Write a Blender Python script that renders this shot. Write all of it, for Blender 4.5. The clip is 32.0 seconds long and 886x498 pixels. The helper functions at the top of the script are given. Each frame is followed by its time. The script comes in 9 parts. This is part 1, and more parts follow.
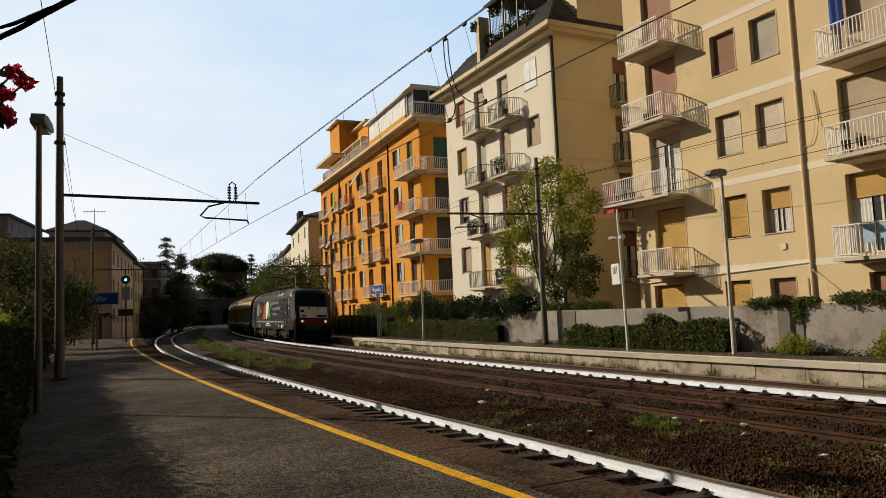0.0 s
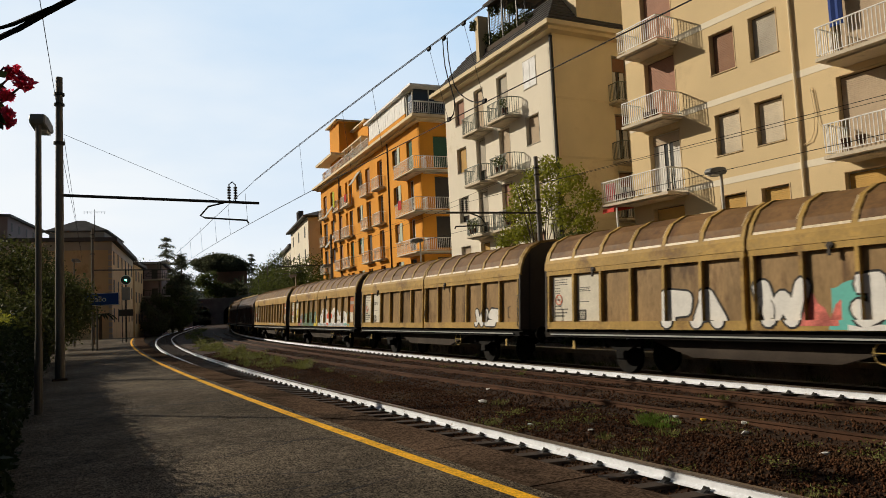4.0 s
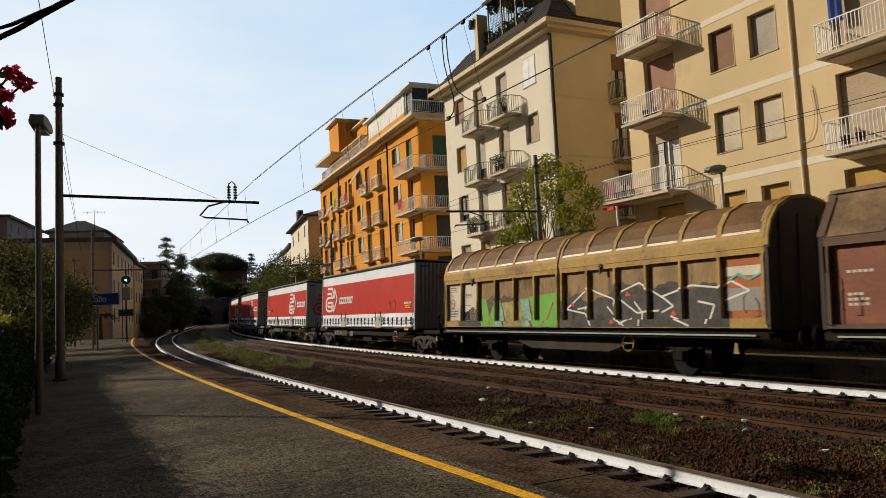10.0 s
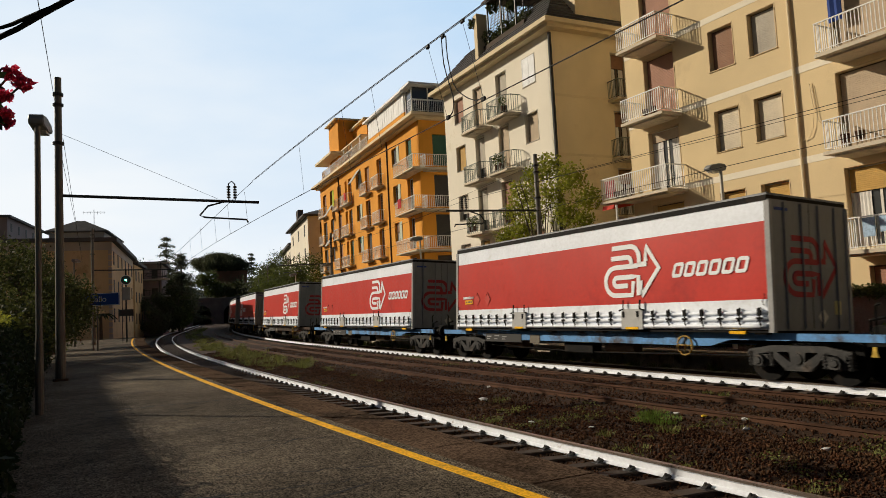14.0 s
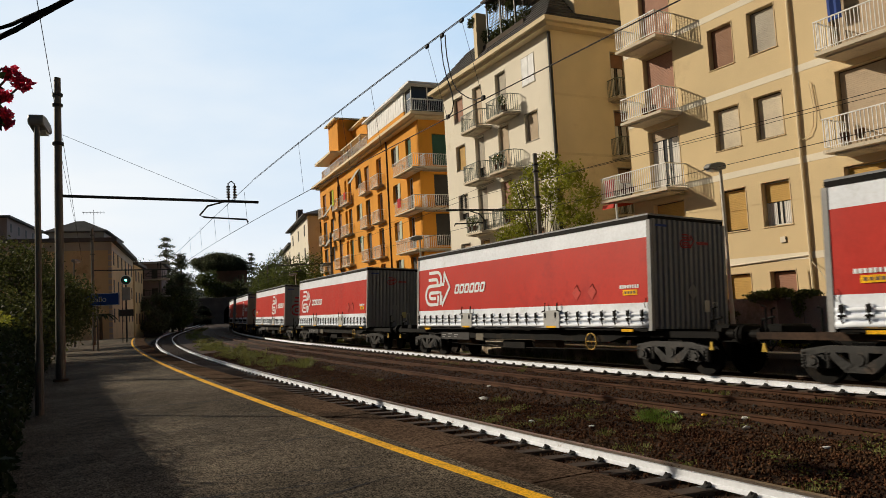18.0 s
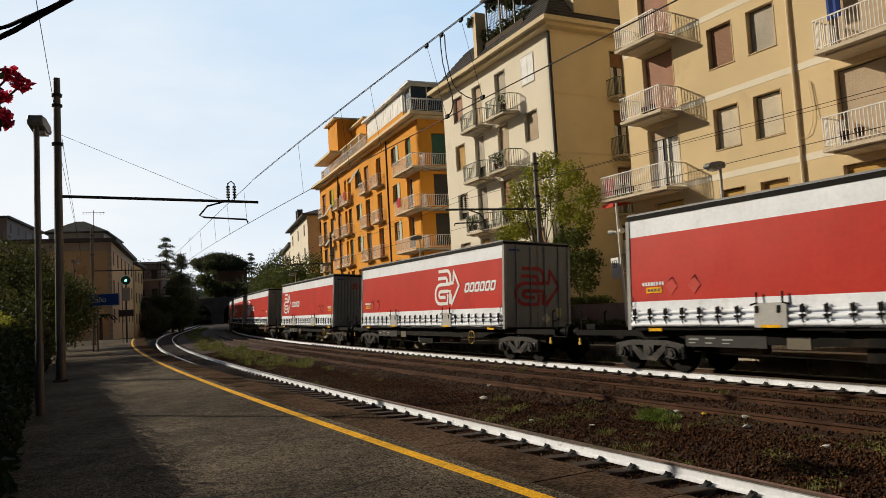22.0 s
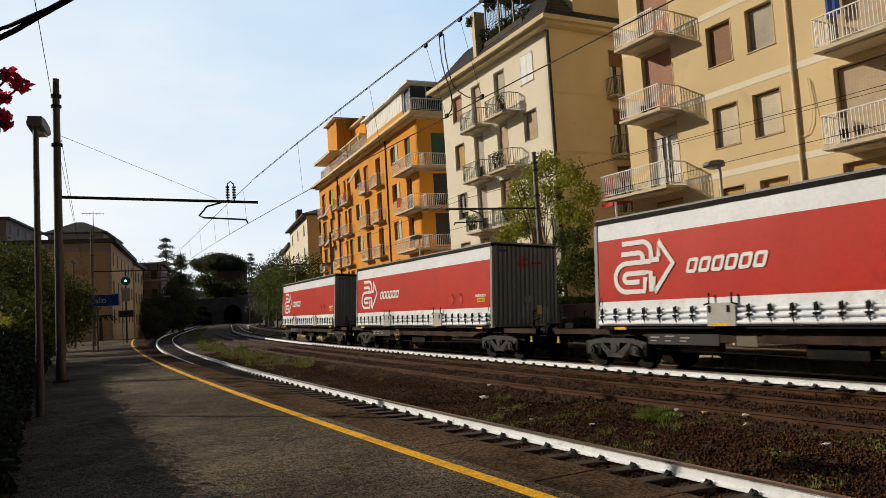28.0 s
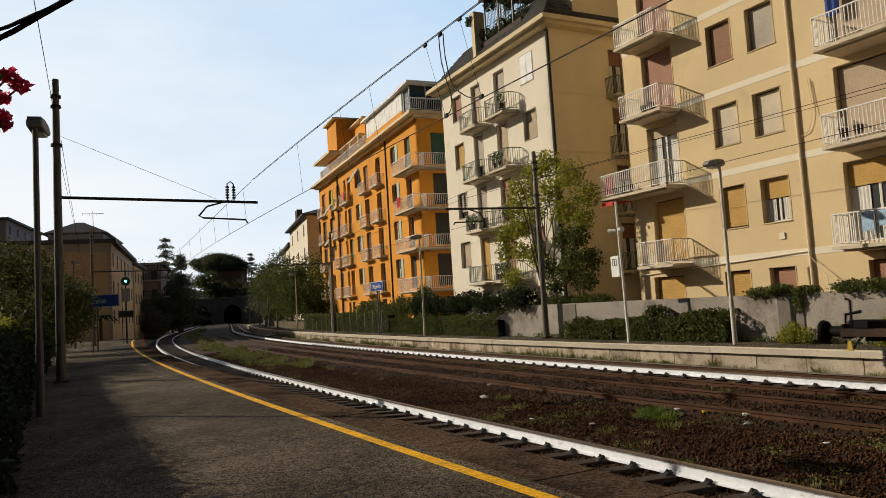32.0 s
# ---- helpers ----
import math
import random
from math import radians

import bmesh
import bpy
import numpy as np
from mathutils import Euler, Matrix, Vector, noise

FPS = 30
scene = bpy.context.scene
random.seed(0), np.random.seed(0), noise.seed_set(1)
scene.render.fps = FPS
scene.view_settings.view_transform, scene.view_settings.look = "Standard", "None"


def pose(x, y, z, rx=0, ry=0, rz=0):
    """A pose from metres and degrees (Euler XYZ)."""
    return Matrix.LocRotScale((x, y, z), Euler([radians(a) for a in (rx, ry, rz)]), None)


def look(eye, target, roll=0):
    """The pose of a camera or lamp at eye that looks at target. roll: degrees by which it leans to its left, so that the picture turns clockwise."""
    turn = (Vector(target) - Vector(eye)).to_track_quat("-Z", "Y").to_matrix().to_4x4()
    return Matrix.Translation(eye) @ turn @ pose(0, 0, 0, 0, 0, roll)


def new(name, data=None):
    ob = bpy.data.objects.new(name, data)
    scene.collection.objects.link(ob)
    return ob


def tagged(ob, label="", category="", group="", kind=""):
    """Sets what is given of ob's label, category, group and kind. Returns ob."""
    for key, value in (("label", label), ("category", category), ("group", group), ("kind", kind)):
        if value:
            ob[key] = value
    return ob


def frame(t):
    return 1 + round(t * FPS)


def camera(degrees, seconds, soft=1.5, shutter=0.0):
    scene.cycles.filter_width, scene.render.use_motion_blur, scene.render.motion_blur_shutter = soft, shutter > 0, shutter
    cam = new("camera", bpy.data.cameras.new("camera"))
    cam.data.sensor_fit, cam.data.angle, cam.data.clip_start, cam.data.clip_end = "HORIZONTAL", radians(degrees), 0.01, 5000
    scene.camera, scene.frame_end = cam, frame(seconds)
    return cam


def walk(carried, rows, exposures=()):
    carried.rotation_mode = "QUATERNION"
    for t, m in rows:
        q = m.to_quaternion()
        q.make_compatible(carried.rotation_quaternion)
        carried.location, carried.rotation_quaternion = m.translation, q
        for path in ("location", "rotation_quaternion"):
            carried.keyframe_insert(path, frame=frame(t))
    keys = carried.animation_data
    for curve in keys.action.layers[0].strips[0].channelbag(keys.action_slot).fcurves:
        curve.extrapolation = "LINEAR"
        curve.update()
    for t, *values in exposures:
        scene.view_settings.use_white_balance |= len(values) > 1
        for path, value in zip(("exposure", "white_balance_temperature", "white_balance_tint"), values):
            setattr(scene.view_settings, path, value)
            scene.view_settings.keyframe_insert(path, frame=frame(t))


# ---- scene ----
EXPO, SKY, SUNE = -0.33, 0.026, 5.0


cam = camera(63.37, 32.0, 0.75, 0.12)
EYE = 2.08


def gaze(pitch, roll, yaw):
    return pose(0, 0, EYE, 90 + pitch, 0, yaw) @ pose(0, 0, 0, 0, 0, -roll)


walk(cam, [(t, gaze(p, r, y)) for t, p, r, y in [
    (0.0, 4.672, 2.452, 0.047), (2.0, 4.642, 2.556, 0.050), (3.5, 4.618, 2.622, 0.052),
    (6.0, 4.579, 2.718, 0.054), (8.0, 4.548, 2.786, 0.054), (10.0, 4.517, 2.849, 0.054),
    (12.0, 4.489, 2.910, 0.052), (14.0, 4.462, 2.971, 0.050), (17.0, 4.427, 3.065, 0.045),
    (19.5, 4.401, 3.147, 0.040), (22.0, 4.379, 3.231, 0.034), (25.0, 4.357, 3.332, 0.027),
    (28.0, 4.340, 3.426, 0.019), (30.0, 4.330, 3.480, 0.014), (32.0, 4.320, 3.521, 0.009)]],
    exposures=[(0, EXPO), (32, EXPO)])

# ---- light: low evening sun from the side, clear hazy sky ----
SUN_AZ, SUN_EL = -68.9, 25.3
world = bpy.data.worlds.new("world")
scene.world = world
world.use_nodes = True
wn = world.node_tree.nodes
sky = wn.new("ShaderNodeTexSky")
sky.sky_type = "NISHITA"
sky.sun_disc = False
sky.sun_elevation = radians(SUN_EL)
sky.sun_rotation = radians(SUN_AZ)
sky.air_density, sky.dust_density, sky.ozone_density, sky.altitude = 1.0, 2.0, 1.0, 0
wn["Background"].inputs["Strength"].default_value = SKY
world.node_tree.links.new(sky.outputs[0], wn["Background"].inputs["Color"])
sun = new("sun", bpy.data.lights.new("sun", "SUN"))
sun.data.energy, sun.data.angle, sun.data.color = SUNE, radians(0.53), (1.0, 0.88, 0.70)
_a, _e = radians(SUN_AZ), radians(SUN_EL)
_to = Vector((math.sin(_a) * math.cos(_e), math.cos(_a) * math.cos(_e), math.sin(_e)))
sun.matrix_world = look(_to * 200, (0, 0, 0))

# pale hazy sky behind everything, brightest low down towards the sun
def sky_backdrop():
    m = bpy.data.materials.new("hazy_sky")
    m.use_nodes = True
    N, L = m.node_tree.nodes, m.node_tree.links
    N.remove(N["Principled BSDF"])
    em = N.new("ShaderNodeEmission")
    tc, sep, nz = N.new("ShaderNodeTexCoord"), N.new("ShaderNodeSeparateXYZ"), N.new("ShaderNodeTexNoise")
    L.new(tc.outputs["Object"], sep.inputs[0])
    mp = N.new("ShaderNodeMapping")
    mp.inputs["Scale"].default_value = (0.002, 0.002, 0.006)
    L.new(tc.outputs["Object"], mp.inputs["Vector"])
    L.new(mp.outputs[0], nz.inputs["Vector"])
    nz.inputs["Scale"].default_value, nz.inputs["Detail"].default_value = 1.6, 5

    def mr(sock, a, b, lo, hi):
        r = N.new("ShaderNodeMapRange")
        r.inputs["From Min"].default_value, r.inputs["From Max"].default_value = a, b
        r.inputs["To Min"].default_value, r.inputs["To Max"].default_value = lo, hi
        L.new(sock, r.inputs["Value"])
        return r.outputs["Result"]

    def add(a, b):
        n = N.new("ShaderNodeMath")
        n.operation = "ADD"
        n.use_clamp = True
        L.new(a, n.inputs[0])
        L.new(b, n.inputs[1])
        return n.outputs[0]
    up, side, cl = mr(sep.outputs["Z"], 60, 900, 0.0, 0.85), mr(sep.outputs["X"], -700, 100, -0.14, 0.5), mr(nz.outputs["Fac"], 0.35, 0.7, 0.10, -0.16)
    mx = N.new("ShaderNodeMix")
    mx.data_type = "RGBA"
    L.new(add(add(up, side), cl), mx.inputs["Factor"])
    mx.inputs["A"].default_value = (0.86, 0.90, 0.93, 1)
    mx.inputs["B"].default_value = (0.50, 0.68, 0.88, 1)
    L.new(mx.outputs["Result"], em.inputs["Color"])
    em.inputs["Strength"].default_value = 1.05 * 2 ** -EXPO
    L.new(em.outputs[0], N["Material Output"].inputs[0])
    b = bmesh.new()
    rows = []
    for i in range(25):
        a = radians(-46 + 92 * i / 24)
        rows.append([b.verts.new((1500 * math.sin(a) * math.cos(radians(e)), 1500 * math.cos(a) * math.cos(radians(e)), 1500 * math.sin(radians(e)))) for e in (-4, 0, 4, 8, 13, 18, 24, 30, 36)])
    for r0, r1 in zip(rows, rows[1:]):
        for k in range(8):
            b.faces.new((r0[k], r1[k], r1[k + 1], r0[k + 1]))
    me = bpy.data.meshes.new("backdrop")
    b.to_mesh(me)
    b.free()
    me.materials.append(m)
    tagged(new("backdrop", me), "pale blue hazy evening sky", "sky", kind="structure")


sky_backdrop()

# ---- the curved railway: s along the line, v across it towards the houses ----
CX, CY = 424.7617, 250.6743
R0 = math.hypot(CX, CY)
TH0 = math.atan2(-CY, -CX)
RC = 477.91
CANT = -3.55
S1 = -114.0  # beyond it the line runs straight


def T(s, v, z=0.0):
    th, r, d = TH0 + max(s, S1) / RC, R0 - v, min(0.0, s - S1)
    return Vector((CX + r * math.cos(th) - d * math.sin(th), CY + r * math.sin(th) + d * math.cos(th), z))


def F(s, v, z=0.0, turn=0.0):
    """Frame on the line: x along it, y towards the houses."""
    th = TH0 + max(s, S1) / RC
    return Matrix.Translation(T(s, v, z)) @ Matrix.Rotation(th + math.pi / 2 + radians(turn), 4, "Z")


def to_sv(p):
    return (math.atan2(p[1] - CY, p[0] - CX) - TH0) * RC, R0 - math.hypot(p[0] - CX, p[1] - CY)


# ---- mesh helpers ----
def B():
    return bmesh.new()


def bx(bm, x0, x1, y0, y1, z0, z1, m=None):
    vs = [bm.verts.new((x, y, z)) for z in (z0, z1) for y in (y0, y1) for x in (x0, x1)]
    if m is not None:
        for v in vs:
            v.co = m @ v.co
    for f in ((0, 2, 3, 1), (4, 5, 7, 6), (0, 1, 5, 4), (2, 6, 7, 3), (0, 4, 6, 2), (1, 3, 7, 5)):
        bm.faces.new([vs[i] for i in f])
    return vs


def cbx(bm, x0, x1, y0, y1, z0, z1, c=0.02, m=None):
    """Box with its edges cut off."""
    b2 = B()
    bx(b2, x0, x1, y0, y1, z0, z1)
    bmesh.ops.bevel(b2, geom=b2.edges[:], offset=c, segments=1, affect="EDGES")
    if m is not None:
        b2.transform(m)
    me = bpy.data.meshes.new("tmp")
    b2.to_mesh(me)
    b2.free()
    bm.from_mesh(me)
    bpy.data.meshes.remove(me)


def cyl(bm, p0, p1, r0, r1=None, n=10, cap=True):
    p0, p1 = Vector(p0), Vector(p1)
    r1 = r0 if r1 is None else r1
    q = (p1 - p0).to_track_quat("Z", "Y")
    a, b = [], []
    for i in range(n):
        t = 2 * math.pi * i / n
        d = q @ Vector((math.cos(t), math.sin(t), 0))
        a.append(bm.verts.new(p0 + d * r0))
        b.append(bm.verts.new(p1 + d * r1))
    for i in range(n):
        j = (i + 1) % n
        bm.faces.new((a[i], a[j], b[j], b[i]))
    if cap:
        bm.faces.new(a[::-1])
        bm.faces.new(b)


def tube(bm, pts, r, n=6):
    """Tube along points; r a number or one per point."""
    pts = [Vector(p) for p in pts]
    rings = []
    for i, p in enumerate(pts):
        d = pts[min(i + 1, len(pts) - 1)] - pts[max(i - 1, 0)]
        q = d.to_track_quat("Z", "Y")
        rr = r[i] if isinstance(r, (list, tuple)) else r
        rings.append([bm.verts.new(p + q @ Vector((math.cos(2 * math.pi * k / n) * rr, math.sin(2 * math.pi * k / n) * rr, 0))) for k in range(n)])
    for a, b in zip(rings, rings[1:]):
        best = min(range(n), key=lambda o: (a[0].co - b[o].co).length)
        for k in range(n):
            l = (k + 1) % n
            bm.faces.new((a[k], a[l], b[(l + best) % n], b[(k + best) % n]))
    bm.faces.new(rings[0][::-1])
    bm.faces.new(rings[-1])


def extrude(bm, poly, axis, a, b, m=None):
    """Closed outline poly (pairs) drawn out along an axis: 'x' takes (y,z), 'y' takes (x,z), 'z' takes (x,y)."""
    def put(p, k):
        c = {"x": (k, p[0], p[1]), "y": (p[0], k, p[1]), "z": (p[0], p[1], k)}[axis]
        return m @ Vector(c) if m is not None else Vector(c)
    lo = [bm.verts.new(put(p, a)) for p in poly]
    hi = [bm.verts.new(put(p, b)) for p in poly]
    n = len(poly)
    for i in range(n):
        j = (i + 1) % n
        bm.faces.new((lo[i], lo[j], hi[j], hi[i]))
    bm.faces.new(lo[::-1])
    bm.faces.new(hi)


def sweep(bm, poly, s0, s1, step, z=0.0, v=0.0, lean=0.0):
    """Section poly of (v, z) drawn along the curved line."""
    n = max(1, int(round(abs(s1 - s0) / step)))
    rings = []
    for i in range(n + 1):
        s = s0 + (s1 - s0) * i / n
        rings.append([bm.verts.new(T(s, v + a * math.cos(lean) - b * math.sin(lean), z + a * math.sin(lean) + b * math.cos(lean))) for a, b in poly])
    for a, b in zip(rings, rings[1:]):
        for k in range(len(poly)):
            l = (k + 1) % len(poly)
            bm.faces.new((a[k], b[k], b[l], a[l]))
    bm.faces.new(rings[0])
    bm.faces.new(rings[-1][::-1])


def mesh(bm, mat, smooth=False):
    bmesh.ops.recalc_face_normals(bm, faces=bm.faces)
    me = bpy.data.meshes.new("m")
    bm.to_mesh(me)
    bm.free()
    me.materials.append(mat)
    if smooth:
        for p in me.polygons:
            p.use_smooth = True
    return me


def part(name, bm, mat, parent, label="", m=None, smooth=False):
    me = bm if isinstance(bm, bpy.types.Mesh) else mesh(bm, mat, smooth)
    ob = new(name, me)
    ob.parent = parent
    if m is not None:
        ob.matrix_basis = m
    if label:
        ob["label"] = label
    return ob


def thing(name, m, label, category, group="", kind=""):
    ob = new(name)
    ob.empty_display_size = 0.2
    ob.matrix_basis = m
    return tagged(ob, label, category, group, kind)


def solid(name, bm, mat, label, category, group="", kind="", m=None, smooth=False):
    me = bm if isinstance(bm, bpy.types.Mesh) else mesh(bm, mat, smooth)
    ob = new(name, me)
    if m is not None:
        ob.matrix_basis = m
    return tagged(ob, label, category, group, kind)


# ---- materials ----
def mat(name, col, rough=0.8, var=0.18, scale=1.2, fine=35.0, bump=0.15, metal=0.0, col2=None, mix=0.0, mscale=0.6, rand=0.0, island=0.0, spec=0.22, stretch=None, trans=0.0):
    """Painted, mineral or metal surface: two scales of noise, an optional second colour in patches (dirt, rust), and change from piece to piece."""
    m = bpy.data.materials.new(name)
    m.use_nodes = True
    nt = m.node_tree
    N, L = nt.nodes, nt.links
    bs = N["Principled BSDF"]
    tc = N.new("ShaderNodeTexCoord")
    src = tc.outputs["Object"]
    if stretch:
        mp = N.new("ShaderNodeMapping")
        mp.inputs["Scale"].default_value = stretch
        L.new(src, mp.inputs["Vector"])
        src = mp.outputs["Vector"]

    def nz(sc, det=4.0, ro=0.6):
        n = N.new("ShaderNodeTexNoise")
        n.inputs["Scale"].default_value, n.inputs["Detail"].default_value, n.inputs["Roughness"].default_value = sc, det, ro
        L.new(src, n.inputs["Vector"])
        return n.outputs["Fac"]

    def ramp(fac, lo, hi, a, b):
        r = N.new("ShaderNodeMapRange")
        r.inputs["From Min"].default_value, r.inputs["From Max"].default_value = lo, hi
        r.inputs["To Min"].default_value, r.inputs["To Max"].default_value = a, b
        L.new(fac, r.inputs["Value"])
        return r.outputs["Result"]

    def mul(a, b):
        n = N.new("ShaderNodeMath")
        n.operation = "MULTIPLY"
        L.new(a, n.inputs[0])
        L.new(b, n.inputs[1])
        return n.outputs[0]
    big, small = nz(scale), nz(fine, 3.0)
    fac = mul(ramp(big, 0.3, 0.7, 1 - var, 1 + var), ramp(small, 0.3, 0.7, 1 - var * 0.6, 1 + var * 0.6))
    if rand:
        oi = N.new("ShaderNodeObjectInfo")
        fac = mul(fac, ramp(oi.outputs["Random"], 0, 1, 1 - rand, 1 + rand))
    if island:
        ge = N.new("ShaderNodeNewGeometry")
        fac = mul(fac, ramp(ge.outputs["Random Per Island"], 0, 1, 1 - island, 1 + island))
    base = N.new("ShaderNodeRGB")
    base.outputs[0].default_value = (*col, 1)
    colour = base.outputs[0]
    if col2:
        mx = N.new("ShaderNodeMix")
        mx.data_type = "RGBA"
        pat = nz(mscale, 6.0, 0.7)
        L.new(ramp(pat, 0.62 - mix * 0.3, 0.72 - mix * 0.2, 0, 1), mx.inputs["Factor"])
        L.new(colour, mx.inputs["A"])
        mx.inputs["B"].default_value = (*col2, 1)
        colour = mx.outputs["Result"]
    vm = N.new("ShaderNodeVectorMath")
    vm.operation = "SCALE"
    L.new(colour, vm.inputs[0])
    L.new(fac, vm.inputs["Scale"])
    L.new(vm.outputs[0], bs.inputs["Base Color"])
    L.new(ramp(small, 0.3, 0.7, max(0.03, rough - 0.1), min(1, rough + 0.1)), bs.inputs["Roughness"])
    bs.inputs["Metallic"].default_value = metal
    bs.inputs["Specular IOR Level"].default_value = spec
    if trans:
        bs.inputs["Subsurface Weight"].default_value = 0
    if bump:
        bp = N.new("ShaderNodeBump")
        bp.inputs["Strength"].default_value, bp.inputs["Distance"].default_value = bump, 0.02
        L.new(small, bp.inputs["Height"])
        L.new(bp.outputs[0], bs.inputs["Normal"])
    return m


def leaf_mat(name, col, var=0.35, thin=0.35):
    m = mat(name, col, 0.7, 0.2, 0.8, 9.0, 0.0, island=var, spec=0.2)
    nt = m.node_tree
    bs = nt.nodes["Principled BSDF"]
    tr = nt.nodes.new("ShaderNodeBsdfTranslucent")
    mx = nt.nodes.new("ShaderNodeMixShader")
    mx.inputs[0].default_value = thin
    nt.links.new(bs.inputs["Base Color"].links[0].from_socket, tr.inputs["Color"])
    nt.links.new(bs.outputs[0], mx.inputs[1])
    nt.links.new(tr.outputs[0], mx.inputs[2])
    nt.links.new(mx.outputs[0], nt.nodes["Material Output"].inputs[0])
    return m


def glow_mat(name, col, power):
    m = bpy.data.materials.new(name)
    m.use_nodes = True
    bs = m.node_tree.nodes["Principled BSDF"]
    bs.inputs["Base Color"].default_value = (*col, 1)
    bs.inputs["Emission Color"].default_value = (*col, 1)
    bs.inputs["Emission Strength"].default_value = power
    return m


def speckle(m, scale, lo, hi):
    """Coarse grain on top of a material's colour."""
    N, L = m.node_tree.nodes, m.node_tree.links
    bs = N["Principled BSDF"]
    src = bs.inputs["Base Color"].links[0].from_socket
    tc, nz, rm, vm = N.new("ShaderNodeTexCoord"), N.new("ShaderNodeTexNoise"), N.new("ShaderNodeMapRange"), N.new("ShaderNodeVectorMath")
    nz.inputs["Scale"].default_value, nz.inputs["Detail"].default_value, nz.inputs["Roughness"].default_value = scale, 5, 0.85
    rm.inputs["From Min"].default_value, rm.inputs["From Max"].default_value = 0.36, 0.66
    rm.inputs["To Min"].default_value, rm.inputs["To Max"].default_value = lo, hi
    L.new(tc.outputs["Object"], nz.inputs["Vector"])
    L.new(nz.outputs["Fac"], rm.inputs["Value"])
    vm.operation = "SCALE"
    L.new(src, vm.inputs[0])
    L.new(rm.outputs["Result"], vm.inputs["Scale"])
    L.new(vm.outputs[0], bs.inputs["Base Color"])
    return m


def grit(m, scale, lo, hi, tint=0.0):
    """Single grains that differ in tone: small cells, each with its own value."""
    N, L = m.node_tree.nodes, m.node_tree.links
    bs = N["Principled BSDF"]
    src = bs.inputs["Base Color"].links[0].from_socket
    tc, vo, sp, mr, vm = N.new("ShaderNodeTexCoord"), N.new("ShaderNodeTexVoronoi"), N.new("ShaderNodeSeparateColor"), N.new("ShaderNodeMapRange"), N.new("ShaderNodeVectorMath")
    vo.inputs["Scale"].default_value = scale
    L.new(tc.outputs["Object"], vo.inputs["Vector"])
    L.new(vo.outputs["Color"], sp.inputs[0])
    mr.interpolation_type = "SMOOTHERSTEP"
    mr.inputs["To Min"].default_value, mr.inputs["To Max"].default_value = lo, hi
    L.new(sp.outputs[0], mr.inputs["Value"])
    vm.operation = "SCALE"
    L.new(src, vm.inputs[0])
    L.new(mr.outputs["Result"], vm.inputs["Scale"])
    L.new(vm.outputs[0], bs.inputs["Base Color"])
    return m


ASPHALT = grit(speckle(mat("asphalt", (0.108, 0.089, 0.066), 0.95, 0.5, 0.35, 75, 1.0, col2=(0.064, 0.054, 0.042), mix=0.35, mscale=0.3, spec=0.05), 9, 0.62, 1.4), 85, 0.2, 2.1)
COPING = grit(mat("coping", (0.098, 0.066, 0.046), 0.9, 0.3, 0.6, 25, 0.5, col2=(0.048, 0.035, 0.026), mix=0.5, mscale=0.9, rand=0.12, spec=0.0), 45, 0.6, 1.45)
STONE = mat("stone", (0.52, 0.46, 0.37), 0.85, 0.15, 0.6, 25, 0.2, col2=(0.3, 0.25, 0.19), mix=0.2, rand=0.08)
BALLAST = speckle(mat("ballast", (0.046, 0.025, 0.014), 0.95, 0.35, 0.5, 25, 0.9, col2=(0.030, 0.019, 0.011), mix=0.4, mscale=0.4, spec=0.2), 30, 0.35, 1.8)
PEBBLE = mat("ballast_stone", (0.060, 0.027, 0.013), 0.8, 0.3, 0.5, 30, 0.3, col2=(0.062, 0.038, 0.02), mix=0.35, mscale=0.5, island=0.85, spec=0.06)
RUST = mat("rust", (0.078, 0.037, 0.020), 0.75, 0.3, 1.5, 30, 0.3, metal=0.25, rand=0.1)
RAILHEAD = mat("railhead", (0.30, 0.25, 0.21), 0.35, 0.15, 2, 40, 0.05, metal=0.8)
WHITEPAINT = mat("white_rail_paint", (0.80, 0.83, 0.88), 0.6, 0.1, 2.0, 18, 0.1, col2=(0.3, 0.22, 0.16), mix=0.08, mscale=2.5)
YELLOW = grit(mat("yellow_line", (0.88, 0.47, 0.012), 0.8, 0.2, 2, 45, 0.4, col2=(0.32, 0.19, 0.04), mix=0.16, mscale=6, spec=0.2), 70, 0.72, 1.18)
SLEEPER = mat("sleeper", (0.07, 0.05, 0.038), 0.9, 0.25, 2, 20, 0.3, rand=0.2)
WALLGREY = mat("retaining_wall", (0.30, 0.27, 0.235), 0.92, 0.22, 0.35, 18, 0.4, col2=(0.17, 0.145, 0.12), mix=0.35, mscale=0.6)
BEIGE = mat("beige_render", (0.66, 0.515, 0.30), 0.9, 0.08, 0.3, 30, 0.15, col2=(0.57, 0.44, 0.26), mix=0.18, mscale=0.4)
CREAM = mat("cream_render", (0.77, 0.71, 0.59), 0.9, 0.07, 0.3, 30, 0.12, col2=(0.62, 0.55, 0.41), mix=0.15, mscale=0.3)
CREAMSIDE = mat("cream_side_render", (0.74, 0.625, 0.42), 0.9, 0.1, 0.3, 30, 0.12, col2=(0.54, 0.42, 0.26), mix=0.15, mscale=0.3)
ORANGE = mat("orange_render", (0.70, 0.305, 0.040), 0.9, 0.1, 0.3, 30, 0.12, col2=(0.57, 0.24, 0.035), mix=0.15, mscale=0.3)
BAND = mat("pale_band", (0.76, 0.69, 0.55), 0.85, 0.06, 0.5, 30, 0.1)
WHITEMETAL = mat("white_metal", (0.78, 0.78, 0.76), 0.5, 0.08, 2, 30, 0.05)
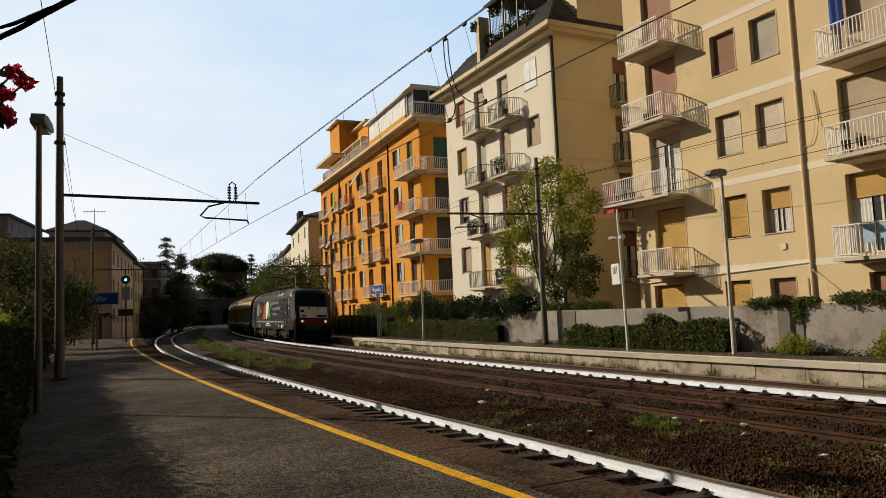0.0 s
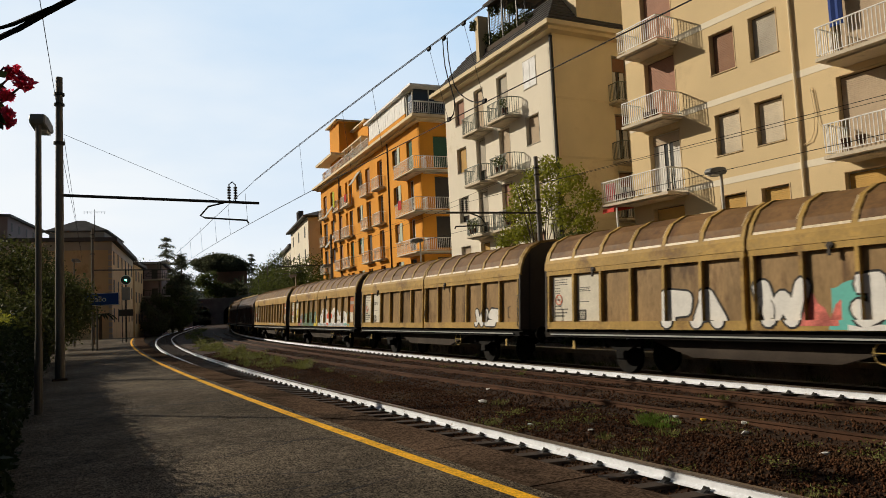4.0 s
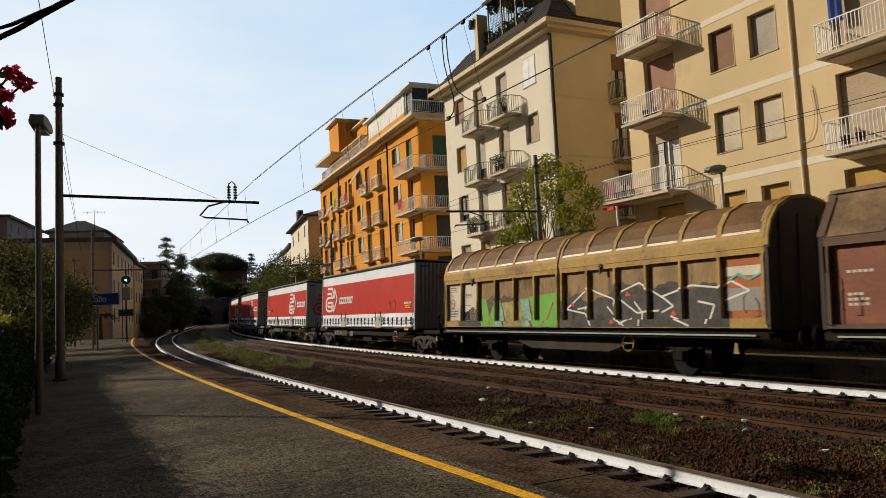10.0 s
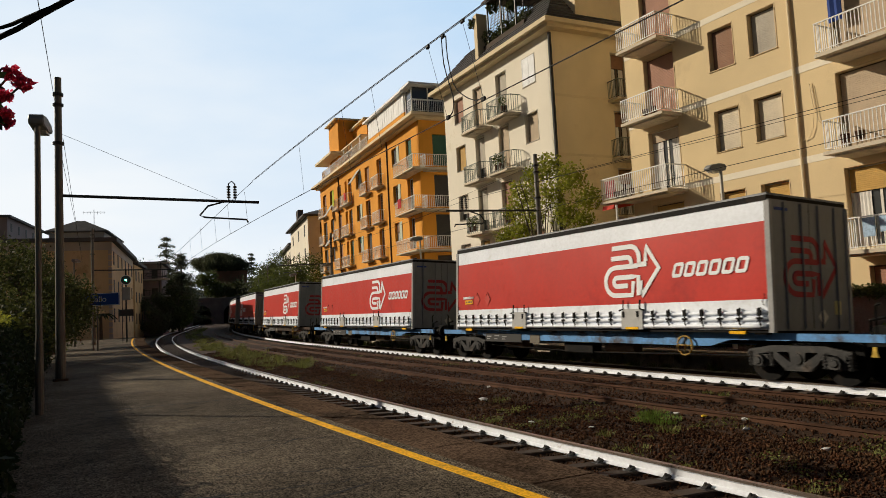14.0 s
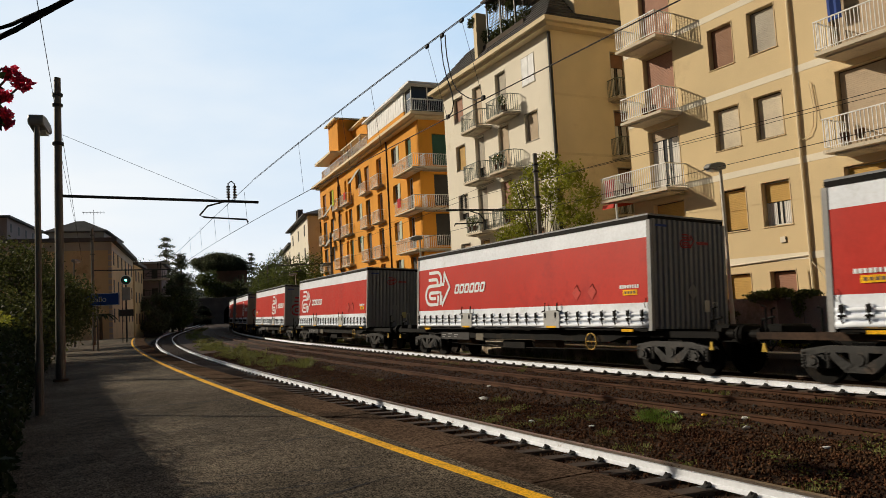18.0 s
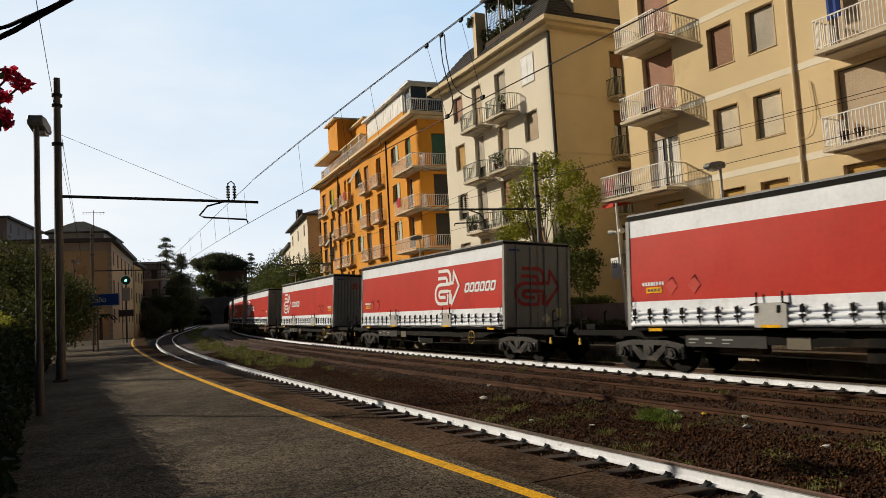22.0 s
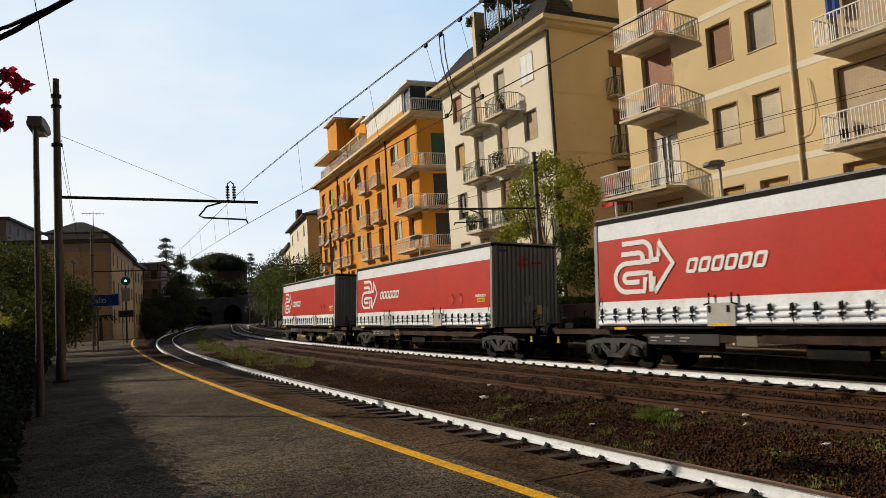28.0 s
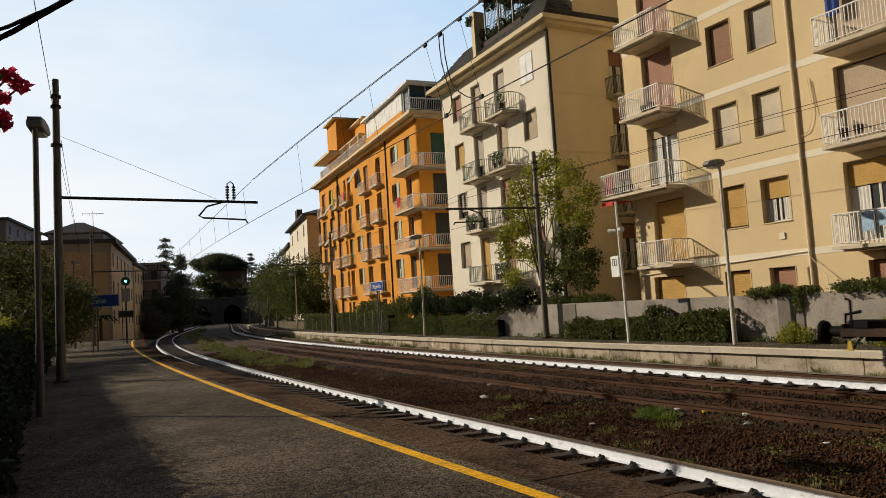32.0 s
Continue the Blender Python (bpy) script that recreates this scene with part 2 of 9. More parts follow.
GREYMETAL = mat("grey_metal", (0.32, 0.33, 0.32), 0.5, 0.12, 2, 30, 0.05, metal=0.3)
DARKMETAL = mat("dark_metal", (0.05, 0.048, 0.045), 0.5, 0.15, 2, 30, 0.05, metal=0.3)
GALV = mat("galvanised_steel", (0.15, 0.14, 0.125), 0.55, 0.15, 1.2, 25, 0.05, metal=0.5)
WIRE = mat("wire", (0.012, 0.011, 0.010), 0.6, 0.1, 5, 30, 0, spec=0.1)
GLASS = mat("window_glass", (0.03, 0.035, 0.04), 0.08, 0.1, 0.5, 3, 0.0, spec=0.9)
SLATE = mat("slate_roof", (0.095, 0.088, 0.085), 0.75, 0.25, 0.7, 14, 0.3)
CORNICE = mat("cornice", (0.70, 0.58, 0.38), 0.85, 0.1, 0.5, 25, 0.1)
BARK = mat("bark", (0.10, 0.075, 0.055), 0.95, 0.25, 4, 30, 0.5)
HEDGE = leaf_mat("hedge_leaf", (0.098, 0.118, 0.030), 0.55)
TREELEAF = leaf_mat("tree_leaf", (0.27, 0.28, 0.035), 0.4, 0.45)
MIDLEAF = leaf_mat("mid_leaf", (0.085, 0.105, 0.025), 0.45, 0.4)
DULLLEAF = leaf_mat("dull_leaf", (0.062, 0.070, 0.020), 0.5, 0.4)
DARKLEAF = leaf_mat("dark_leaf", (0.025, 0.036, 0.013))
GRASSG = leaf_mat("fresh_grass", (0.12, 0.19, 0.03))
GRASSM = leaf_mat("grass_blade", (0.155, 0.165, 0.045))
# Far leaves: green lifted and greyed so the colour includes distance haze.
HAZYLEAF = leaf_mat("hazy_leaf", (0.105, 0.115, 0.062), 0.4, 0.35)
EARTH = mat("earth", (0.11, 0.085, 0.055), 0.95, 0.25, 0.4, 10, 0.4, col2=(0.06, 0.07, 0.025), mix=0.3, mscale=0.3)


# ---- scatter helpers ----
def quick_mesh(verts, faces, mt):
    me = bpy.data.meshes.new("m")
    nv, nf, k = len(verts), len(faces), faces.shape[1]
    me.vertices.add(nv)
    me.vertices.foreach_set("co", np.asarray(verts, dtype=np.float32).ravel())
    me.loops.add(nf * k)
    me.loops.foreach_set("vertex_index", np.asarray(faces, dtype=np.int32).ravel())
    me.polygons.add(nf)
    me.polygons.foreach_set("loop_start", np.arange(0, nf * k, k, dtype=np.int32))
    me.polygons.foreach_set("loop_total", np.full(nf, k, dtype=np.int32))
    me.update(calc_edges=True)
    me.materials.append(mt)
    return me


def rand_rot(rng, n):
    q = rng.normal(size=(n, 4))
    q /= np.linalg.norm(q, axis=1)[:, None]
    w, x, y, z = q.T
    return np.stack([np.stack([1 - 2 * (y * y + z * z), 2 * (x * y - z * w), 2 * (x * z + y * w)], 1),
                     np.stack([2 * (x * y + z * w), 1 - 2 * (x * x + z * z), 2 * (y * z - x * w)], 1),
                     np.stack([2 * (x * z - y * w), 2 * (y * z + x * w), 1 - 2 * (x * x + y * y)], 1)], 1)


LEAF = np.array([[-0.5, 0, 0.06], [0, -0.28, 0], [0.5, 0, 0.06], [0, 0.28, 0]])


def leaves(centres, size, mt, rng, flat=0.0):
    n = len(centres)
    rot = rand_rot(rng, n)
    sz = size * rng.uniform(0.6, 1.4, n)
    v = np.einsum("nij,kj->nki", rot, LEAF) * sz[:, None, None] + centres[:, None, :]
    return quick_mesh(v.reshape(-1, 3), np.arange(n * 4).reshape(n, 4), mt)


STONE_V = np.array([[1, 0, 0.1], [-1, 0.1, 0], [0.1, 0.8, 0], [0, -0.9, 0.1], [0.1, 0, 0.65], [0, 0, -0.65]])
STONE_F = np.array([[0, 2, 4], [2, 1, 4], [1, 3, 4], [3, 0, 4], [2, 0, 5], [1, 2, 5], [3, 1, 5], [0, 3, 5]])


def stones(centres, size, mt, rng):
    n = len(centres)
    rot = rand_rot(rng, n)
    sz = size * rng.uniform(0.5, 1.5, n)
    jit = STONE_V[None] * rng.uniform(0.65, 1.25, (n, 6, 3))
    v = np.einsum("nij,nkj->nki", rot, jit) * sz[:, None, None] + centres[:, None, :]
    f = (STONE_F[None] + 6 * np.arange(n)[:, None, None]).reshape(-1, 3)
    return quick_mesh(v.reshape(-1, 3), f, mt)


def Tn(s, v, z):
    th, r, d = TH0 + np.maximum(s, S1) / RC, R0 - v, np.minimum(0.0, s - S1)
    return np.stack([CX + r * np.cos(th) - d * np.sin(th), CY + r * np.sin(th) + d * np.cos(th), z], 1)


def blob_points(rng, n, lumps, shell=0.55):
    """Points in a cluster of lumps (x, y, z, rx, ry, rz), more of them near the skin."""
    lumps = np.array(lumps, dtype=float)
    w = lumps[:, 3] * lumps[:, 4] + lumps[:, 4] * lumps[:, 5] + lumps[:, 3] * lumps[:, 5]
    k = rng.choice(len(lumps), n, p=w / w.sum())
    d = rng.normal(size=(n, 3))
    d /= np.linalg.norm(d, axis=1)[:, None]
    r = shell + (1 - shell) * rng.random(n) ** 0.7
    r *= 1 + 0.12 * rng.normal(size=n)
    return lumps[k, :3] + d * r[:, None] * lumps[k, 3:]


# ---- ground ----
PLAT = 0.5
FARP = 0.3
bm = B()
bx(bm, -900, 900, -500, 900, -1.2, -0.5)
solid("ground", bm, EARTH, "dry earth ground reaching to the horizon", "ground", kind="structure")

# ballast bed with gentle swells
rng = np.random.default_rng(5)
ns, nv = 330, 40
ss = np.concatenate([np.linspace(-245, -45, 90), np.linspace(-44.5, 30, ns - 90)])
vv = np.linspace(4.7, 17.3, nv)
pts = []
for s in ss:
    for v in vv:
        z = -0.2 + 0.05 * noise.noise((s * 0.5, v * 0.8, 1)) + 0.03 * noise.noise((s * 2, v * 2, 4))
        if v < 7.0:
            z -= 0.04
        if 7.3 < v < 9.6:
            z += 0.10 * math.sin((v - 7.3) / 2.3 * math.pi) * (0.6 + 0.6 * noise.noise((s * 0.3, 2, 7)))
        if 9.6 < v < 14:
            z += 0.085 * min(1, (v - 9.6) / 0.5, (14 - v) / 0.5)
        if v > 14:
            z -= 0.06
        pts.append(T(s, v, z))
fc = np.array([[i * nv + j, (i + 1) * nv + j, (i + 1) * nv + j + 1, i * nv + j + 1] for i in range(ns - 1) for j in range(nv - 1)])
solid("ballast_bed", quick_mesh(np.array([tuple(p) for p in pts]), fc, BALLAST), None, "rust-brown ballast bed under the curving tracks", "ballast", kind="structure")


def ballast_z(s, v):
    z = -0.2 + 0.05 * noise.noise((s * 0.5, v * 0.8, 1)) + 0.03 * noise.noise((s * 2, v * 2, 4))
    if v < 7.0:
        z -= 0.04
    if 7.3 < v < 9.6:
        z += 0.10 * math.sin((v - 7.3) / 2.3 * math.pi) * (0.6 + 0.6 * noise.noise((s * 0.3, 2, 7)))
    return z - (0.06 if v > 14 else 0) + (0.085 * min(1, (v - 9.6) / 0.5, (14 - v) / 0.5) if 9.6 < v < 14 else 0)


def scatter_stones(n, s0, s1, v0, v1, size, seed):
    r = np.random.default_rng(seed)
    s = s1 - (s1 - s0) * r.random(n) ** 1.5
    v = r.uniform(v0, v1, n)
    z = np.array([ballast_z(a, b) for a, b in zip(s, v)]) + r.uniform(-0.01, 0.03, n)
    return stones(Tn(s, v, z), size, PEBBLE, r)


solid("ballast_stones", scatter_stones(74000, -45, 3, 7.1, 9.9, 0.023, 1), None, "loose rusty ballast stones between the tracks", "ballast", kind="stuff")
solid("ballast_stones", scatter_stones(40000, -45, 3, 9.9, 14.4, 0.024, 2), None, "loose rusty ballast stones around the old siding", "ballast", kind="stuff")
solid("ballast_stones", scatter_stones(15000, -35, 2, 5.5, 7.0, 0.023, 3), None, "loose ballast stones under the near track", "ballast", kind="stuff")
solid("ballast_stones", scatter_stones(9000, -35, 2, 4.5, 5.4, 0.022, 4), None, "few loose ballast stones beside the platform", "ballast", kind="stuff")

# ---- tracks ----
RAIL = [(-0.07, -0.16), (0.07, -0.16), (0.07, -0.145), (0.012, -0.12), (0.012, -0.045), (0.034, -0.03), (0.034, -0.004), (-0.034, -0.004), (-0.034, -0.03), (-0.012, -0.045), (-0.012, -0.12), (-0.07, -0.145)]
HEAD = [(-0.036, -0.03), (0.036, -0.03), (0.036, 0.0), (-0.036, 0.0)]


def clip_mesh():
    b = B()
    extrude(b, [(-0.17, -0.03), (-0.17, 0.0), (-0.13, 0.02), (-0.10, 0.045), (-0.075, 0.045), (-0.045, 0.015), (-0.03, -0.03)], "x", -0.032, 0.032)
    cyl(b, (0, -0.115, 0.0), (0, -0.115, 0.06), 0.018, 0.014, 6)
    bx(b, -0.075, 0.075, -0.205, -0.06, -0.03, -0.005)
    return mesh(b, DARKMETAL)


CLIP = clip_mesh()


def sleeper_mesh(mt):
    b = B()
    cbx(b, -0.12, 0.12, -1.25, 1.25, -0.16, 0.0, 0.015)
    return mesh(b, mt)


SLEEPERM = sleeper_mesh(SLEEPER)


def track(name, label, v, z, lean, s0, s1, body, near0, near1, white=True):
    tr = thing(name, Matrix(), label, "railway track", kind="structure")
    a = radians(lean)
    for k, side in enumerate((-0.75, 0.75)):
        b = B()
        sweep(b, RAIL, s0, s1, 3.0, z + side * math.sin(a), v + side * math.cos(a), 0)
        bare = not white or (v > 14 and side > 0)
        rl = part("rail", b, RUST if bare else body, tr, "rust-brown rail" if bare else "rail with white-painted flank")
        b = B()
        sweep(b, HEAD, s0, s1, 3.0, z + side * math.sin(a) + 0.003, v + side * math.cos(a), 0)
        part("rail_head", b, RAILHEAD if white else RUST, rl, "bare steel running surface")
        s = near0
        while s < near1:
            part("rail_clip", CLIP, None, rl, m=F(s, v + side * math.cos(a), z + side * math.sin(a) - 0.145))
            s += 0.6
    s = near0
    while s < near1:
        part("sleeper", SLEEPERM, None, tr, m=F(s, v, z - (0.165 if white else 0.185)) @ pose(0, 0, 0, lean, 0, random.uniform(-1, 1)))
        s += 0.6
    b = B()
    s = s0 + 0.3
    while s < near0 - 0.3:
        bx(b, -0.12, 0.12, -1.25, 1.25, -0.16, 0.0, F(s, v, z - 0.165))
        s += 0.6
    if len(b.verts):
        ob = part("sleepers_far", b, SLEEPER, tr)
        ob["kind"] = "stuff"
    return tr


track("track_1", "near track with a white-painted rail beside the platform", 6.19, -0.005, CANT, -236, 12, WHITEPAINT, -40, 0)
track("track_2", "far track with white-painted rails", 15.29, -0.046, CANT, -260, 60, WHITEPAINT, -46, -2)
track("track_3", "disused rust-brown siding sunk in ballast", 11.05, 0.0, 0, -112, 12, RUST, -40, -2, False)
bm = B()
sweep(bm, RAIL, -100, 10, 3.0, -0.01, 13.1)
solid("spare_rail", bm, RUST, "rusty spare rail lying along the track", "rail", kind="structure")

# ---- near platform ----
bm = B()
sweep(bm, [(-9, -0.5), (3.75, -0.5), (3.75, PLAT), (-9, PLAT)], -75, 14, 2.0)
solid("platform_near", bm, ASPHALT, "worn dark asphalt station platform with cracks", "platform", kind="structure")
cop = thing("platform_edge", Matrix(), "weathered brown concrete platform edge slabs", "platform edge", kind="structure")
s = -74.0
k = 0
while s < 12:
    ln = 1.0 if s > -40 else 4.0
    b = B()
    sweep(b, [(3.75, -0.45), (4.4, -0.45), (4.4, PLAT - 0.14), (4.46, PLAT - 0.12), (4.46, PLAT - 0.01), (3.75, PLAT + 0.004)], s + 0.006, s + ln - 0.006, 1.0, random.uniform(-0.006, 0.004))
    part("slab", b, COPING, cop)
    s += ln
bm = B()
sweep(bm, [(3.47, PLAT), (3.60, PLAT), (3.60, PLAT + 0.006), (3.47, PLAT + 0.006)], -72, 12, 1.0)
solid("yellow_line", bm, YELLOW, "worn yellow safety line painted along the platform", "safety line", kind="structure")


def crack(pts, w=0.012):
    b = B()
    prev = None
    for i, (s, v) in enumerate(pts):
        ww = w * random.uniform(0.5, 1.4)
        a, c = b.verts.new(T(s - ww, v, PLAT + 0.004)), b.verts.new(T(s + ww, v, PLAT + 0.004))
        if prev:
            b.faces.new((prev[0], prev[1], c, a))
        prev = (a, c)
    return b


TAR = mat("tar", (0.022, 0.02, 0.019), 0.8, 0.2, 3, 30, 0.2)
for s0, v0, v1, dr in ((-9.3, 1.4, 3.4, 0.9), (-8.2, 1.8, 3.2, -0.5), (-7.2, 1.6, 3.0, 0.6), (-14.0, 0.9, 3.7, 0.4), (-21.0, 0.6, 3.7, 0.5), (-6.5, 1.2, 2.6, 0.3), (-5.6, 0.9, 3.3, -0.5), (-10.4, 1.0, 3.3, -0.4), (-11.8, 1.5, 3.6, 0.7), (-16.6, 0.8, 3.4, -0.5), (-4.9, 1.6, 3.4, 0.5)):
    p = []
    n = 16
    for i in range(n + 1):
        v = v0 + (v1 - v0) * i / n
        p.append((s0 + dr * i / n + random.uniform(-0.05, 0.05), v))
    solid("crack", crack(p, 0.014 if s0 > -12 else 0.035), TAR, "tarred crack in the platform asphalt", "crack", "platform cracks", "structure")

# ---- far platform ----
bm = B()
sweep(bm, [(17.5, -0.5), (20.0, -0.5), (20.0, FARP), (17.5, FARP)], -135, 25, 2.0)
solid("platform_far", bm, ASPHALT, "narrow asphalt platform on the far side", "platform", kind="structure")
fe = thing("platform_edge", Matrix(), "pale stone platform edge with a lip over a rendered face", "platform edge", kind="structure")
FACEM = mat("platform_face", (0.47, 0.40, 0.31), 0.9, 0.25, 0.9, 20, 0.3, col2=(0.17, 0.12, 0.075), mix=0.5, mscale=1.3, rand=0.15)
s = -135.0
while s < 20:
    ln = 1.5 if s > -60 else 5.0
    b = B()
    sweep(b, [(17.16, FARP - 0.14), (17.6, FARP - 0.14), (17.6, FARP + 0.012), (17.16, FARP + 0.006)], s + 0.005, s + ln - 0.005, 1.5, random.uniform(-0.004, 0.004))
    part("slab", b, STONE, fe)
    b = B()
    sweep(b, [(17.26, -0.5), (17.55, -0.5), (17.55, FARP - 0.14), (17.26, FARP - 0.14)], s + 0.012, s + ln - 0.012, 1.5, 0, random.uniform(-0.006, 0.006))
    part("face_panel", b, FACEM, fe)
    s += ln
bm = B()
sweep(bm, [(17.22, FARP + 0.012), (17.50, FARP + 0.012), (17.50, FARP + 0.018), (17.22, FARP + 0.018)], -135, 20, 2)
solid("white_line", bm, BAND, "pale painted strip on the far platform edge", "edge strip", kind="structure")

# ---- retaining wall ----
bm = B()
sweep(bm, [(19.5, -0.4), (19.8, -0.4), (19.8, 1.74), (19.5, 1.74)], -33, 22, 1.5)
rw = solid("wall_retaining", bm, WALLGREY, "stained grey concrete retaining wall behind the far platform", "wall", kind="structure")
# Dark panels painted in where posts throw their shadows on the wall.
for s in (-24.0, -13.4, -3.5):
    b = B()
    bx(b, -0.42, 0.42, -0.03, 0.0, 0.3, 1.70, F(s, 19.497))
    part("wall_patch", b, mat("wall_patch", (0.17, 0.15, 0.13), 0.9, 0.2, 0.8, 20, 0.2), rw, "dark panel painted as a post shadow")
bm = B()
sweep(bm, [(19.9, -0.4), (60, -0.4), (60, 1.0), (19.9, 1.0)], -130, 22, 4)
solid("garden_ground", bm, EARTH, "raised garden ground behind the wall", "ground", kind="structure")


# ---- houses: x along the line, y into the house ----
def blind(col, name):
    return mat(name, col, 0.65, 0.1, 1.5, 20, 0.05)


BL_TAN, BL_BROWN, BL_GREY, BL_OCHRE, BL_RED, BL_WHITE, BL_GREEN, BL_DARK, BL_CREAM = (
    blind((0.46, 0.36, 0.25), "tan_blind"), blind((0.27, 0.145, 0.085), "brown_blind"), blind((0.42, 0.38, 0.31), "grey_blind"),
    blind((0.50, 0.31, 0.09), "ochre_blind"), blind((0.34, 0.18, 0.12), "red_blind"), blind((0.84, 0.85, 0.86), "white_shutter"),
    blind((0.05, 0.13, 0.09), "green_blind"), blind((0.06, 0.055, 0.05), "dark_blind"), blind((0.60, 0.52, 0.39), "cream_blind"))
FRAMEW = mat("window_frame_white", (0.68, 0.65, 0.58), 0.5, 0.08, 2, 20, 0.03)
FRAMED = mat("window_frame_dark", (0.12, 0.085, 0.06), 0.6, 0.12, 2, 20, 0.05)
TRIM = mat("window_trim", (0.60, 0.455, 0.27), 0.85, 0.1, 1, 25, 0.1)
TRIMC = mat("window_trim_cream", (0.50, 0.46, 0.38), 0.85, 0.1, 1, 25, 0.1)
CURTAIN = mat("curtain", (0.66, 0.64, 0.60), 0.9, 0.1, 4, 20, 0.05, stretch=(6, 6, 0.5))
# Dark colour gives the backing sheets the shade of unlit rooms.
INSIDE = mat("unlit_room", (0.05, 0.042, 0.036), 0.9, 0.1, 1, 10, 0)
SLAB = mat("balcony_slab", (0.60, 0.52, 0.40), 0.85, 0.15, 1, 20, 0.1, col2=(0.3, 0.25, 0.19), mix=0.25, mscale=1)
GREENRAIL = mat("green_grey_rail", (0.20, 0.225, 0.195), 0.55, 0.12, 2, 20, 0.05)


def facade(name, parent, x0, x1, z0, z1, holes, mt, m=None, deep=0.32, label=""):
    """A wall with real openings, holes = (x0, x1, z0, z1)."""
    xs = sorted({x0, x1, *(h[0] for h in holes), *(h[1] for h in holes)})
    zs = sorted({z0, z1, *(h[2] for h in holes), *(h[3] for h in holes)})
    b = B()
    vs = {}

    def V(x, y, z):
        k = (round(x, 4), y, round(z, 4))
        if k not in vs:
            vs[k] = b.verts.new(k)
        return vs[k]

    def solid_at(i, j):
        if i < 0 or j < 0 or i >= len(xs) - 1 or j >= len(zs) - 1:
            return False
        cx, cz = (xs[i] + xs[i + 1]) / 2, (zs[j] + zs[j + 1]) / 2
        return not any(h[0] < cx < h[1] and h[2] < cz < h[3] for h in holes)
    for i in range(len(xs) - 1):
        for j in range(len(zs) - 1):
            if not solid_at(i, j):
                continue
            a, c, e, g = xs[i], xs[i + 1], zs[j], zs[j + 1]
            b.faces.new((V(a, 0, e), V(c, 0, e), V(c, 0, g), V(a, 0, g)))
            b.faces.new((V(a, deep, e), V(a, deep, g), V(c, deep, g), V(c, deep, e)))
            if not solid_at(i - 1, j):
                b.faces.new((V(a, 0, e), V(a, 0, g), V(a, deep, g), V(a, deep, e)))
            if not solid_at(i + 1, j):
                b.faces.new((V(c, 0, e), V(c, deep, e), V(c, deep, g), V(c, 0, g)))
            if not solid_at(i, j - 1):
                b.faces.new((V(a, 0, e), V(a, deep, e), V(c, deep, e), V(c, 0, e)))
            if not solid_at(i, j + 1):
                b.faces.new((V(a, 0, g), V(c, 0, g), V(c, deep, g), V(a, deep, g)))
    return part(name, b, mt, parent, label, m)


def ring(b, x0, x1, z0, z1, w, y0, y1):
    bx(b, x0, x0 + w, y0, y1, z0, z1)
    bx(b, x1 - w, x1, y0, y1, z0, z1)
    bx(b, x0 + w, x1 - w, y0, y1, z1 - w, z1)
    bx(b, x0 + w, x1 - w, y0, y1, z0, z0 + w)


def slats(x0, x1, z0, z1, y, mt, pitch=0.06):
    b = B()
    n = max(2, int((z1 - z0) / pitch))
    d = (z1 - z0) / n
    out = []
    for k in range(n):
        z = z0 + k * d
        out += [(y, z), (y - 0.006, z + d * 0.2), (y - 0.006, z + d * 0.9)]
    out += [(y, z1), (y + 0.03, z1), (y + 0.03, z0)]
    extrude(b, out, "x", x0, x1)
    return mesh(b, mt)


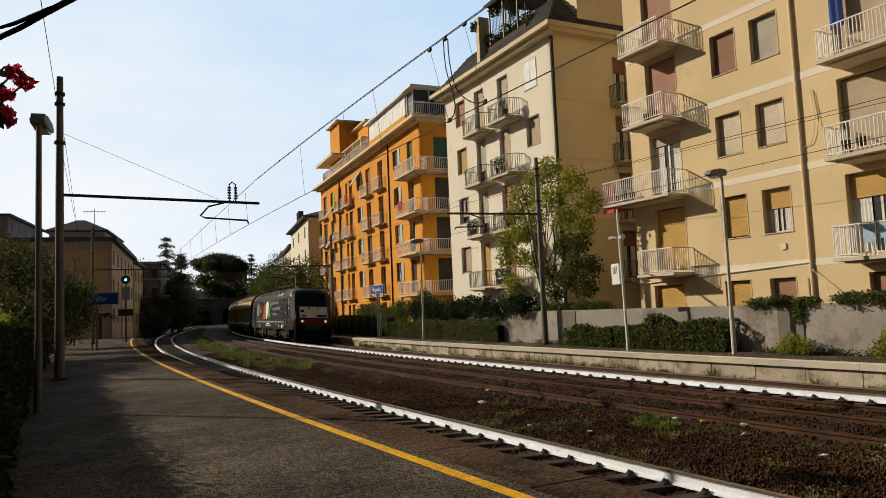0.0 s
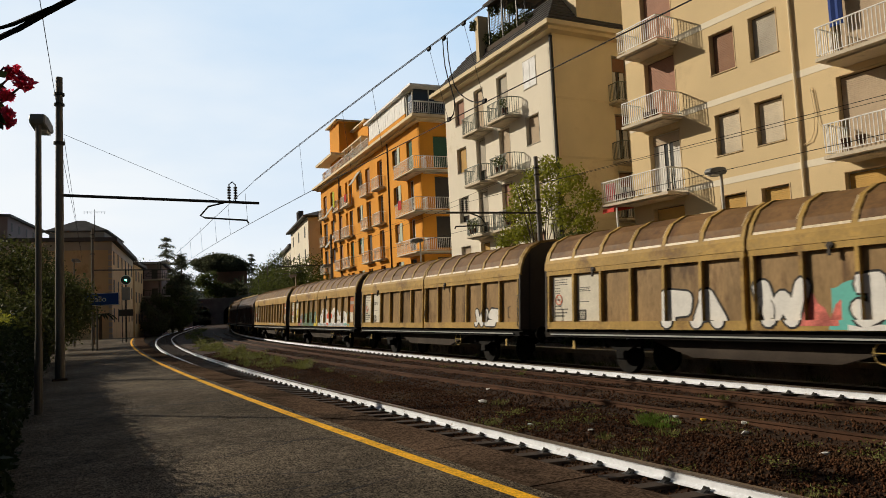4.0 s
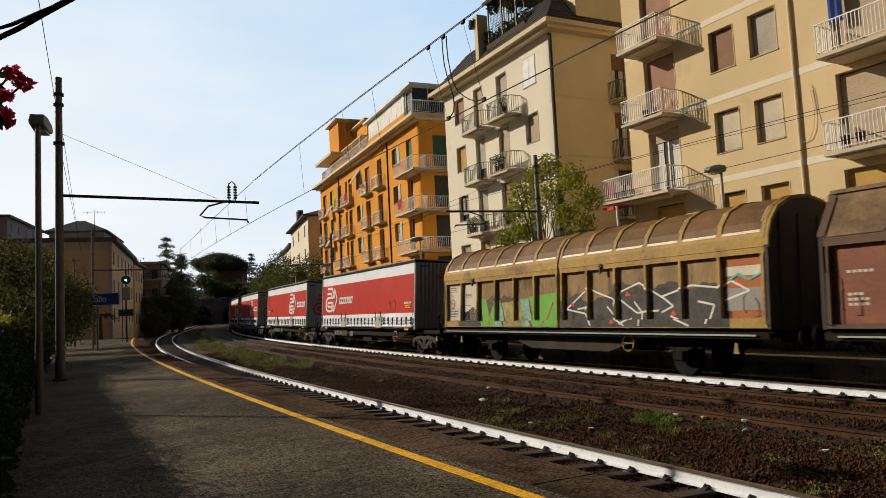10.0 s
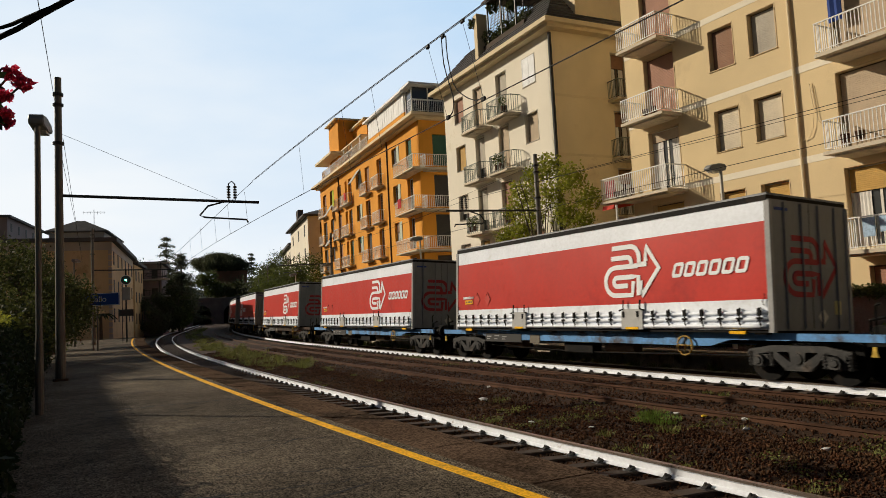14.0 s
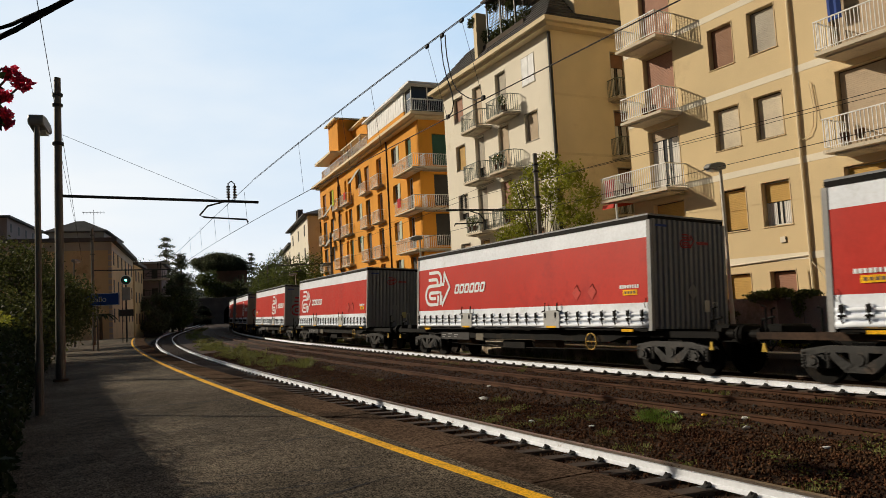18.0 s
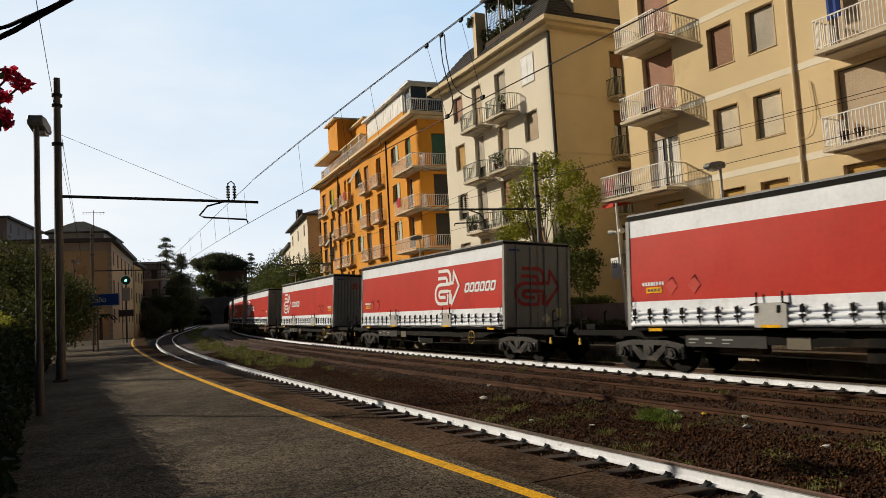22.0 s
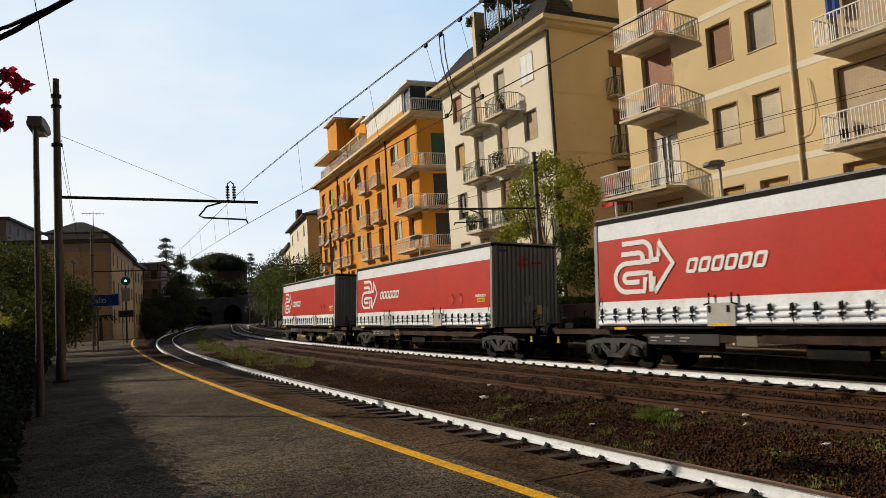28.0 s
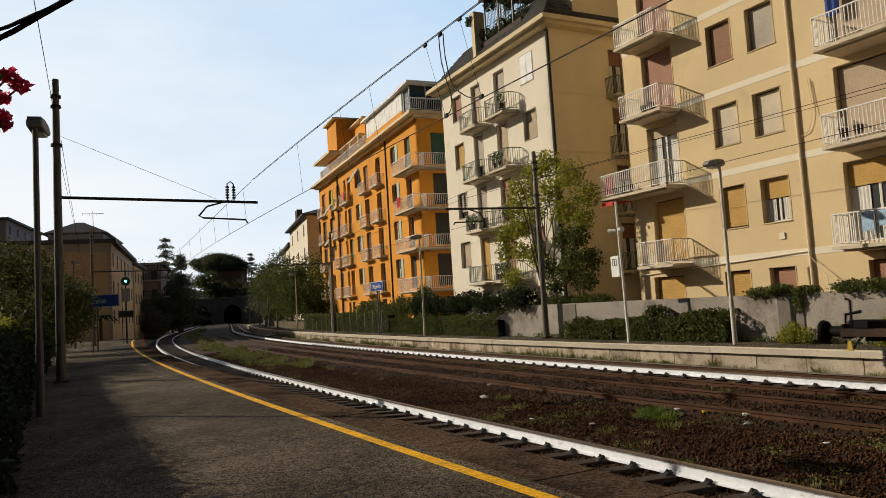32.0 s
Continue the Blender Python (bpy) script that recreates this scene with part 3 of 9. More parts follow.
def window(parent, x0, x1, z0, z1, kind="blind", mt=None, drop=1.0, trim=None, m=None, frame_mat=None, sill=True, yin=0.23):
    fm = frame_mat or FRAMED
    b = B()
    ring(b, x0 + 0.003, x1 - 0.003, z0 + 0.003, z1 - 0.003, 0.06, yin, yin + 0.07)
    if kind != "blind" or drop < 1:
        xm = (x0 + x1) / 2
        bx(b, xm - 0.04, xm + 0.04, yin + 0.002, yin + 0.068, z0 + 0.06, z1 - 0.06)
    w = part("window", b, fm, parent, m=m)
    if trim:
        b = B()
        for a in ((x0 - 0.035, x0, z0 - 0.03, z1 + 0.035), (x1, x1 + 0.035, z0 - 0.03, z1 + 0.035), (x0, x1, z1, z1 + 0.035)):
            bx(b, a[0], a[1], -0.012, 0.02, a[2], a[3])
        part("window_trim", b, trim, w)
    if sill:
        b = B()
        cbx(b, x0 - 0.05, x1 + 0.05, -0.04, 0.22, z0 - 0.04, z0, 0.01)
        part("window_sill", b, trim or TRIM, w)
    zb = z1 - 0.06 - (z1 - z0 - 0.12) * drop
    if kind in ("blind", "half") and drop > 0:
        part("roller_blind", slats(x0 + 0.05, x1 - 0.05, zb, z1 - 0.05, yin - 0.05, mt), None, w)
    if drop < 1 or kind == "glass":
        b = B()
        bx(b, x0 + 0.06, x1 - 0.06, yin + 0.03, yin + 0.036, z0 + 0.06, z1 - 0.06)
        part("pane", b, GLASS, w)
        if kind == "half":
            for k in (0, 1):
                b = B()
                xa = x0 + 0.08 if k == 0 else x1 - 0.08 - (x1 - x0) * 0.3
                n = 10
                pts = []
                for i in range(n + 1):
                    pts.append((xa + (x1 - x0) * 0.3 * i / n, yin - 0.012 + 0.012 * (i % 2)))
                extrude(b, pts + [(p[0], p[1] + 0.012) for p in pts[::-1]], "z", z0 + 0.07, max(z0 + 0.2, zb - 0.02))
                part("curtain", b, CURTAIN, w)
    if kind == "shutters":
        b = None
        for k in (0, 1):
            xa = x0 + k * (x1 - x0) / 2 + 0.01
            xb = xa + (x1 - x0) / 2 - 0.02
            b = B()
            ring(b, xa, xb, z0 + 0.02, z1 - 0.02, 0.05, -0.03, 0.01)
            sh = part("shutter", b, mt, w)
            part("slats", slats(xa + 0.05, xb - 0.05, z0 + 0.07, z1 - 0.07, -0.015, mt, 0.07), None, sh)
    return w


BAR = {}


def baluster(h, mt, r=0.011):
    k = (round(h, 2), mt.name, r)
    if k not in BAR:
        b = B()
        bx(b, -r, r, -r, r, 0, h)
        BAR[k] = mesh(b, mt)
    return BAR[k]


def balcony(parent, x0, x1, depth, z, railm, slabm=None, pitch=0.115, cut=0.0, m=None, height=0.95, label="", thick=0.11):
    """Slab with a barred railing; cut takes the outer corners off."""
    b = B()
    out = [(x0, 0.0), (x0, -depth + cut), (x0 + cut, -depth), (x1 - cut, -depth), (x1, -depth + cut), (x1, 0.0)] if cut else [(x0, 0), (x0, -depth), (x1, -depth), (x1, 0)]
    lo = out
    extrude(b, out, "z", z - thick, z)
    extrude(b, [(p[0] + (0.2 if p[0] < (x0 + x1) / 2 else -0.2), p[1] * 0.78) for p in lo], "z", z - thick - 0.06, z - thick - 0.002)
    ba = part("balcony", b, slabm or SLAB, parent, label, m)
    e = 0.045
    pts = [(p[0] + (e if p[0] < (x0 + x1) / 2 else -e), p[1] + (e if p[1] < -0.01 else 0)) for p in out]
    for zz, r in ((z + height, 0.024), (z + 0.09, 0.014)):
        b = B()
        for a, c in zip(pts, pts[1:]):
            d = Vector((c[0] - a[0], c[1] - a[1], 0))
            mm = Matrix.Translation((a[0], a[1], zz)) @ Matrix.Rotation(math.atan2(d.y, d.x), 4, "Z")
            bx(b, -r * 0.5, d.length + r * 0.5, -r, r, -r * 0.7, r * 0.7, mm)
        part("handrail", b, railm, ba)
    bar = baluster(height - 0.1, railm)
    for a, c in zip(pts, pts[1:]):
        d = Vector((c[0] - a[0], c[1] - a[1], 0))
        n = max(1, int(round(d.length / pitch)))
        for i in range(n):
            q = Vector((a[0], a[1], z + 0.09)) + d * i / n
            part("baluster", bar, None, ba, m=pose(q.x, q.y, q.z, 0, 0, math.degrees(math.atan2(d.y, d.x))))
    return ba


def pipe_part(parent, pts, r, mt, label, name="drainpipe"):
    b = B()
    tube(b, pts, r, 8)
    p = part(name, b, mt, parent, label)
    return p


def shell(parent, x0, x1, y1, z0, z1, mt, name="wall", y0=0.32):
    """Side and back walls behind a front wall."""
    for nm, a in (("side_wall", (x0, x0 + 0.3, y0, y1, z0, z1)), ("side_wall", (x1 - 0.3, x1, y0, y1, z0, z1)), ("back_wall", (x0 + 0.3, x1 - 0.3, y1 - 0.3, y1, z0, z1))):
        b = B()
        bx(b, *a)
        part(nm, b, mt, parent)
    b = B()
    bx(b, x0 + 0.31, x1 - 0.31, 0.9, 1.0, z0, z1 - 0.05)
    part("inner_wall", b, INSIDE, parent, "dark backing for the unlit rooms behind the windows")


class House:
    def __init__(self, name, s_mid, v, label, mt):
        self.k = (R0 - v) / RC
        self.s0 = s_mid
        self.ob = thing(name, F(s_mid, v), label, "apartment house", "apartment houses")
        self.mt = mt

    def x(self, s):
        return (s - self.s0) * self.k


# --- beige house ---
h = House("apartment_house", -16.0, 22.0, "beige rendered apartment house with white barred balconies and roller blinds", BEIGE)
X = h.x
holes, wins, x_l, x_r = [], [], X(-22.25), X(6.0)
look_b = {14.85: (BL_RED, BL_RED, BL_GREY), 11.78: (BL_RED, BL_BROWN, BL_GREY), 8.72: (BL_TAN, BL_CREAM, BL_CREAM), 5.68: (BL_OCHRE, BL_OCHRE, BL_OCHRE), 17.9: (BL_TAN, BL_TAN, BL_TAN)}
for head, (ba, bb, bc) in look_b.items():
    for s0, s1, zz, kd, bl, dr in ((-21.15, -19.5, head - 2.5, "blind", ba, 1.0), (-17.72, -16.62, head - 1.53, "blind", bb, 1.0), (-15.95, -14.85, head - 1.53, "blind", bc, 1.0),
                                   (-12.9, -11.0, head - 2.5, "blind", BL_TAN, 1.0), (-8.6, -7.0, head - 1.53, "blind", BL_TAN, 1.0), (-4.6, -3.0, head - 1.53, "blind", BL_GREY, 1.0), (0.4, 2.0, head - 1.53, "blind", BL_GREY, 1.0)):
        if abs(head - 8.72) < 0.1 and s0 == -21.15:
            kd, bl, dr = "half", BL_TAN, 0.16
        if abs(head - 5.68) < 0.1:
            if s0 == -15.95:
                kd, bl, dr = "half", BL_OCHRE, 0.45
            if s0 == -12.9:
                kd, bl, dr = "half", BL_OCHRE, 0.3
            if s0 == -21.15:
                kd, bl, dr = "blind", BL_OCHRE, 1.0
        holes.append((X(s0), X(s1), zz, head))
        wins.append((X(s0), X(s1), zz, head, kd, bl, dr))
for s0, s1, bl in ((-21.4, -19.8, BL_OCHRE), (-17.8, -16.7, BL_OCHRE), (-15.9, -14.9, BL_RED), (-12.4, -10.9, BL_RED)):
    holes.append((X(s0), X(s1), 1.35, 2.6))
    wins.append((X(s0), X(s1), 1.35, 2.6, "blind", bl, 1.0))
facade("front_wall", h.ob, x_l, x_r, -0.4, 18.6, holes, BEIGE, label="beige rendered front wall")
shell(h.ob, x_l, x_r, 12, -0.4, 18.6, BEIGE)
for w in wins:
    window(h.ob, *w[:4], w[4], w[5], w[6], TRIM, frame_mat=FRAMEW if w[4] == "half" else FRAMED, sill=w[2] - w[3] > -2)
bm = B()
bx(bm, x_l - 0.5, x_r + 0.5, -0.5, 12.5, 18.6, 18.9)
part("roof", bm, CORNICE, h.ob)
for z in (3.05, 6.2, 9.22, 12.25, 15.35):
    b = B()
    bx(b, x_l - 0.004, x_r, -0.012, 0.012, z - 0.12, z + 0.11)
    part("floor_band", b, BAND, h.ob, "pale painted floor band")
for z in (12.13, 9.12, 6.1, 3.05):
    a = -21.55 if z != 6.1 else -23.1
    balcony(h.ob, X(a) + (0.35 if z == 3.05 else 0), X(-19.25), 1.1, z, WHITEMETAL, label="balcony with white barred railing")
    balcony(h.ob, X(-12.75), X(-8.9), 1.2, z, WHITEMETAL, label="balcony with white barred railing")
b = B()
bx(b, X(-12.75) + 0.08, X(-8.9) - 0.08, -1.10, -1.085, 12.2, 12.72)
bx(b, X(-12.75) + 0.08, X(-12.75) + 0.095, -1.08, -0.03, 12.2, 12.72)
part("balcony_screen", b, mat("green_netting", (0.07, 0.085, 0.05), 0.9, 0.25, 4, 30, 0.1), h.ob, "dark green netting behind the railing")
for s, z, mt_, n in ((-12.2, 6.3, None, 2), (-20.3, 9.2, None, 2), (-22.3, 6.2, None, 3)):
    for q in range(n):
        b = B()
        cyl(b, (X(s) + q * 0.45, -0.9, z + 0.0), (X(s) + q * 0.45, -0.9, z + 0.24), 0.10, 0.14, 10)
        part("flower_pot", b, RUST, h.ob, "terracotta flower pot on a balcony")
CLOTHR = mat("faded_red_cloth", (0.42, 0.10, 0.09), 0.9, 0.2, 5, 20, 0.1)
b = B()
pts = [(X(-22.9) + 0.09 * i, -0.98 - 0.03 * (i % 2)) for i in range(8)]
extrude(b, pts + [(p[0], p[1] + 0.02) for p in pts[::-1]], "z", 6.25, 6.95)
part("washing", b, CLOTHR, h.ob, "faded red cloth on the drying rack")
pipe_part(h.ob, [(X(-14.27), -0.07, 18.5), (X(-14.27), -0.07, 0.6)], 0.05, CORNICE, "beige drainpipe")
b = B()
tube(b, [(X(-14.3), -0.05, 3.05), (X(-16.6), -0.05, 2.95), (X(-22.2), -0.05, 2.72)], 0.025, 6)
part("cable_pipe", b, BAND, h.ob)
b = B()
tube(b, [(X(-14.3), -0.05, 2.9), (X(-13.6), -0.3, 2.2), (X(-13.2), -0.8, 1.6)], 0.02, 6)
part("stay", b, BAND, h.ob)
b = B()
bx(b, X(-15.35), X(-15.15), -0.05, 0, 3.55, 3.75)
part("junction_box", b, BAND, h.ob)
for pts in ([(-14.07, 8.68), (-13.98, 7.71), (-14.05, 7.2), (-14.2, 6.91), (-14.69, 6.77)], [(-14.0, 8.56), (-13.93, 7.9), (-13.87, 7.4), (-13.59, 6.96), (-12.81, 6.73)]):
    b = B()
    tube(b, [(X(s + 0.3), -0.06, z) for s, z in pts], 0.012, 5)
    part("facade_cable", b, CORNICE, h.ob, "loose cable on the facade")
# red awning and washing
b = B()
extrude(b, [(-1.15, 5.72), (-1.1, 5.9), (0, 5.95), (0, 5.9)], "x", X(-23.0), X(-22.3))
part("awning", b, mat("red_awning", (0.5, 0.05, 0.03), 0.8), h.ob, "small red awning edge")
b = B()
pts = [(X(-12.85) + 0.11 * i, -0.15 - 0.05 * (i % 2)) for i in range(5)]
extrude(b, pts + [(p[0], p[1] + 0.03) for p in pts[::-1]], "z", 10.3, 13.6)
part("sun_curtain", b, mat("blue_curtain", (0.03, 0.06, 0.22), 0.85, 0.1, 3, 15, 0.1), h.ob, "blue fabric sun curtain")
b = B()
for i, x in enumerate((-11.7, -11.2, -10.8)):
    bx(b, X(x), X(x) + 0.35, -1.3, -1.27, 3.4 + 0.1 * i, 3.95)
part("washing", b, mat("blue_white_cloth", (0.35, 0.48, 0.62), 0.9, 0.3, 6, 20, 0.2), h.ob, "blue and white washing over the railing")

# --- cream house ---
h = House("apartment_house", -33.4, 22.0, "cream rendered apartment house with a slate mansard roof and grey-green balconies", CREAM)
X = h.x
x_l, x_r = X(-39.55), X(-27.45)
holes, wins = [], []
cols = [(-38.15, -36.95, 1.53), (-35.65, -34.6, 2.45), (-32.95, -31.85, 2.45), (-30.15, -28.95, 1.5)]
bl_rows = {14.8: (BL_RED, BL_TAN, BL_GREY, None), 11.8: (BL_OCHRE, BL_GREY, BL_TAN, BL_TAN), 8.72: (BL_GREY, BL_GREY, BL_RED, BL_TAN), 5.7: (BL_TAN, BL_OCHRE, BL_RED, BL_BROWN), 2.65: (BL_TAN,) * 4}
for head, bl in bl_rows.items():
    for (s0, s1, hh), q in zip(cols, bl):
        holes.append((X(s0), X(s1), head - hh, head))
        wins.append((X(s0), X(s1), head - hh, head, q))
facade("front_wall", h.ob, x_l, x_r, -0.4, 15.5, holes, CREAM, label="cream rendered front wall")
for w in wins:
    if w[4] is None:
        window(h.ob, *w[:4], "shutters", BL_WHITE, 1.0, TRIMC)
    else:
        window(h.ob, *w[:4], "blind", w[4], 0.75 if w[4] is BL_GREY else 1.0, TRIMC)
# side wall with its own openings, facing along the line
ms = Matrix.Translation((x_r, 0.0, 0)) @ Matrix.Rotation(radians(90), 4, "Z")
sh = [(3.75, 4.75, z - 2.4, z) for z in (14.7, 11.6, 8.6, 5.6)]
facade("side_wall", h.ob, 0.0, 13.0, -0.4, 15.5, sh, CREAMSIDE, m=ms, label="tan side wall")
for a in sh:
    window(h.ob, *a, "half", BL_BROWN, 0.3, TRIMC, m=ms, sill=False)
for z in (12.15, 9.1, 6.1, 3.1):
    balcony(h.ob, 3.4, 6.2, 0.8, z, GREENRAIL, m=ms, label="side balcony with grey railing")
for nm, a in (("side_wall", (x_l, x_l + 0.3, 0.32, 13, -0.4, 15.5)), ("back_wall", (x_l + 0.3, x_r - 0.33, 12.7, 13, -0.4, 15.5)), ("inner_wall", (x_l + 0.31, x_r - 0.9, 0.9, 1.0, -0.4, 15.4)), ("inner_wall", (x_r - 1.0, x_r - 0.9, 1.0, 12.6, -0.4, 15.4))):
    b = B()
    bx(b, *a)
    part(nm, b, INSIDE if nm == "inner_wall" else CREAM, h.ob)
for z in (12.2, 9.2, 6.15):
    b = B()
    bx(b, -0.01, 13, -0.015, 0.01, z - 0.06, z + 0.06)
    part("string_course", b, CORNICE, h.ob, m=ms)
for z in (12.1, 9.1, 6.1, 3.1):
    balcony(h.ob, X(-36.05), X(-33.55), 0.9, z, GREENRAIL, pitch=0.14, cut=0.3, label="balcony with grey-green barred railing and cut corners")
    balcony(h.ob, X(-33.0), X(-30.5), 0.9, z, GREENRAIL, pitch=0.14, cut=0.3, label="balcony with grey-green barred railing and cut corners")
pipe_part(h.ob, [(x_r + 0.05, -0.08, 15.3), (x_r + 0.05, -0.08, 0.6)], 0.09, DARKMETAL, "dark corner drainpipe")
# cornice in two steps, all round
b = B()
bx(b, x_l - 0.75, x_r + 0.75, -0.75, 13.7, 15.62, 15.85)
bx(b, x_l - 0.5, x_r + 0.5, -0.5, 13.5, 15.45, 15.62)
part("cornice", b, CORNICE, h.ob, "projecting cream cornice")
b = B()
ring_pts = [(x_l - 0.55, -0.55), (x_r + 0.55, -0.55), (x_r + 0.55, 13.5), (x_l - 0.55, 13.5)]
top_pts = [(x_l + 1.3, 1.3), (x_r - 1.3, 1.3), (x_r - 1.3, 11.6), (x_l + 1.3, 11.6)]
lo = [b.verts.new((*p, 15.852)) for p in ring_pts]
hi = [b.verts.new((*p, 18.1)) for p in top_pts]
for i in range(4):
    j = (i + 1) % 4
    b.faces.new((lo[i], lo[j], hi[j], hi[i]))
b.faces.new(hi)
b.faces.new(lo[::-1])
rf = part("roof", b, SLATE, h.ob, "dark slate mansard roof")
# slate courses
for k in range(9):
    f0 = k / 9
    b = B()
    a0 = [Vector((*p, 15.86)).lerp(Vector((*q, 18.11)), f0) for p, q in zip(ring_pts, top_pts)]
    a1 = [Vector((*p, 15.86)).lerp(Vector((*q, 18.11)), f0 + 0.115) for p, q in zip(ring_pts, top_pts)]
    for i in range(2):
        j = i + 1
        n = Vector((0, -0.04, 0.03)) if i == 0 else Vector((0.04, 0, 0.03))
        b.faces.new([b.verts.new(p) for p in (a0[i] + n, a0[j] + n, a1[j], a1[i])])
        b.faces.new([b.verts.new(p) for p in (a0[i], a0[j], a0[j] + n, a0[i] + n)])
    part("slate_course", b, SLATE, rf)
# roof terrace: pillar, lattice, rails, dormers
b = B()
cbx(b, X(-34.75), X(-34.35), -0.2, 0.5, 15.86, 19.0, 0.02)
part("pillar", b, CORNICE, h.ob, "beige rendered terrace pillar")
b = B()
bx(b, X(-34.2), X(-29.5), 3.6, 9, 15.9, 18.5)
part("terrace_room", b, CORNICE, h.ob)
b = B()
for k in range(12):
    bx(b, X(-34.2) + k * 0.16, X(-34.2) + k * 0.16 + 0.02, 0.62, 0.64, 17.6, 19.6)
    bx(b, X(-34.2), X(-32.3), 0.64, 0.66, 17.6 + k * 0.17, 17.62 + k * 0.17)
part("lattice", b, mat("lattice_wood", (0.42, 0.34, 0.22), 0.8), h.ob, "wooden garden lattice")
for s0, s1, y, z in ((-34.2, -32.0, 0.5, 15.95), (-32.5, -29.0, 1.6, 17.6), (-33.4, -31.6, 1.2, 18.0)):
    balcony(h.ob, X(s0), X(s1), 0.8, z, DARKMETAL, m=Matrix.Translation((0, y + 0.8, 0)), thick=0.1, label="roof terrace railing")
b = B()
for x in (-33.1, -32.6, -31.0):
    cyl(b, (X(x), 0.9, 16.5), (X(x), 0.9, 19.9), 0.03, 0.03, 6)
part("terrace_post", b, DARKMETAL, h.ob)
# Dark brown carries the shade of the recessed terrace in its colour.
TERRACE_SHADE = mat("terrace_shade_brown", (0.075, 0.055, 0.04), 0.85, 0.25, 0.8, 14, 0.2)
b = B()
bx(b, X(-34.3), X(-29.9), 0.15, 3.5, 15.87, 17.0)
part("terrace_box", b, TERRACE_SHADE, h.ob, "terrace front coloured dark for the shade of its recess")
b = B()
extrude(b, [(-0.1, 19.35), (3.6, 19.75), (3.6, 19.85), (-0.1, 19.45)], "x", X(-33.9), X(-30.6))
part("terrace_canopy", b, TERRACE_SHADE, h.ob, "dark terrace canopy")
for x in (-33.8, -32.3, -30.8):
    b = B()
    bx(b, X(x) - 0.04, X(x) + 0.04, 0.2, 0.28, 17.0, 19.4)
    part("canopy_post", b, DARKMETAL, h.ob)
for k, (x, y, z, rad) in enumerate(((-34.9, -0.1, 18.6, 0.35), (-34.1, 0.4, 17.5, 0.5), (-33.2, 0.5, 17.3, 0.4), (-32.4, 0.5, 17.5, 0.5), (-31.4, 0.6, 17.3, 0.4), (-30.4, 0.6, 17.4, 0.5), (-34.0, 0.2, 16.2, 0.35), (-33.7, 0.6, 19.2, 0.4), (-31.9, 0.7, 18.6, 0.35))):
    r = np.random.default_rng(500 + k)
    part("terrace_plant", leaves(blob_points(r, 260, [(X(x), y, z, rad, rad, rad)], 0.4), 0.16, DULLLEAF, r), None, h.ob, "dark green terrace plant")
for k, (x, z, n) in enumerate(((-32.4, 3.2, 3), (-31.2, 6.2, 2), (-35.3, 6.2, 2), (-32.0, 9.2, 2), (-31.0, 12.2, 1))):
    r = np.random.default_rng(540 + k)
    for q in range(n):
        b = B()
        cyl(b, (X(x) + q * 0.5, -0.78, z + 0.02), (X(x) + q * 0.5, -0.78, z + 0.28), 0.11, 0.15, 10)
        pt = part("flower_pot", b, RUST, h.ob, "terracotta flower pot on a balcony")
        part("pot_plant", leaves(blob_points(r, 120, [(X(x) + q * 0.5, -0.8, z + 0.55, 0.25, 0.22, 0.35)], 0.4), 0.11, MIDLEAF, r), None, pt)
b = B()
bx(b, x_r - 2.4, x_r + 0.1, 1.6, 4.6, 16.2, 18.6)
part("dormer", b, CORNICE, h.ob, "beige dormer")
b = B()
extrude(b, [(1.3, 18.5), (3.1, 19.3), (4.9, 18.5), (4.9, 18.62), (3.1, 19.45), (1.3, 18.62)], "x", x_r - 2.6, x_r + 0.4)
part("dormer_roof", b, SLATE, h.ob)
b = B()
bx(b, x_r + 0.2, x_r + 0.25, 5.0, 8.0, 15.9, 16.9)
part("parapet_panel", b, WHITEMETAL, h.ob)

# --- orange house ---
h = House("apartment_house", -62.0, 23.6, "orange rendered apartment house with small white balconies and a roof terrace", ORANGE)
X = h.x
x_l, x_r = X(-79.5), X(-47.2)
heads = (15.1, 12.0, 8.95, 5.85, 2.75)
cols = [(-50.1, -48.85, 2.45, 0), (-53.6, -52.3, 1.5, 0), (-57.8, -56.45, 2.45, 1), (-61.5, -60.1, 2.45, 1), (-64.6, -63.3, 1.5, 0), (-68.75, -67.95, 2.45, 1), (-67.4, -66.2, 2.45, 1),
        (-71.7, -70.3, 2.45, 1), (-75.0, -73.6, 1.6, 0), (-78.3, -76.7, 2.45, 1)]
holes, wins = [], []
rr = random.Random(8)
for head in heads:
    for s0, s1, hh, ba in cols:
        z0 = max(head - hh, 0.9)
        holes.append((X(s0), X(s1), z0, head))
        wins.append((X(s0), X(s1), z0, head, rr.choice(("glass", "blind", "half", "glass", "blind")), rr.choice((BL_DARK, BL_DARK, BL_GREEN, BL_GREY, BL_BROWN)), rr.choice((1.0, 0.5, 0.35))))
facade("front_wall", h.ob, x_l, x_r, -0.4, 16.2, holes, ORANGE, label="orange rendered front wall")
PALEGREEN = mat("pale_green_shutter", (0.45, 0.50, 0.40), 0.6, 0.1, 2, 20, 0.05)
for w in wins:
    window(h.ob, *w[:4], w[4], w[5], w[6] if w[4] != "blind" else 1.0, None, frame_mat=FRAMEW, sill=w[3] - w[2] < 2)
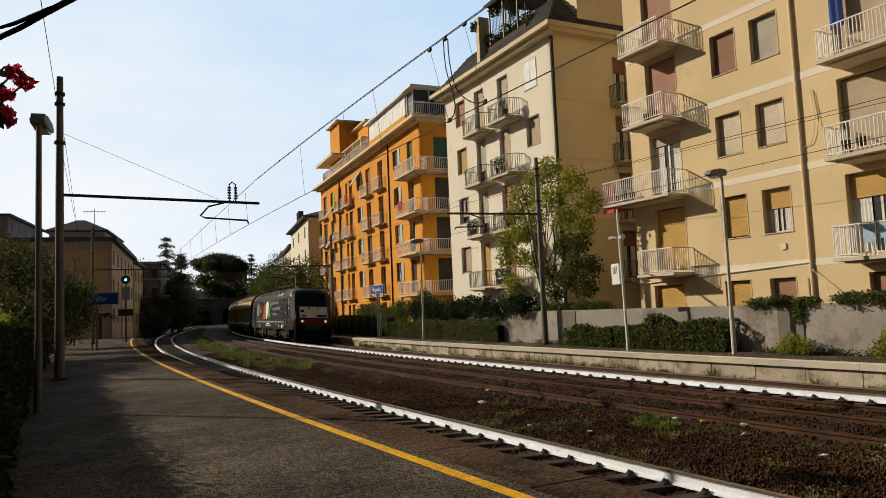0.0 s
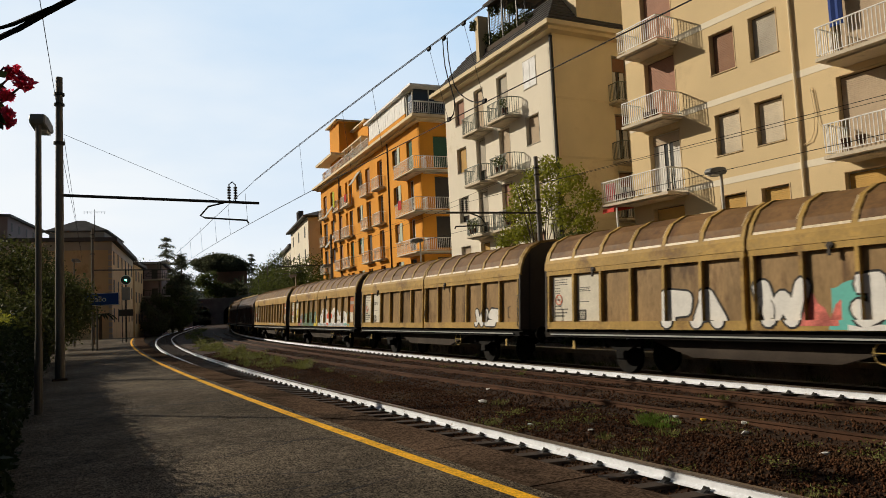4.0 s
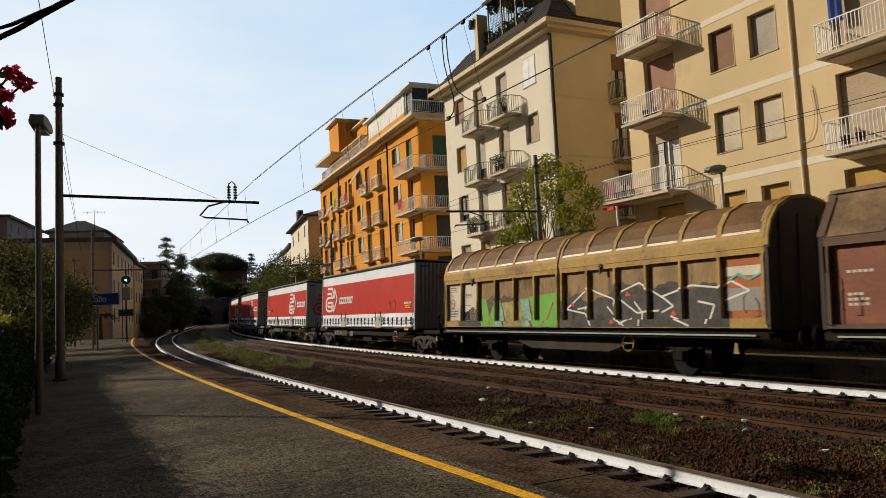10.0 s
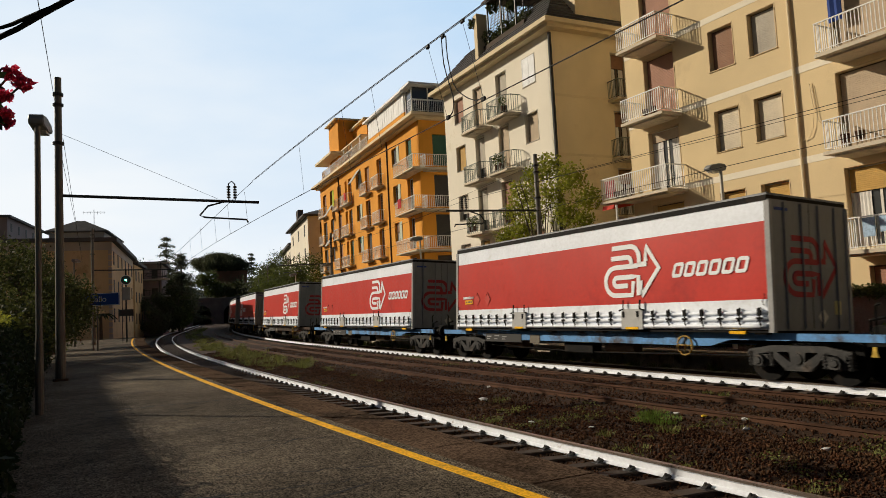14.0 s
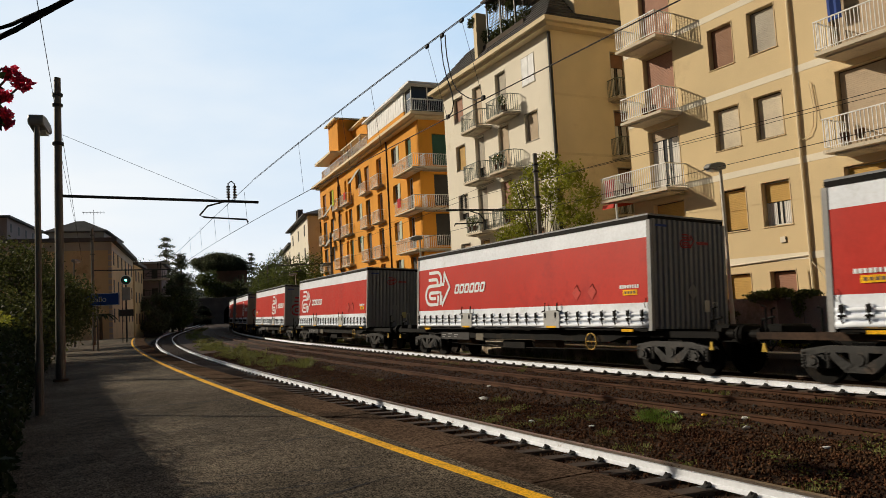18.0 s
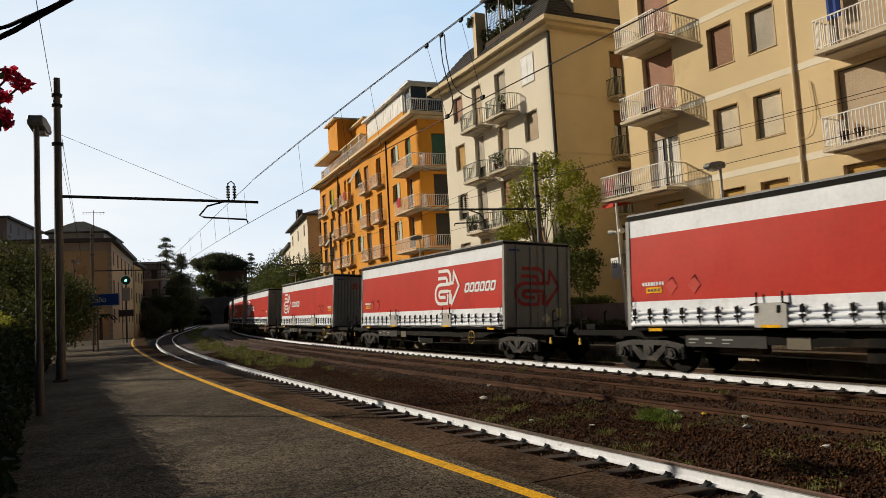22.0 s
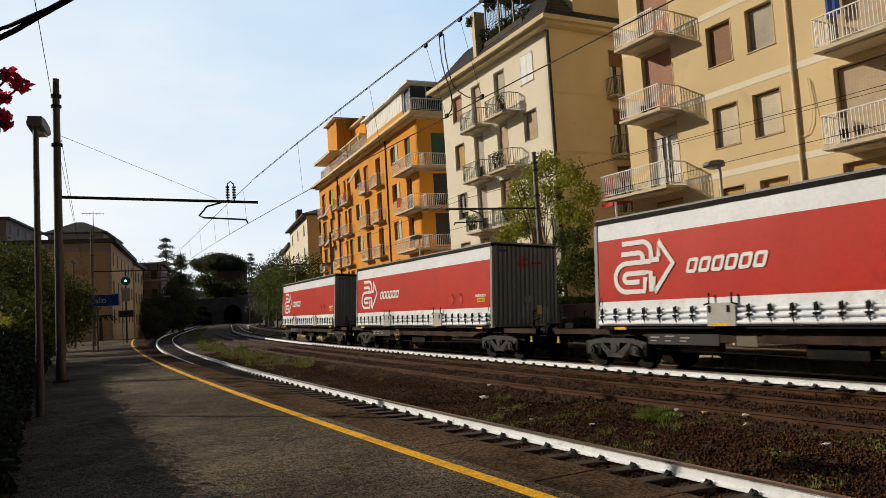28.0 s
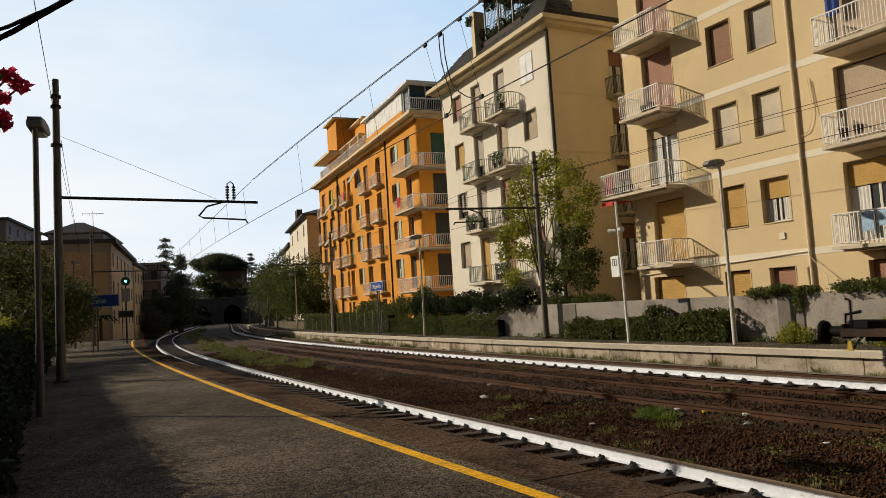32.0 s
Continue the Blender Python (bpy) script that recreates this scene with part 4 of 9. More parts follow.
for head in heads[:4]:
    for s0, s1 in ((-52.28, -51.9), (-63.28, -62.9)):
        b = B()
        bx(b, X(s0), X(s0) + 0.55, -0.045, -0.005, head - 1.48, head - 0.03)
        part("shutter", b, PALEGREEN, h.ob, "pale green shutter leaf standing open")
    for s0, s1 in ((-58.2, -55.9), (-61.9, -59.6), (-68.95, -65.9), (-72.1, -69.9), (-78.7, -76.3)):
        balcony(h.ob, X(s0), X(s1), 0.55, head - 2.5, WHITEMETAL, pitch=0.16, label="small white barred balcony")
ms = Matrix.Translation((x_r, 0.0, 0)) @ Matrix.Rotation(radians(90), 4, "Z")
sh = [(1.1, 2.9, z - 2.4, z) for z in (15.0, 11.9, 8.9, 5.8)] + [(5.0, 6.5, z - 2.4, z) for z in (15.0, 11.9, 8.9, 5.8)]
facade("side_wall", h.ob, 0.0, 13.0, -0.4, 16.2, sh, ORANGE, m=ms, label="orange side wall")
for i, a in enumerate(sh):
    window(h.ob, *a, "blind", BL_GREEN if i % 4 == 0 else BL_DARK, 1.0, None, m=ms, sill=False)
for z in (12.25, 9.2, 6.2, 3.15):
    balcony(h.ob, X(-50.6), x_r + 1.1, 1.0, z, WHITEMETAL, pitch=0.15, label="corner balcony with white barred railing")
    balcony(h.ob, 0.0, 8.0, 1.1, z - 0.004, WHITEMETAL, pitch=0.15, m=ms, label="corner balcony with white barred railing")
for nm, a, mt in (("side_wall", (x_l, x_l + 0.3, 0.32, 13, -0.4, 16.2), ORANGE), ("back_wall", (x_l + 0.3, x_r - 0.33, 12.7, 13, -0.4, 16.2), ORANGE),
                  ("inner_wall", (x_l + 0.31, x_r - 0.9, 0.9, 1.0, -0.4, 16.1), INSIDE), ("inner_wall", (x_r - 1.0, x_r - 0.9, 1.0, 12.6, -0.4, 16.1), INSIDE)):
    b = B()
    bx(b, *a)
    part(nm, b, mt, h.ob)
b = B()
bx(b, x_l - 0.8, x_r + 0.9, -0.85, 13.5, 16.2, 16.42)
bx(b, x_l - 0.4, x_r + 0.45, -0.4, 13.3, 16.02, 16.2)
part("cornice", b, CORNICE, h.ob, "pale eaves slab")
for s in (-54.7, -71.0):
    pipe_part(h.ob, [(X(s), -0.06, 16.0), (X(s), -0.06, 0.6)], 0.06, RUST, "brown drainpipe")
# attic storey: pale panels, corner glass room, tower, chimneys
b = B()
bx(b, X(-59.2), X(-51.0), 1.3, 11, 16.42, 18.2)
part("attic_wall", b, ORANGE, h.ob)
b = B()
extrude(b, [(X(-58.4), 16.42), (X(-48.6), 16.42), (X(-48.6), 16.95), (X(-58.4), 16.95)], "y", -0.55, -0.40)
part("terrace_parapet", b, ORANGE, h.ob)
n = 16
wd = (X(-48.7) - X(-58.2)) / n
for k in range(n):
    x0 = X(-58.2) + k * wd
    b = B()
    bx(b, x0 + 0.03, x0 + wd - 0.03, -0.52, -0.46, 17.0, 18.45)
    part("awning_panel", b, WHITEMETAL, h.ob, "white terrace panel")
b = B()
bx(b, X(-58.3), X(-48.6), -0.44, -0.40, 17.0, 18.45)
part("panel_backing", b, GREYMETAL, h.ob)
b = B()
bx(b, X(-58.8), X(-48.4), -0.85, 3.0, 18.5, 18.66)
part("attic_eave", b, WHITEMETAL, h.ob, "white sloping eave")
b = B()
bx(b, X(-48.5), x_r + 0.1, -0.40, 2.2, 16.46, 18.5)
part("glass_room", b, GLASS, h.ob, "glazed corner room")
b = B()
ring(b, X(-48.5), x_r + 0.1, 16.46, 18.5, 0.09, -0.47, -0.41)
bx(b, x_r + 0.11, x_r + 0.16, 0.8, 0.88, 16.46, 18.5)
bx(b, x_r + 0.11, x_r + 0.16, -0.4, 2.2, 17.5, 17.58)
bx(b, x_r + 0.11, x_r + 0.16, 2.1, 2.2, 16.46, 18.5)
part("window_frame", b, FRAMEW, h.ob)
b = B()
bx(b, X(-50.9), x_r - 0.5, 2.25, 8.0, 16.42, 18.5)
part("penthouse_wall", b, ORANGE, h.ob)
b = B()
bx(b, X(-48.38), x_r + 0.8, -0.9, 8.4, 18.52, 18.68)
part("glass_room_roof", b, WHITEMETAL, h.ob, "white roof slab")
balcony(h.ob, -0.8, 9.0, 0.8, 16.44, WHITEMETAL, pitch=0.15, m=ms, thick=0.02, label="white terrace railing")
balcony(h.ob, X(-76), X(-58.5), 0.6, 16.44, WHITEMETAL, pitch=0.15, m=Matrix.Translation((0, 0.0, 0)), thick=0.02, label="white terrace railing")
for s0, s1, y0, z0, z1 in ((-75.2, -71.2, 0.2, 16.42, 22.2), (-71.2, -66.0, 1.8, 16.42, 21.0), (-66.0, -60.2, 2.6, 16.42, 20.4)):
    b = B()
    bx(b, X(s0), X(s1), y0, 7, z0, z1)
    part("tower", b, ORANGE, h.ob, "orange roof tower")
    b = B()
    bx(b, X(s0) - 0.25, X(s1) + 0.25, y0 - 0.4, 7.3, z1, z1 + 0.16)
    part("tower_roof", b, CORNICE, h.ob)
b = B()
bx(b, X(-77.6), X(-70.2), -0.95, 2.0, 18.35, 18.6)
part("canopy", b, CORNICE, h.ob, "pale slab canopy round the tower")
b = B()
bx(b, X(-70.4), X(-63.0), 0.2, 2.0, 18.6, 18.72)
part("pergola_roof", b, CORNICE, h.ob)
for s in (-69.6, -66.6, -63.6):
    b = B()
    bx(b, X(s) - 0.05, X(s) + 0.05, 0.25, 0.35, 16.42, 18.6)
    part("pergola_post", b, WHITEMETAL, h.ob)
b = B()
bx(b, X(-76.9), X(-75.8), -0.35, -0.3, 16.6, 17.6)
part("tower_window", b, FRAMED, h.ob)
for s, z, y0 in ((-57.2, 20.1, 1.6), (-51.0, 19.1, 3.0), (-78.0, 18.6, 2.0), (-64.6, 20.7, 3.4)):
    b = B()
    cbx(b, X(s) - 0.5, X(s) + 0.5, y0, y0 + 1.0, 18.3 if z > 19 else 16.4, z, 0.03)
    ch = part("chimney", b, ORANGE, h.ob)
    b = B()
    bx(b, X(s) - 0.65, X(s) + 0.65, y0 - 0.15, y0 + 1.15, z + 0.3, z + 0.45)
    for d in (-0.5, -0.05, 0.4):
        bx(b, X(s) + d, X(s) + d + 0.12, y0, y0 + 1.0, z, z + 0.3)
    part("chimney_cap", b, FRAMED, ch)
# cloths
for s, z0, z1, mt in ((-71.6, 13.0, 14.6, mat("yellow_green_cloth", (0.55, 0.6, 0.06), 0.85)), (-67.0, 12.9, 13.6, mat("red_cloth", (0.6, 0.05, 0.04), 0.85)), (-49.6, 9.6, 10.3, mat("red_cloth_b", (0.55, 0.04, 0.05), 0.85))):
    b = B()
    pts = [(X(s) + 0.16 * i, -0.62 - 0.04 * (i % 2) - (0.45 if s > -50 else 0)) for i in range(6)]
    extrude(b, pts + [(p[0], p[1] + 0.03) for p in pts[::-1]], "z", z0, z1)
    part("cloth", b, mt, h.ob, "cloth hung over a balcony")
for s, z in ((-74.8, 12.2), (-64.2, 14.0), (-74.6, 9.0)):
    b = B()
    extrude(b, [(-0.02, z + 1.3), (-0.9, z), (-0.93, z + 0.03), (-0.02, z + 1.34)], "x", X(s), X(s) + 1.2)
    part("awning", b, mat("awning_cloth", (0.4, 0.4, 0.36), 0.8), h.ob, "awning let down over a window")


# ---- the train ----
BLACKLOCO = mat("loco_black", (0.013, 0.0135, 0.0145), 0.38, 0.25, 0.8, 25, 0.03, col2=(0.024, 0.021, 0.018), mix=0.15, mscale=0.8, spec=0.3)
ROOFGREY = mat("loco_roof_grey", (0.052, 0.050, 0.046), 0.75, 0.2, 0.8, 20, 0.05, col2=(0.035, 0.031, 0.027), mix=0.25, mscale=0.7, spec=0.1)
CABGLASS = mat("cab_glass", (0.006, 0.007, 0.008), 0.12, 0.1, 0.5, 3, 0.0, spec=0.25)
# Grey of this pane holds the sky reflected in the cab side glass.
SKYPANE = mat("cab_pane_sky", (0.22, 0.23, 0.21), 0.25, 0.1, 2, 20, 0.0)
BLACKGEAR = mat("running_gear", (0.007, 0.0065, 0.006), 0.7, 0.3, 1.5, 20, 0.2, col2=(0.020, 0.014, 0.009), spec=0.1, mix=0.25, mscale=1.5)
RED = mat("red_tarpaulin", (0.49, 0.020, 0.009), 0.45, 0.10, 0.5, 8, 0.10, col2=(0.36, 0.013, 0.009), mix=0.18, mscale=0.35)
WHITETARP = mat("white_tarpaulin", (0.80, 0.85, 0.93), 0.45, 0.10, 0.6, 10, 0.10, col2=(0.62, 0.64, 0.66), mix=0.15, mscale=0.5)
LOGOW = mat("white_print", (0.80, 0.82, 0.84), 0.55, 0.06, 1, 15, 0.05)
GREYBOX = mat("grey_container", (0.21, 0.22, 0.235), 0.5, 0.15, 0.8, 15, 0.1, col2=(0.14, 0.14, 0.14), mix=0.3, mscale=0.8, stretch=(1, 1, 0.4), spec=0.35)
FADEDRED = mat("faded_red", (0.50, 0.045, 0.03), 0.5, 0.15, 3, 15, 0.05)
TANKM = mat("tank_brown", (0.16, 0.10, 0.06), 0.6, 0.2, 1.5, 15, 0.1)
POSTGREY = mat("post_grey", (0.30, 0.30, 0.30), 0.5, 0.15, 1.2, 15, 0.1)
DARKRED = mat("dark_red_print", (0.34, 0.03, 0.04), 0.6, 0.1, 1, 15, 0.05)
LABELY = mat("pale_yellow_label", (0.62, 0.55, 0.25), 0.6, 0.1, 3, 20, 0.02)
BLUEINK = mat("blue_ink", (0.03, 0.06, 0.22), 0.6)
SILVER = mat("aluminium", (0.62, 0.60, 0.56), 0.4, 0.12, 1.5, 20, 0.05, metal=0.3)
POLY = (0.64263, 579.71953, -302.37139, 218.47665, 0.54931, -56.93617)


def gone(t):
    """How far the train has run at t seconds."""
    if t < 2.0:
        return 2.7 + 16.5 * t
    u = t / 32.0
    return sum(c * u ** k for k, c in enumerate(POLY))


RUNNING = []


def on_rails(ob, u, lift=0.0):
    """ob runs with its origin at the train's length u, lift metres above the rail."""
    RUNNING.append((ob, u, lift))
    return ob


def rail_pose(u, lift, t):
    return F(u + gone(t), 15.29, -0.046) @ Matrix.Rotation(radians(CANT), 4, "X") @ Matrix.Translation((0, 0, lift))


# wagon of sliding walls, y- is the side towards the near platform
HX = 7.45


def wheel_mesh():
    b = B()
    cyl(b, (0, -0.07, 0), (0, 0.07, 0), 0.46, 0.46, 24)
    cyl(b, (0, -0.10, 0), (0, -0.07, 0), 0.12, 0.14, 12)
    cyl(b, (0, 0.07, 0), (0, 0.1, 0), 0.49, 0.49, 24)
    return mesh(b, BLACKGEAR)


WHEEL = wheel_mesh()


def add_wheels(parent, x, z=0.46):
    for y in (-0.75, 0.75):
        part("wheel", WHEEL, None, parent, m=pose(x, y, z) if y < 0 else pose(x, y, z, 0, 0, 180))


def buffers(parent, x, sgn, z=1.05):
    for y in (-0.875, 0.875):
        b = B()
        cbx(b, x - 0.04, x + 0.04, y - 0.17, y + 0.17, z - 0.15, z + 0.15, 0.02)
        cyl(b, (x, y, z), (x + sgn * 0.30, y, z), 0.12, 0.11, 12)
        cyl(b, (x + sgn * 0.26, y, z), (x + sgn * 0.43, y, z), 0.085, 0.085, 12)
        cyl(b, (x + sgn * 0.43, y, z), (x + sgn * 0.50, y, z), 0.22, 0.24, 16)
        part("buffer", b, BLACKGEAR, parent)


PROF_ROUND = [(-1.43, 3.02), (-1.41, 3.22), (-1.30, 3.58), (-1.05, 3.93), (-0.6, 4.17), (0, 4.27), (0.6, 4.17), (1.05, 3.93), (1.30, 3.58), (1.41, 3.22), (1.43, 3.02)]
PROF_CUT = [(-1.43, 3.05), (-1.42, 3.12), (-0.98, 3.86), (-0.95, 3.98), (0.95, 3.98), (0.98, 3.86), (1.42, 3.12), (1.43, 3.05)]
NPAN = 6


def bays():
    """Posts and panels along one side: (x0, x1, is_post)."""
    out = []
    for h0, h1 in ((-HX + 0.05, -0.06), (0.06, HX - 0.05)):
        step = (h1 - h0 - 0.14) / NPAN
        for k in range(NPAN + 1):
            x = h0 + k * step
            out.append((x, x + 0.14, True))
            if k < NPAN:
                out.append((x + 0.14, x + step, False))
    return out


BAYS = bays()
YPOST, YPAN = -1.43, -1.31


def cells():
    """Flat pieces of one wagon side, (x0, x1, z0, z1, y): rails and posts stand proud of the panels."""
    out = []
    for a, c, post in BAYS:
        if post:
            out.append((a + 0.028, c - 0.028, 1.42, 2.86, YPOST))
            out.append((a, c, 1.2, 1.42, YPOST))
        else:
            out.append((a - 0.028, c + 0.028, 1.42, 2.86, YPAN))
            out.append((a, c, 1.2, 1.42, YPOST))
    return out


CELLS = cells()


def clipped(poly, x0, x1, z0, z1):
    for ax, lim, sg in ((0, x0, 1), (0, x1, -1), (1, z0, 1), (1, z1, -1)):
        out = []
        for p, q in zip(poly, poly[1:] + poly[:1]):
            ip, iq = (p[ax] - lim) * sg >= 0, (q[ax] - lim) * sg >= 0
            if ip != iq:
                t = (lim - p[ax]) / (q[ax] - p[ax])
                cut_ = (p[0] + (q[0] - p[0]) * t, p[1] + (q[1] - p[1]) * t)
            if ip:
                out.append(p)
            if ip != iq:
                out.append(cut_)
        poly = out
        if len(poly) < 3:
            return []
    return poly


def daub(b, poly, lift):
    """Paint a polygon of (x, z) onto whatever plane lies under it."""
    for x0, x1, z0, z1, y in CELLS:
        q = clipped(list(poly), x0, x1, z0, z1)
        if len(q) < 3:
            continue
        area = abs(sum(p[0] * r[1] - r[0] * p[1] for p, r in zip(q, q[1:] + q[:1]))) / 2
        if area > 0.0008:
            extrude(b, q, "y", y - lift - 0.002, y - lift)


def spray(parent, x0, x1, low, top, mt, lift, step=0.12, name="paint_patch"):
    n = max(2, int((x1 - x0) / step))
    b = B()
    for i in range(n):
        xa, xb = x0 + (x1 - x0) * i / n, x0 + (x1 - x0) * (i + 1) / n
        la, lb = (low(xa), low(xb)) if callable(low) else (low, low)
        if top(xa) > la + 0.01 and top(xb) > lb + 0.01:
            daub(b, [(xa, la), (xb, lb), (xb, top(xb)), (xa, top(xa))], lift)
    if len(b.verts):
        part(name, b, mt, parent)


def strokes(parent, lines, w, mt, lift=0.006, name="paint_stroke"):
    """Sprayed lines of width w with round joints, as one piece of paint."""
    b = B()
    k = 0
    for pts in lines:
        for p, q in zip(pts, pts[1:]):
            d = Vector((q[0] - p[0], q[1] - p[1]))
            if d.length < 1e-4:
                continue
            nn = Vector((-d.y, d.x)).normalized() * w / 2
            daub(b, [(p[0] + nn.x, p[1] + nn.y), (p[0] - nn.x, p[1] - nn.y), (q[0] - nn.x, q[1] - nn.y), (q[0] + nn.x, q[1] + nn.y)], lift + 0.0002 * k)
            k += 1
        if w > 0.08:
            for p in pts:
                daub(b, [(p[0] + w / 2 * math.cos(a * math.pi / 5), p[1] + w / 2 * math.sin(a * math.pi / 5)) for a in range(10)], lift + 0.0002 * k)
                k += 1
    if len(b.verts):
        part(name, b, mt, parent)


GLYPH = {"a": [[(0.1, 0.0), (0.1, 1.0), (0.85, 0.9), (0.8, 0.5), (0.15, 0.45)]], "b": [[(0.0, 0.0), (0.35, 0.95), (0.85, 0.0)], [(0.2, 0.3), (0.6, 0.32)]],
         "c": [[(0.0, 1.0), (0.2, 0.05), (0.5, 0.65), (0.8, 0.05), (1.0, 1.0)]], "d": [[(0.05, 0.3), (0.3, 0.05), (0.65, 0.2), (0.6, 1.0), (0.2, 0.95)]],
         "e": [[(0.1, 1.0), (0.15, 0.2), (0.5, 0.05), (0.8, 0.25), (0.8, 1.0)]], "f": [[(0.1, 0.0), (0.15, 1.0), (0.8, 0.95), (0.75, 0.55), (0.2, 0.5), (0.9, 0.0)]],
         "g": [[(0.45, 0.0), (0.5, 1.0)]], "h": [[(0.95, 0.9), (0.3, 1.0), (0.1, 0.7), (0.85, 0.4), (0.8, 0.1), (0.0, 0.1)]]}


def tag(parent, glyphs, x, z, wide, high, w, fill, lift, rim=0.10):
    """A row of fat outlined shapes."""
    for g in glyphs:
        ls = [[(x + px_ * wide, z + pz_ * high) for px_, pz_ in ln] for ln in GLYPH[g]]
        strokes(parent, ls, w + rim, INK, lift, "graffiti_outline")
        strokes(parent, ls, w, fill, lift + 0.004, "graffiti_fill")
        x += wide + w * 0.75


PALEEDGE = mat("pale_edge_strip", (0.56, 0.46, 0.30), 0.45, 0.3, 3, 15, 0.1, spec=0.5)
SILLM = mat("truss_sill", (0.045, 0.034, 0.026), 0.7, 0.3, 1.5, 15, 0.2, spec=0.15)


def covered_wagon(u, wall, frame_m, roof, label, cut, paint, panels=None):
    w = on_rails(thing("covered_wagon", Matrix(), label, "freight wagon", "covered wagons"), u)
    b = B()
    bx(b, -HX, HX, -1.3, 1.3, 1.02, 1.18)
    part("underframe", b, BLACKGEAR, w, "black steel underframe")
    for y0, y1, ys in ((-1.44, -1.301, -1.12), (1.301, 1.44, 1.0)):
        b = B()
        bx(b, -HX, HX, y0, y1, 0.96, 1.10)
        part("sole_bar", b, BLACKGEAR, w)
        b = B()
        extrude(b, [(-3.6, 1.019), (-1.9, 0.52), (1.9, 0.52), (3.6, 1.019)], "y", ys, ys + 0.12)
        part("truss_sill", b, SILLM, w, "dusty brown truss sill")
        b = B()
        bx(b, -HX + 0.3, HX - 0.3, y0 - 0.06 if y0 < 0 else y1 + 0.02, y0 - 0.02 if y0 < 0 else y1 + 0.06, 1.02, 1.06)
        part("running_rail", b, GREYMETAL, w, "thin steel door runner")
    prof = PROF_CUT if cut else PROF_ROUND
    for x0, x1 in ((-HX + 0.04, -0.04), (0.04, HX - 0.04)):
        b = B()
        extrude(b, prof + [(y * 0.96, z - 0.06) for y, z in prof][::-1], "x", x0, x1)
        rf = part("roof", b, roof, w, "faceted brown roof" if cut else "curved brown roof")
        step = (x1 - x0 - 0.10) / NPAN
        for k in range(NPAN + 1):
            x = x0 + 0.05 + k * step
            hw = 0.035 if cut else (0.06 if 0 < k < NPAN else 0.05)
            b = B()
            pp = prof[:4] if cut else prof
            extrude(b, [(y * 1.012, z + 0.035) for y, z in pp] + [(y * 0.99, z - 0.03) for y, z in pp][::-1], "x", x - hw, x + hw)
            part("roof_rib", b, frame_m, rf)
            if not cut and k < NPAN:
                b = B()
                extrude(b, [(-1.405, 3.335), (-1.385, 3.395), (-1.375, 3.395), (-1.395, 3.335)], "x", x + 0.08, x + step - 0.08)
                extrude(b, [(y * 1.006, z + 0.012) for y, z in prof[2:5]] + [(y * 0.99, z - 0.01) for y, z in prof[2:5]][::-1], "x", x + step - 0.105, x + step - 0.082)
                part("panel_edge", b, PALEEDGE, rf, "thin pale strip along a roof panel edge")
        if not cut:
            b = B()
            extrude(b, [(-1.445, 3.0), (-1.435, 3.24), (-1.40, 3.34), (-1.37, 3.3), (-1.40, 3.0)], "x", x0, x1)
            part("roof_band", b, frame_m, rf, "ochre band along the eaves")
    if cut:
        b = B()
        bx(b, -HX, HX, -1.0, 1.0, 3.981, 4.06)
        part("roof_cap", b, roof, w)
        # Yellow strip stands in for sun catching the edge of the cap.
        if roof is DARKROOF:
            b = B()
            bx(b, -HX, HX, -1.03, -1.002, 4.0, 4.075)
            part("roof_edge", b, HANDW, w, "yellow strip painted as sunlight on the roof cap edge")
    for x in (-HX, HX):
        b = B()
        extrude(b, [(-1.43, 1.18), (1.43, 1.18)] + prof[::-1], "x", x - 0.04, x + 0.04)
        ew = part("end_wall", b, ENDWALL, w)
        for yy in (-1.0, -0.35, 0.35, 1.0):
            b = B()
            bx(b, x - 0.07, x + 0.07, yy - 0.05, yy + 0.05, 1.2, 3.8)
            part("end_post", b, ENDWALL, ew)
        b = B()
        extrude(b, [(y * 1.01, z + 0.02) for y, z in prof] + [(y * 0.97, z - 0.05) for y, z in prof][::-1], "x", x - 0.06, x + 0.06)
        part("end_rim", b, frame_m, ew)
    for y, sg in ((YPAN, -1), (-YPAN, 1)):
        for hi, (h0, h1) in enumerate(((-HX + 0.05, -0.06), (0.06, HX - 0.05))):
            b = B()
            bx(b, h0, h1, y - 0.02 if sg > 0 else y, y if sg > 0 else y + 0.02, 1.2, 3.03)
            dr = part("sliding_wall", b, wall, w, "sliding side wall with posts")
            for z0, z1 in ((2.86, 3.03), (1.2, 1.42 if not cut else 1.28)):
                b = B()
                bx(b, h0, h1, YPOST if sg < 0 else -YPAN + 0.001, YPAN - 0.001 if sg < 0 else -YPOST, z0, z1)
                part("rail_strip", b, frame_m, dr)
            for a, c, post in BAYS:
                if h0 - 0.01 <= a < h1:
                    if post:
                        b = B()
                        d = 0.045 if cut else 0.028
                        bx(b, a + d, c - d, YPOST if sg < 0 else -YPAN + 0.001, YPAN - 0.001 if sg < 0 else -YPOST, 1.28 if cut else 1.42, 2.86)
                        part("post", b, frame_m, dr)
                    elif panels and sg < 0:
                        k = [q for q in BAYS if not q[2]].index((a, c, post))
                        if panels[k]:
                            for z0, z1, pm in panels[k]:
                                b = B()
                                bx(b, a + 0.02, c - 0.02, YPAN - 0.004, YPAN - 0.0005, z0, z1)
                                part("panel_patch", b, pm, dr)
    for x in (-4.5, 4.5):
        add_wheels(w, x)
        for y in (-1.0, 1.0):
            b = B()
            cbx(b, x - 0.18, x + 0.18, y - 0.12, y + 0.12, 0.36, 0.62, 0.04)
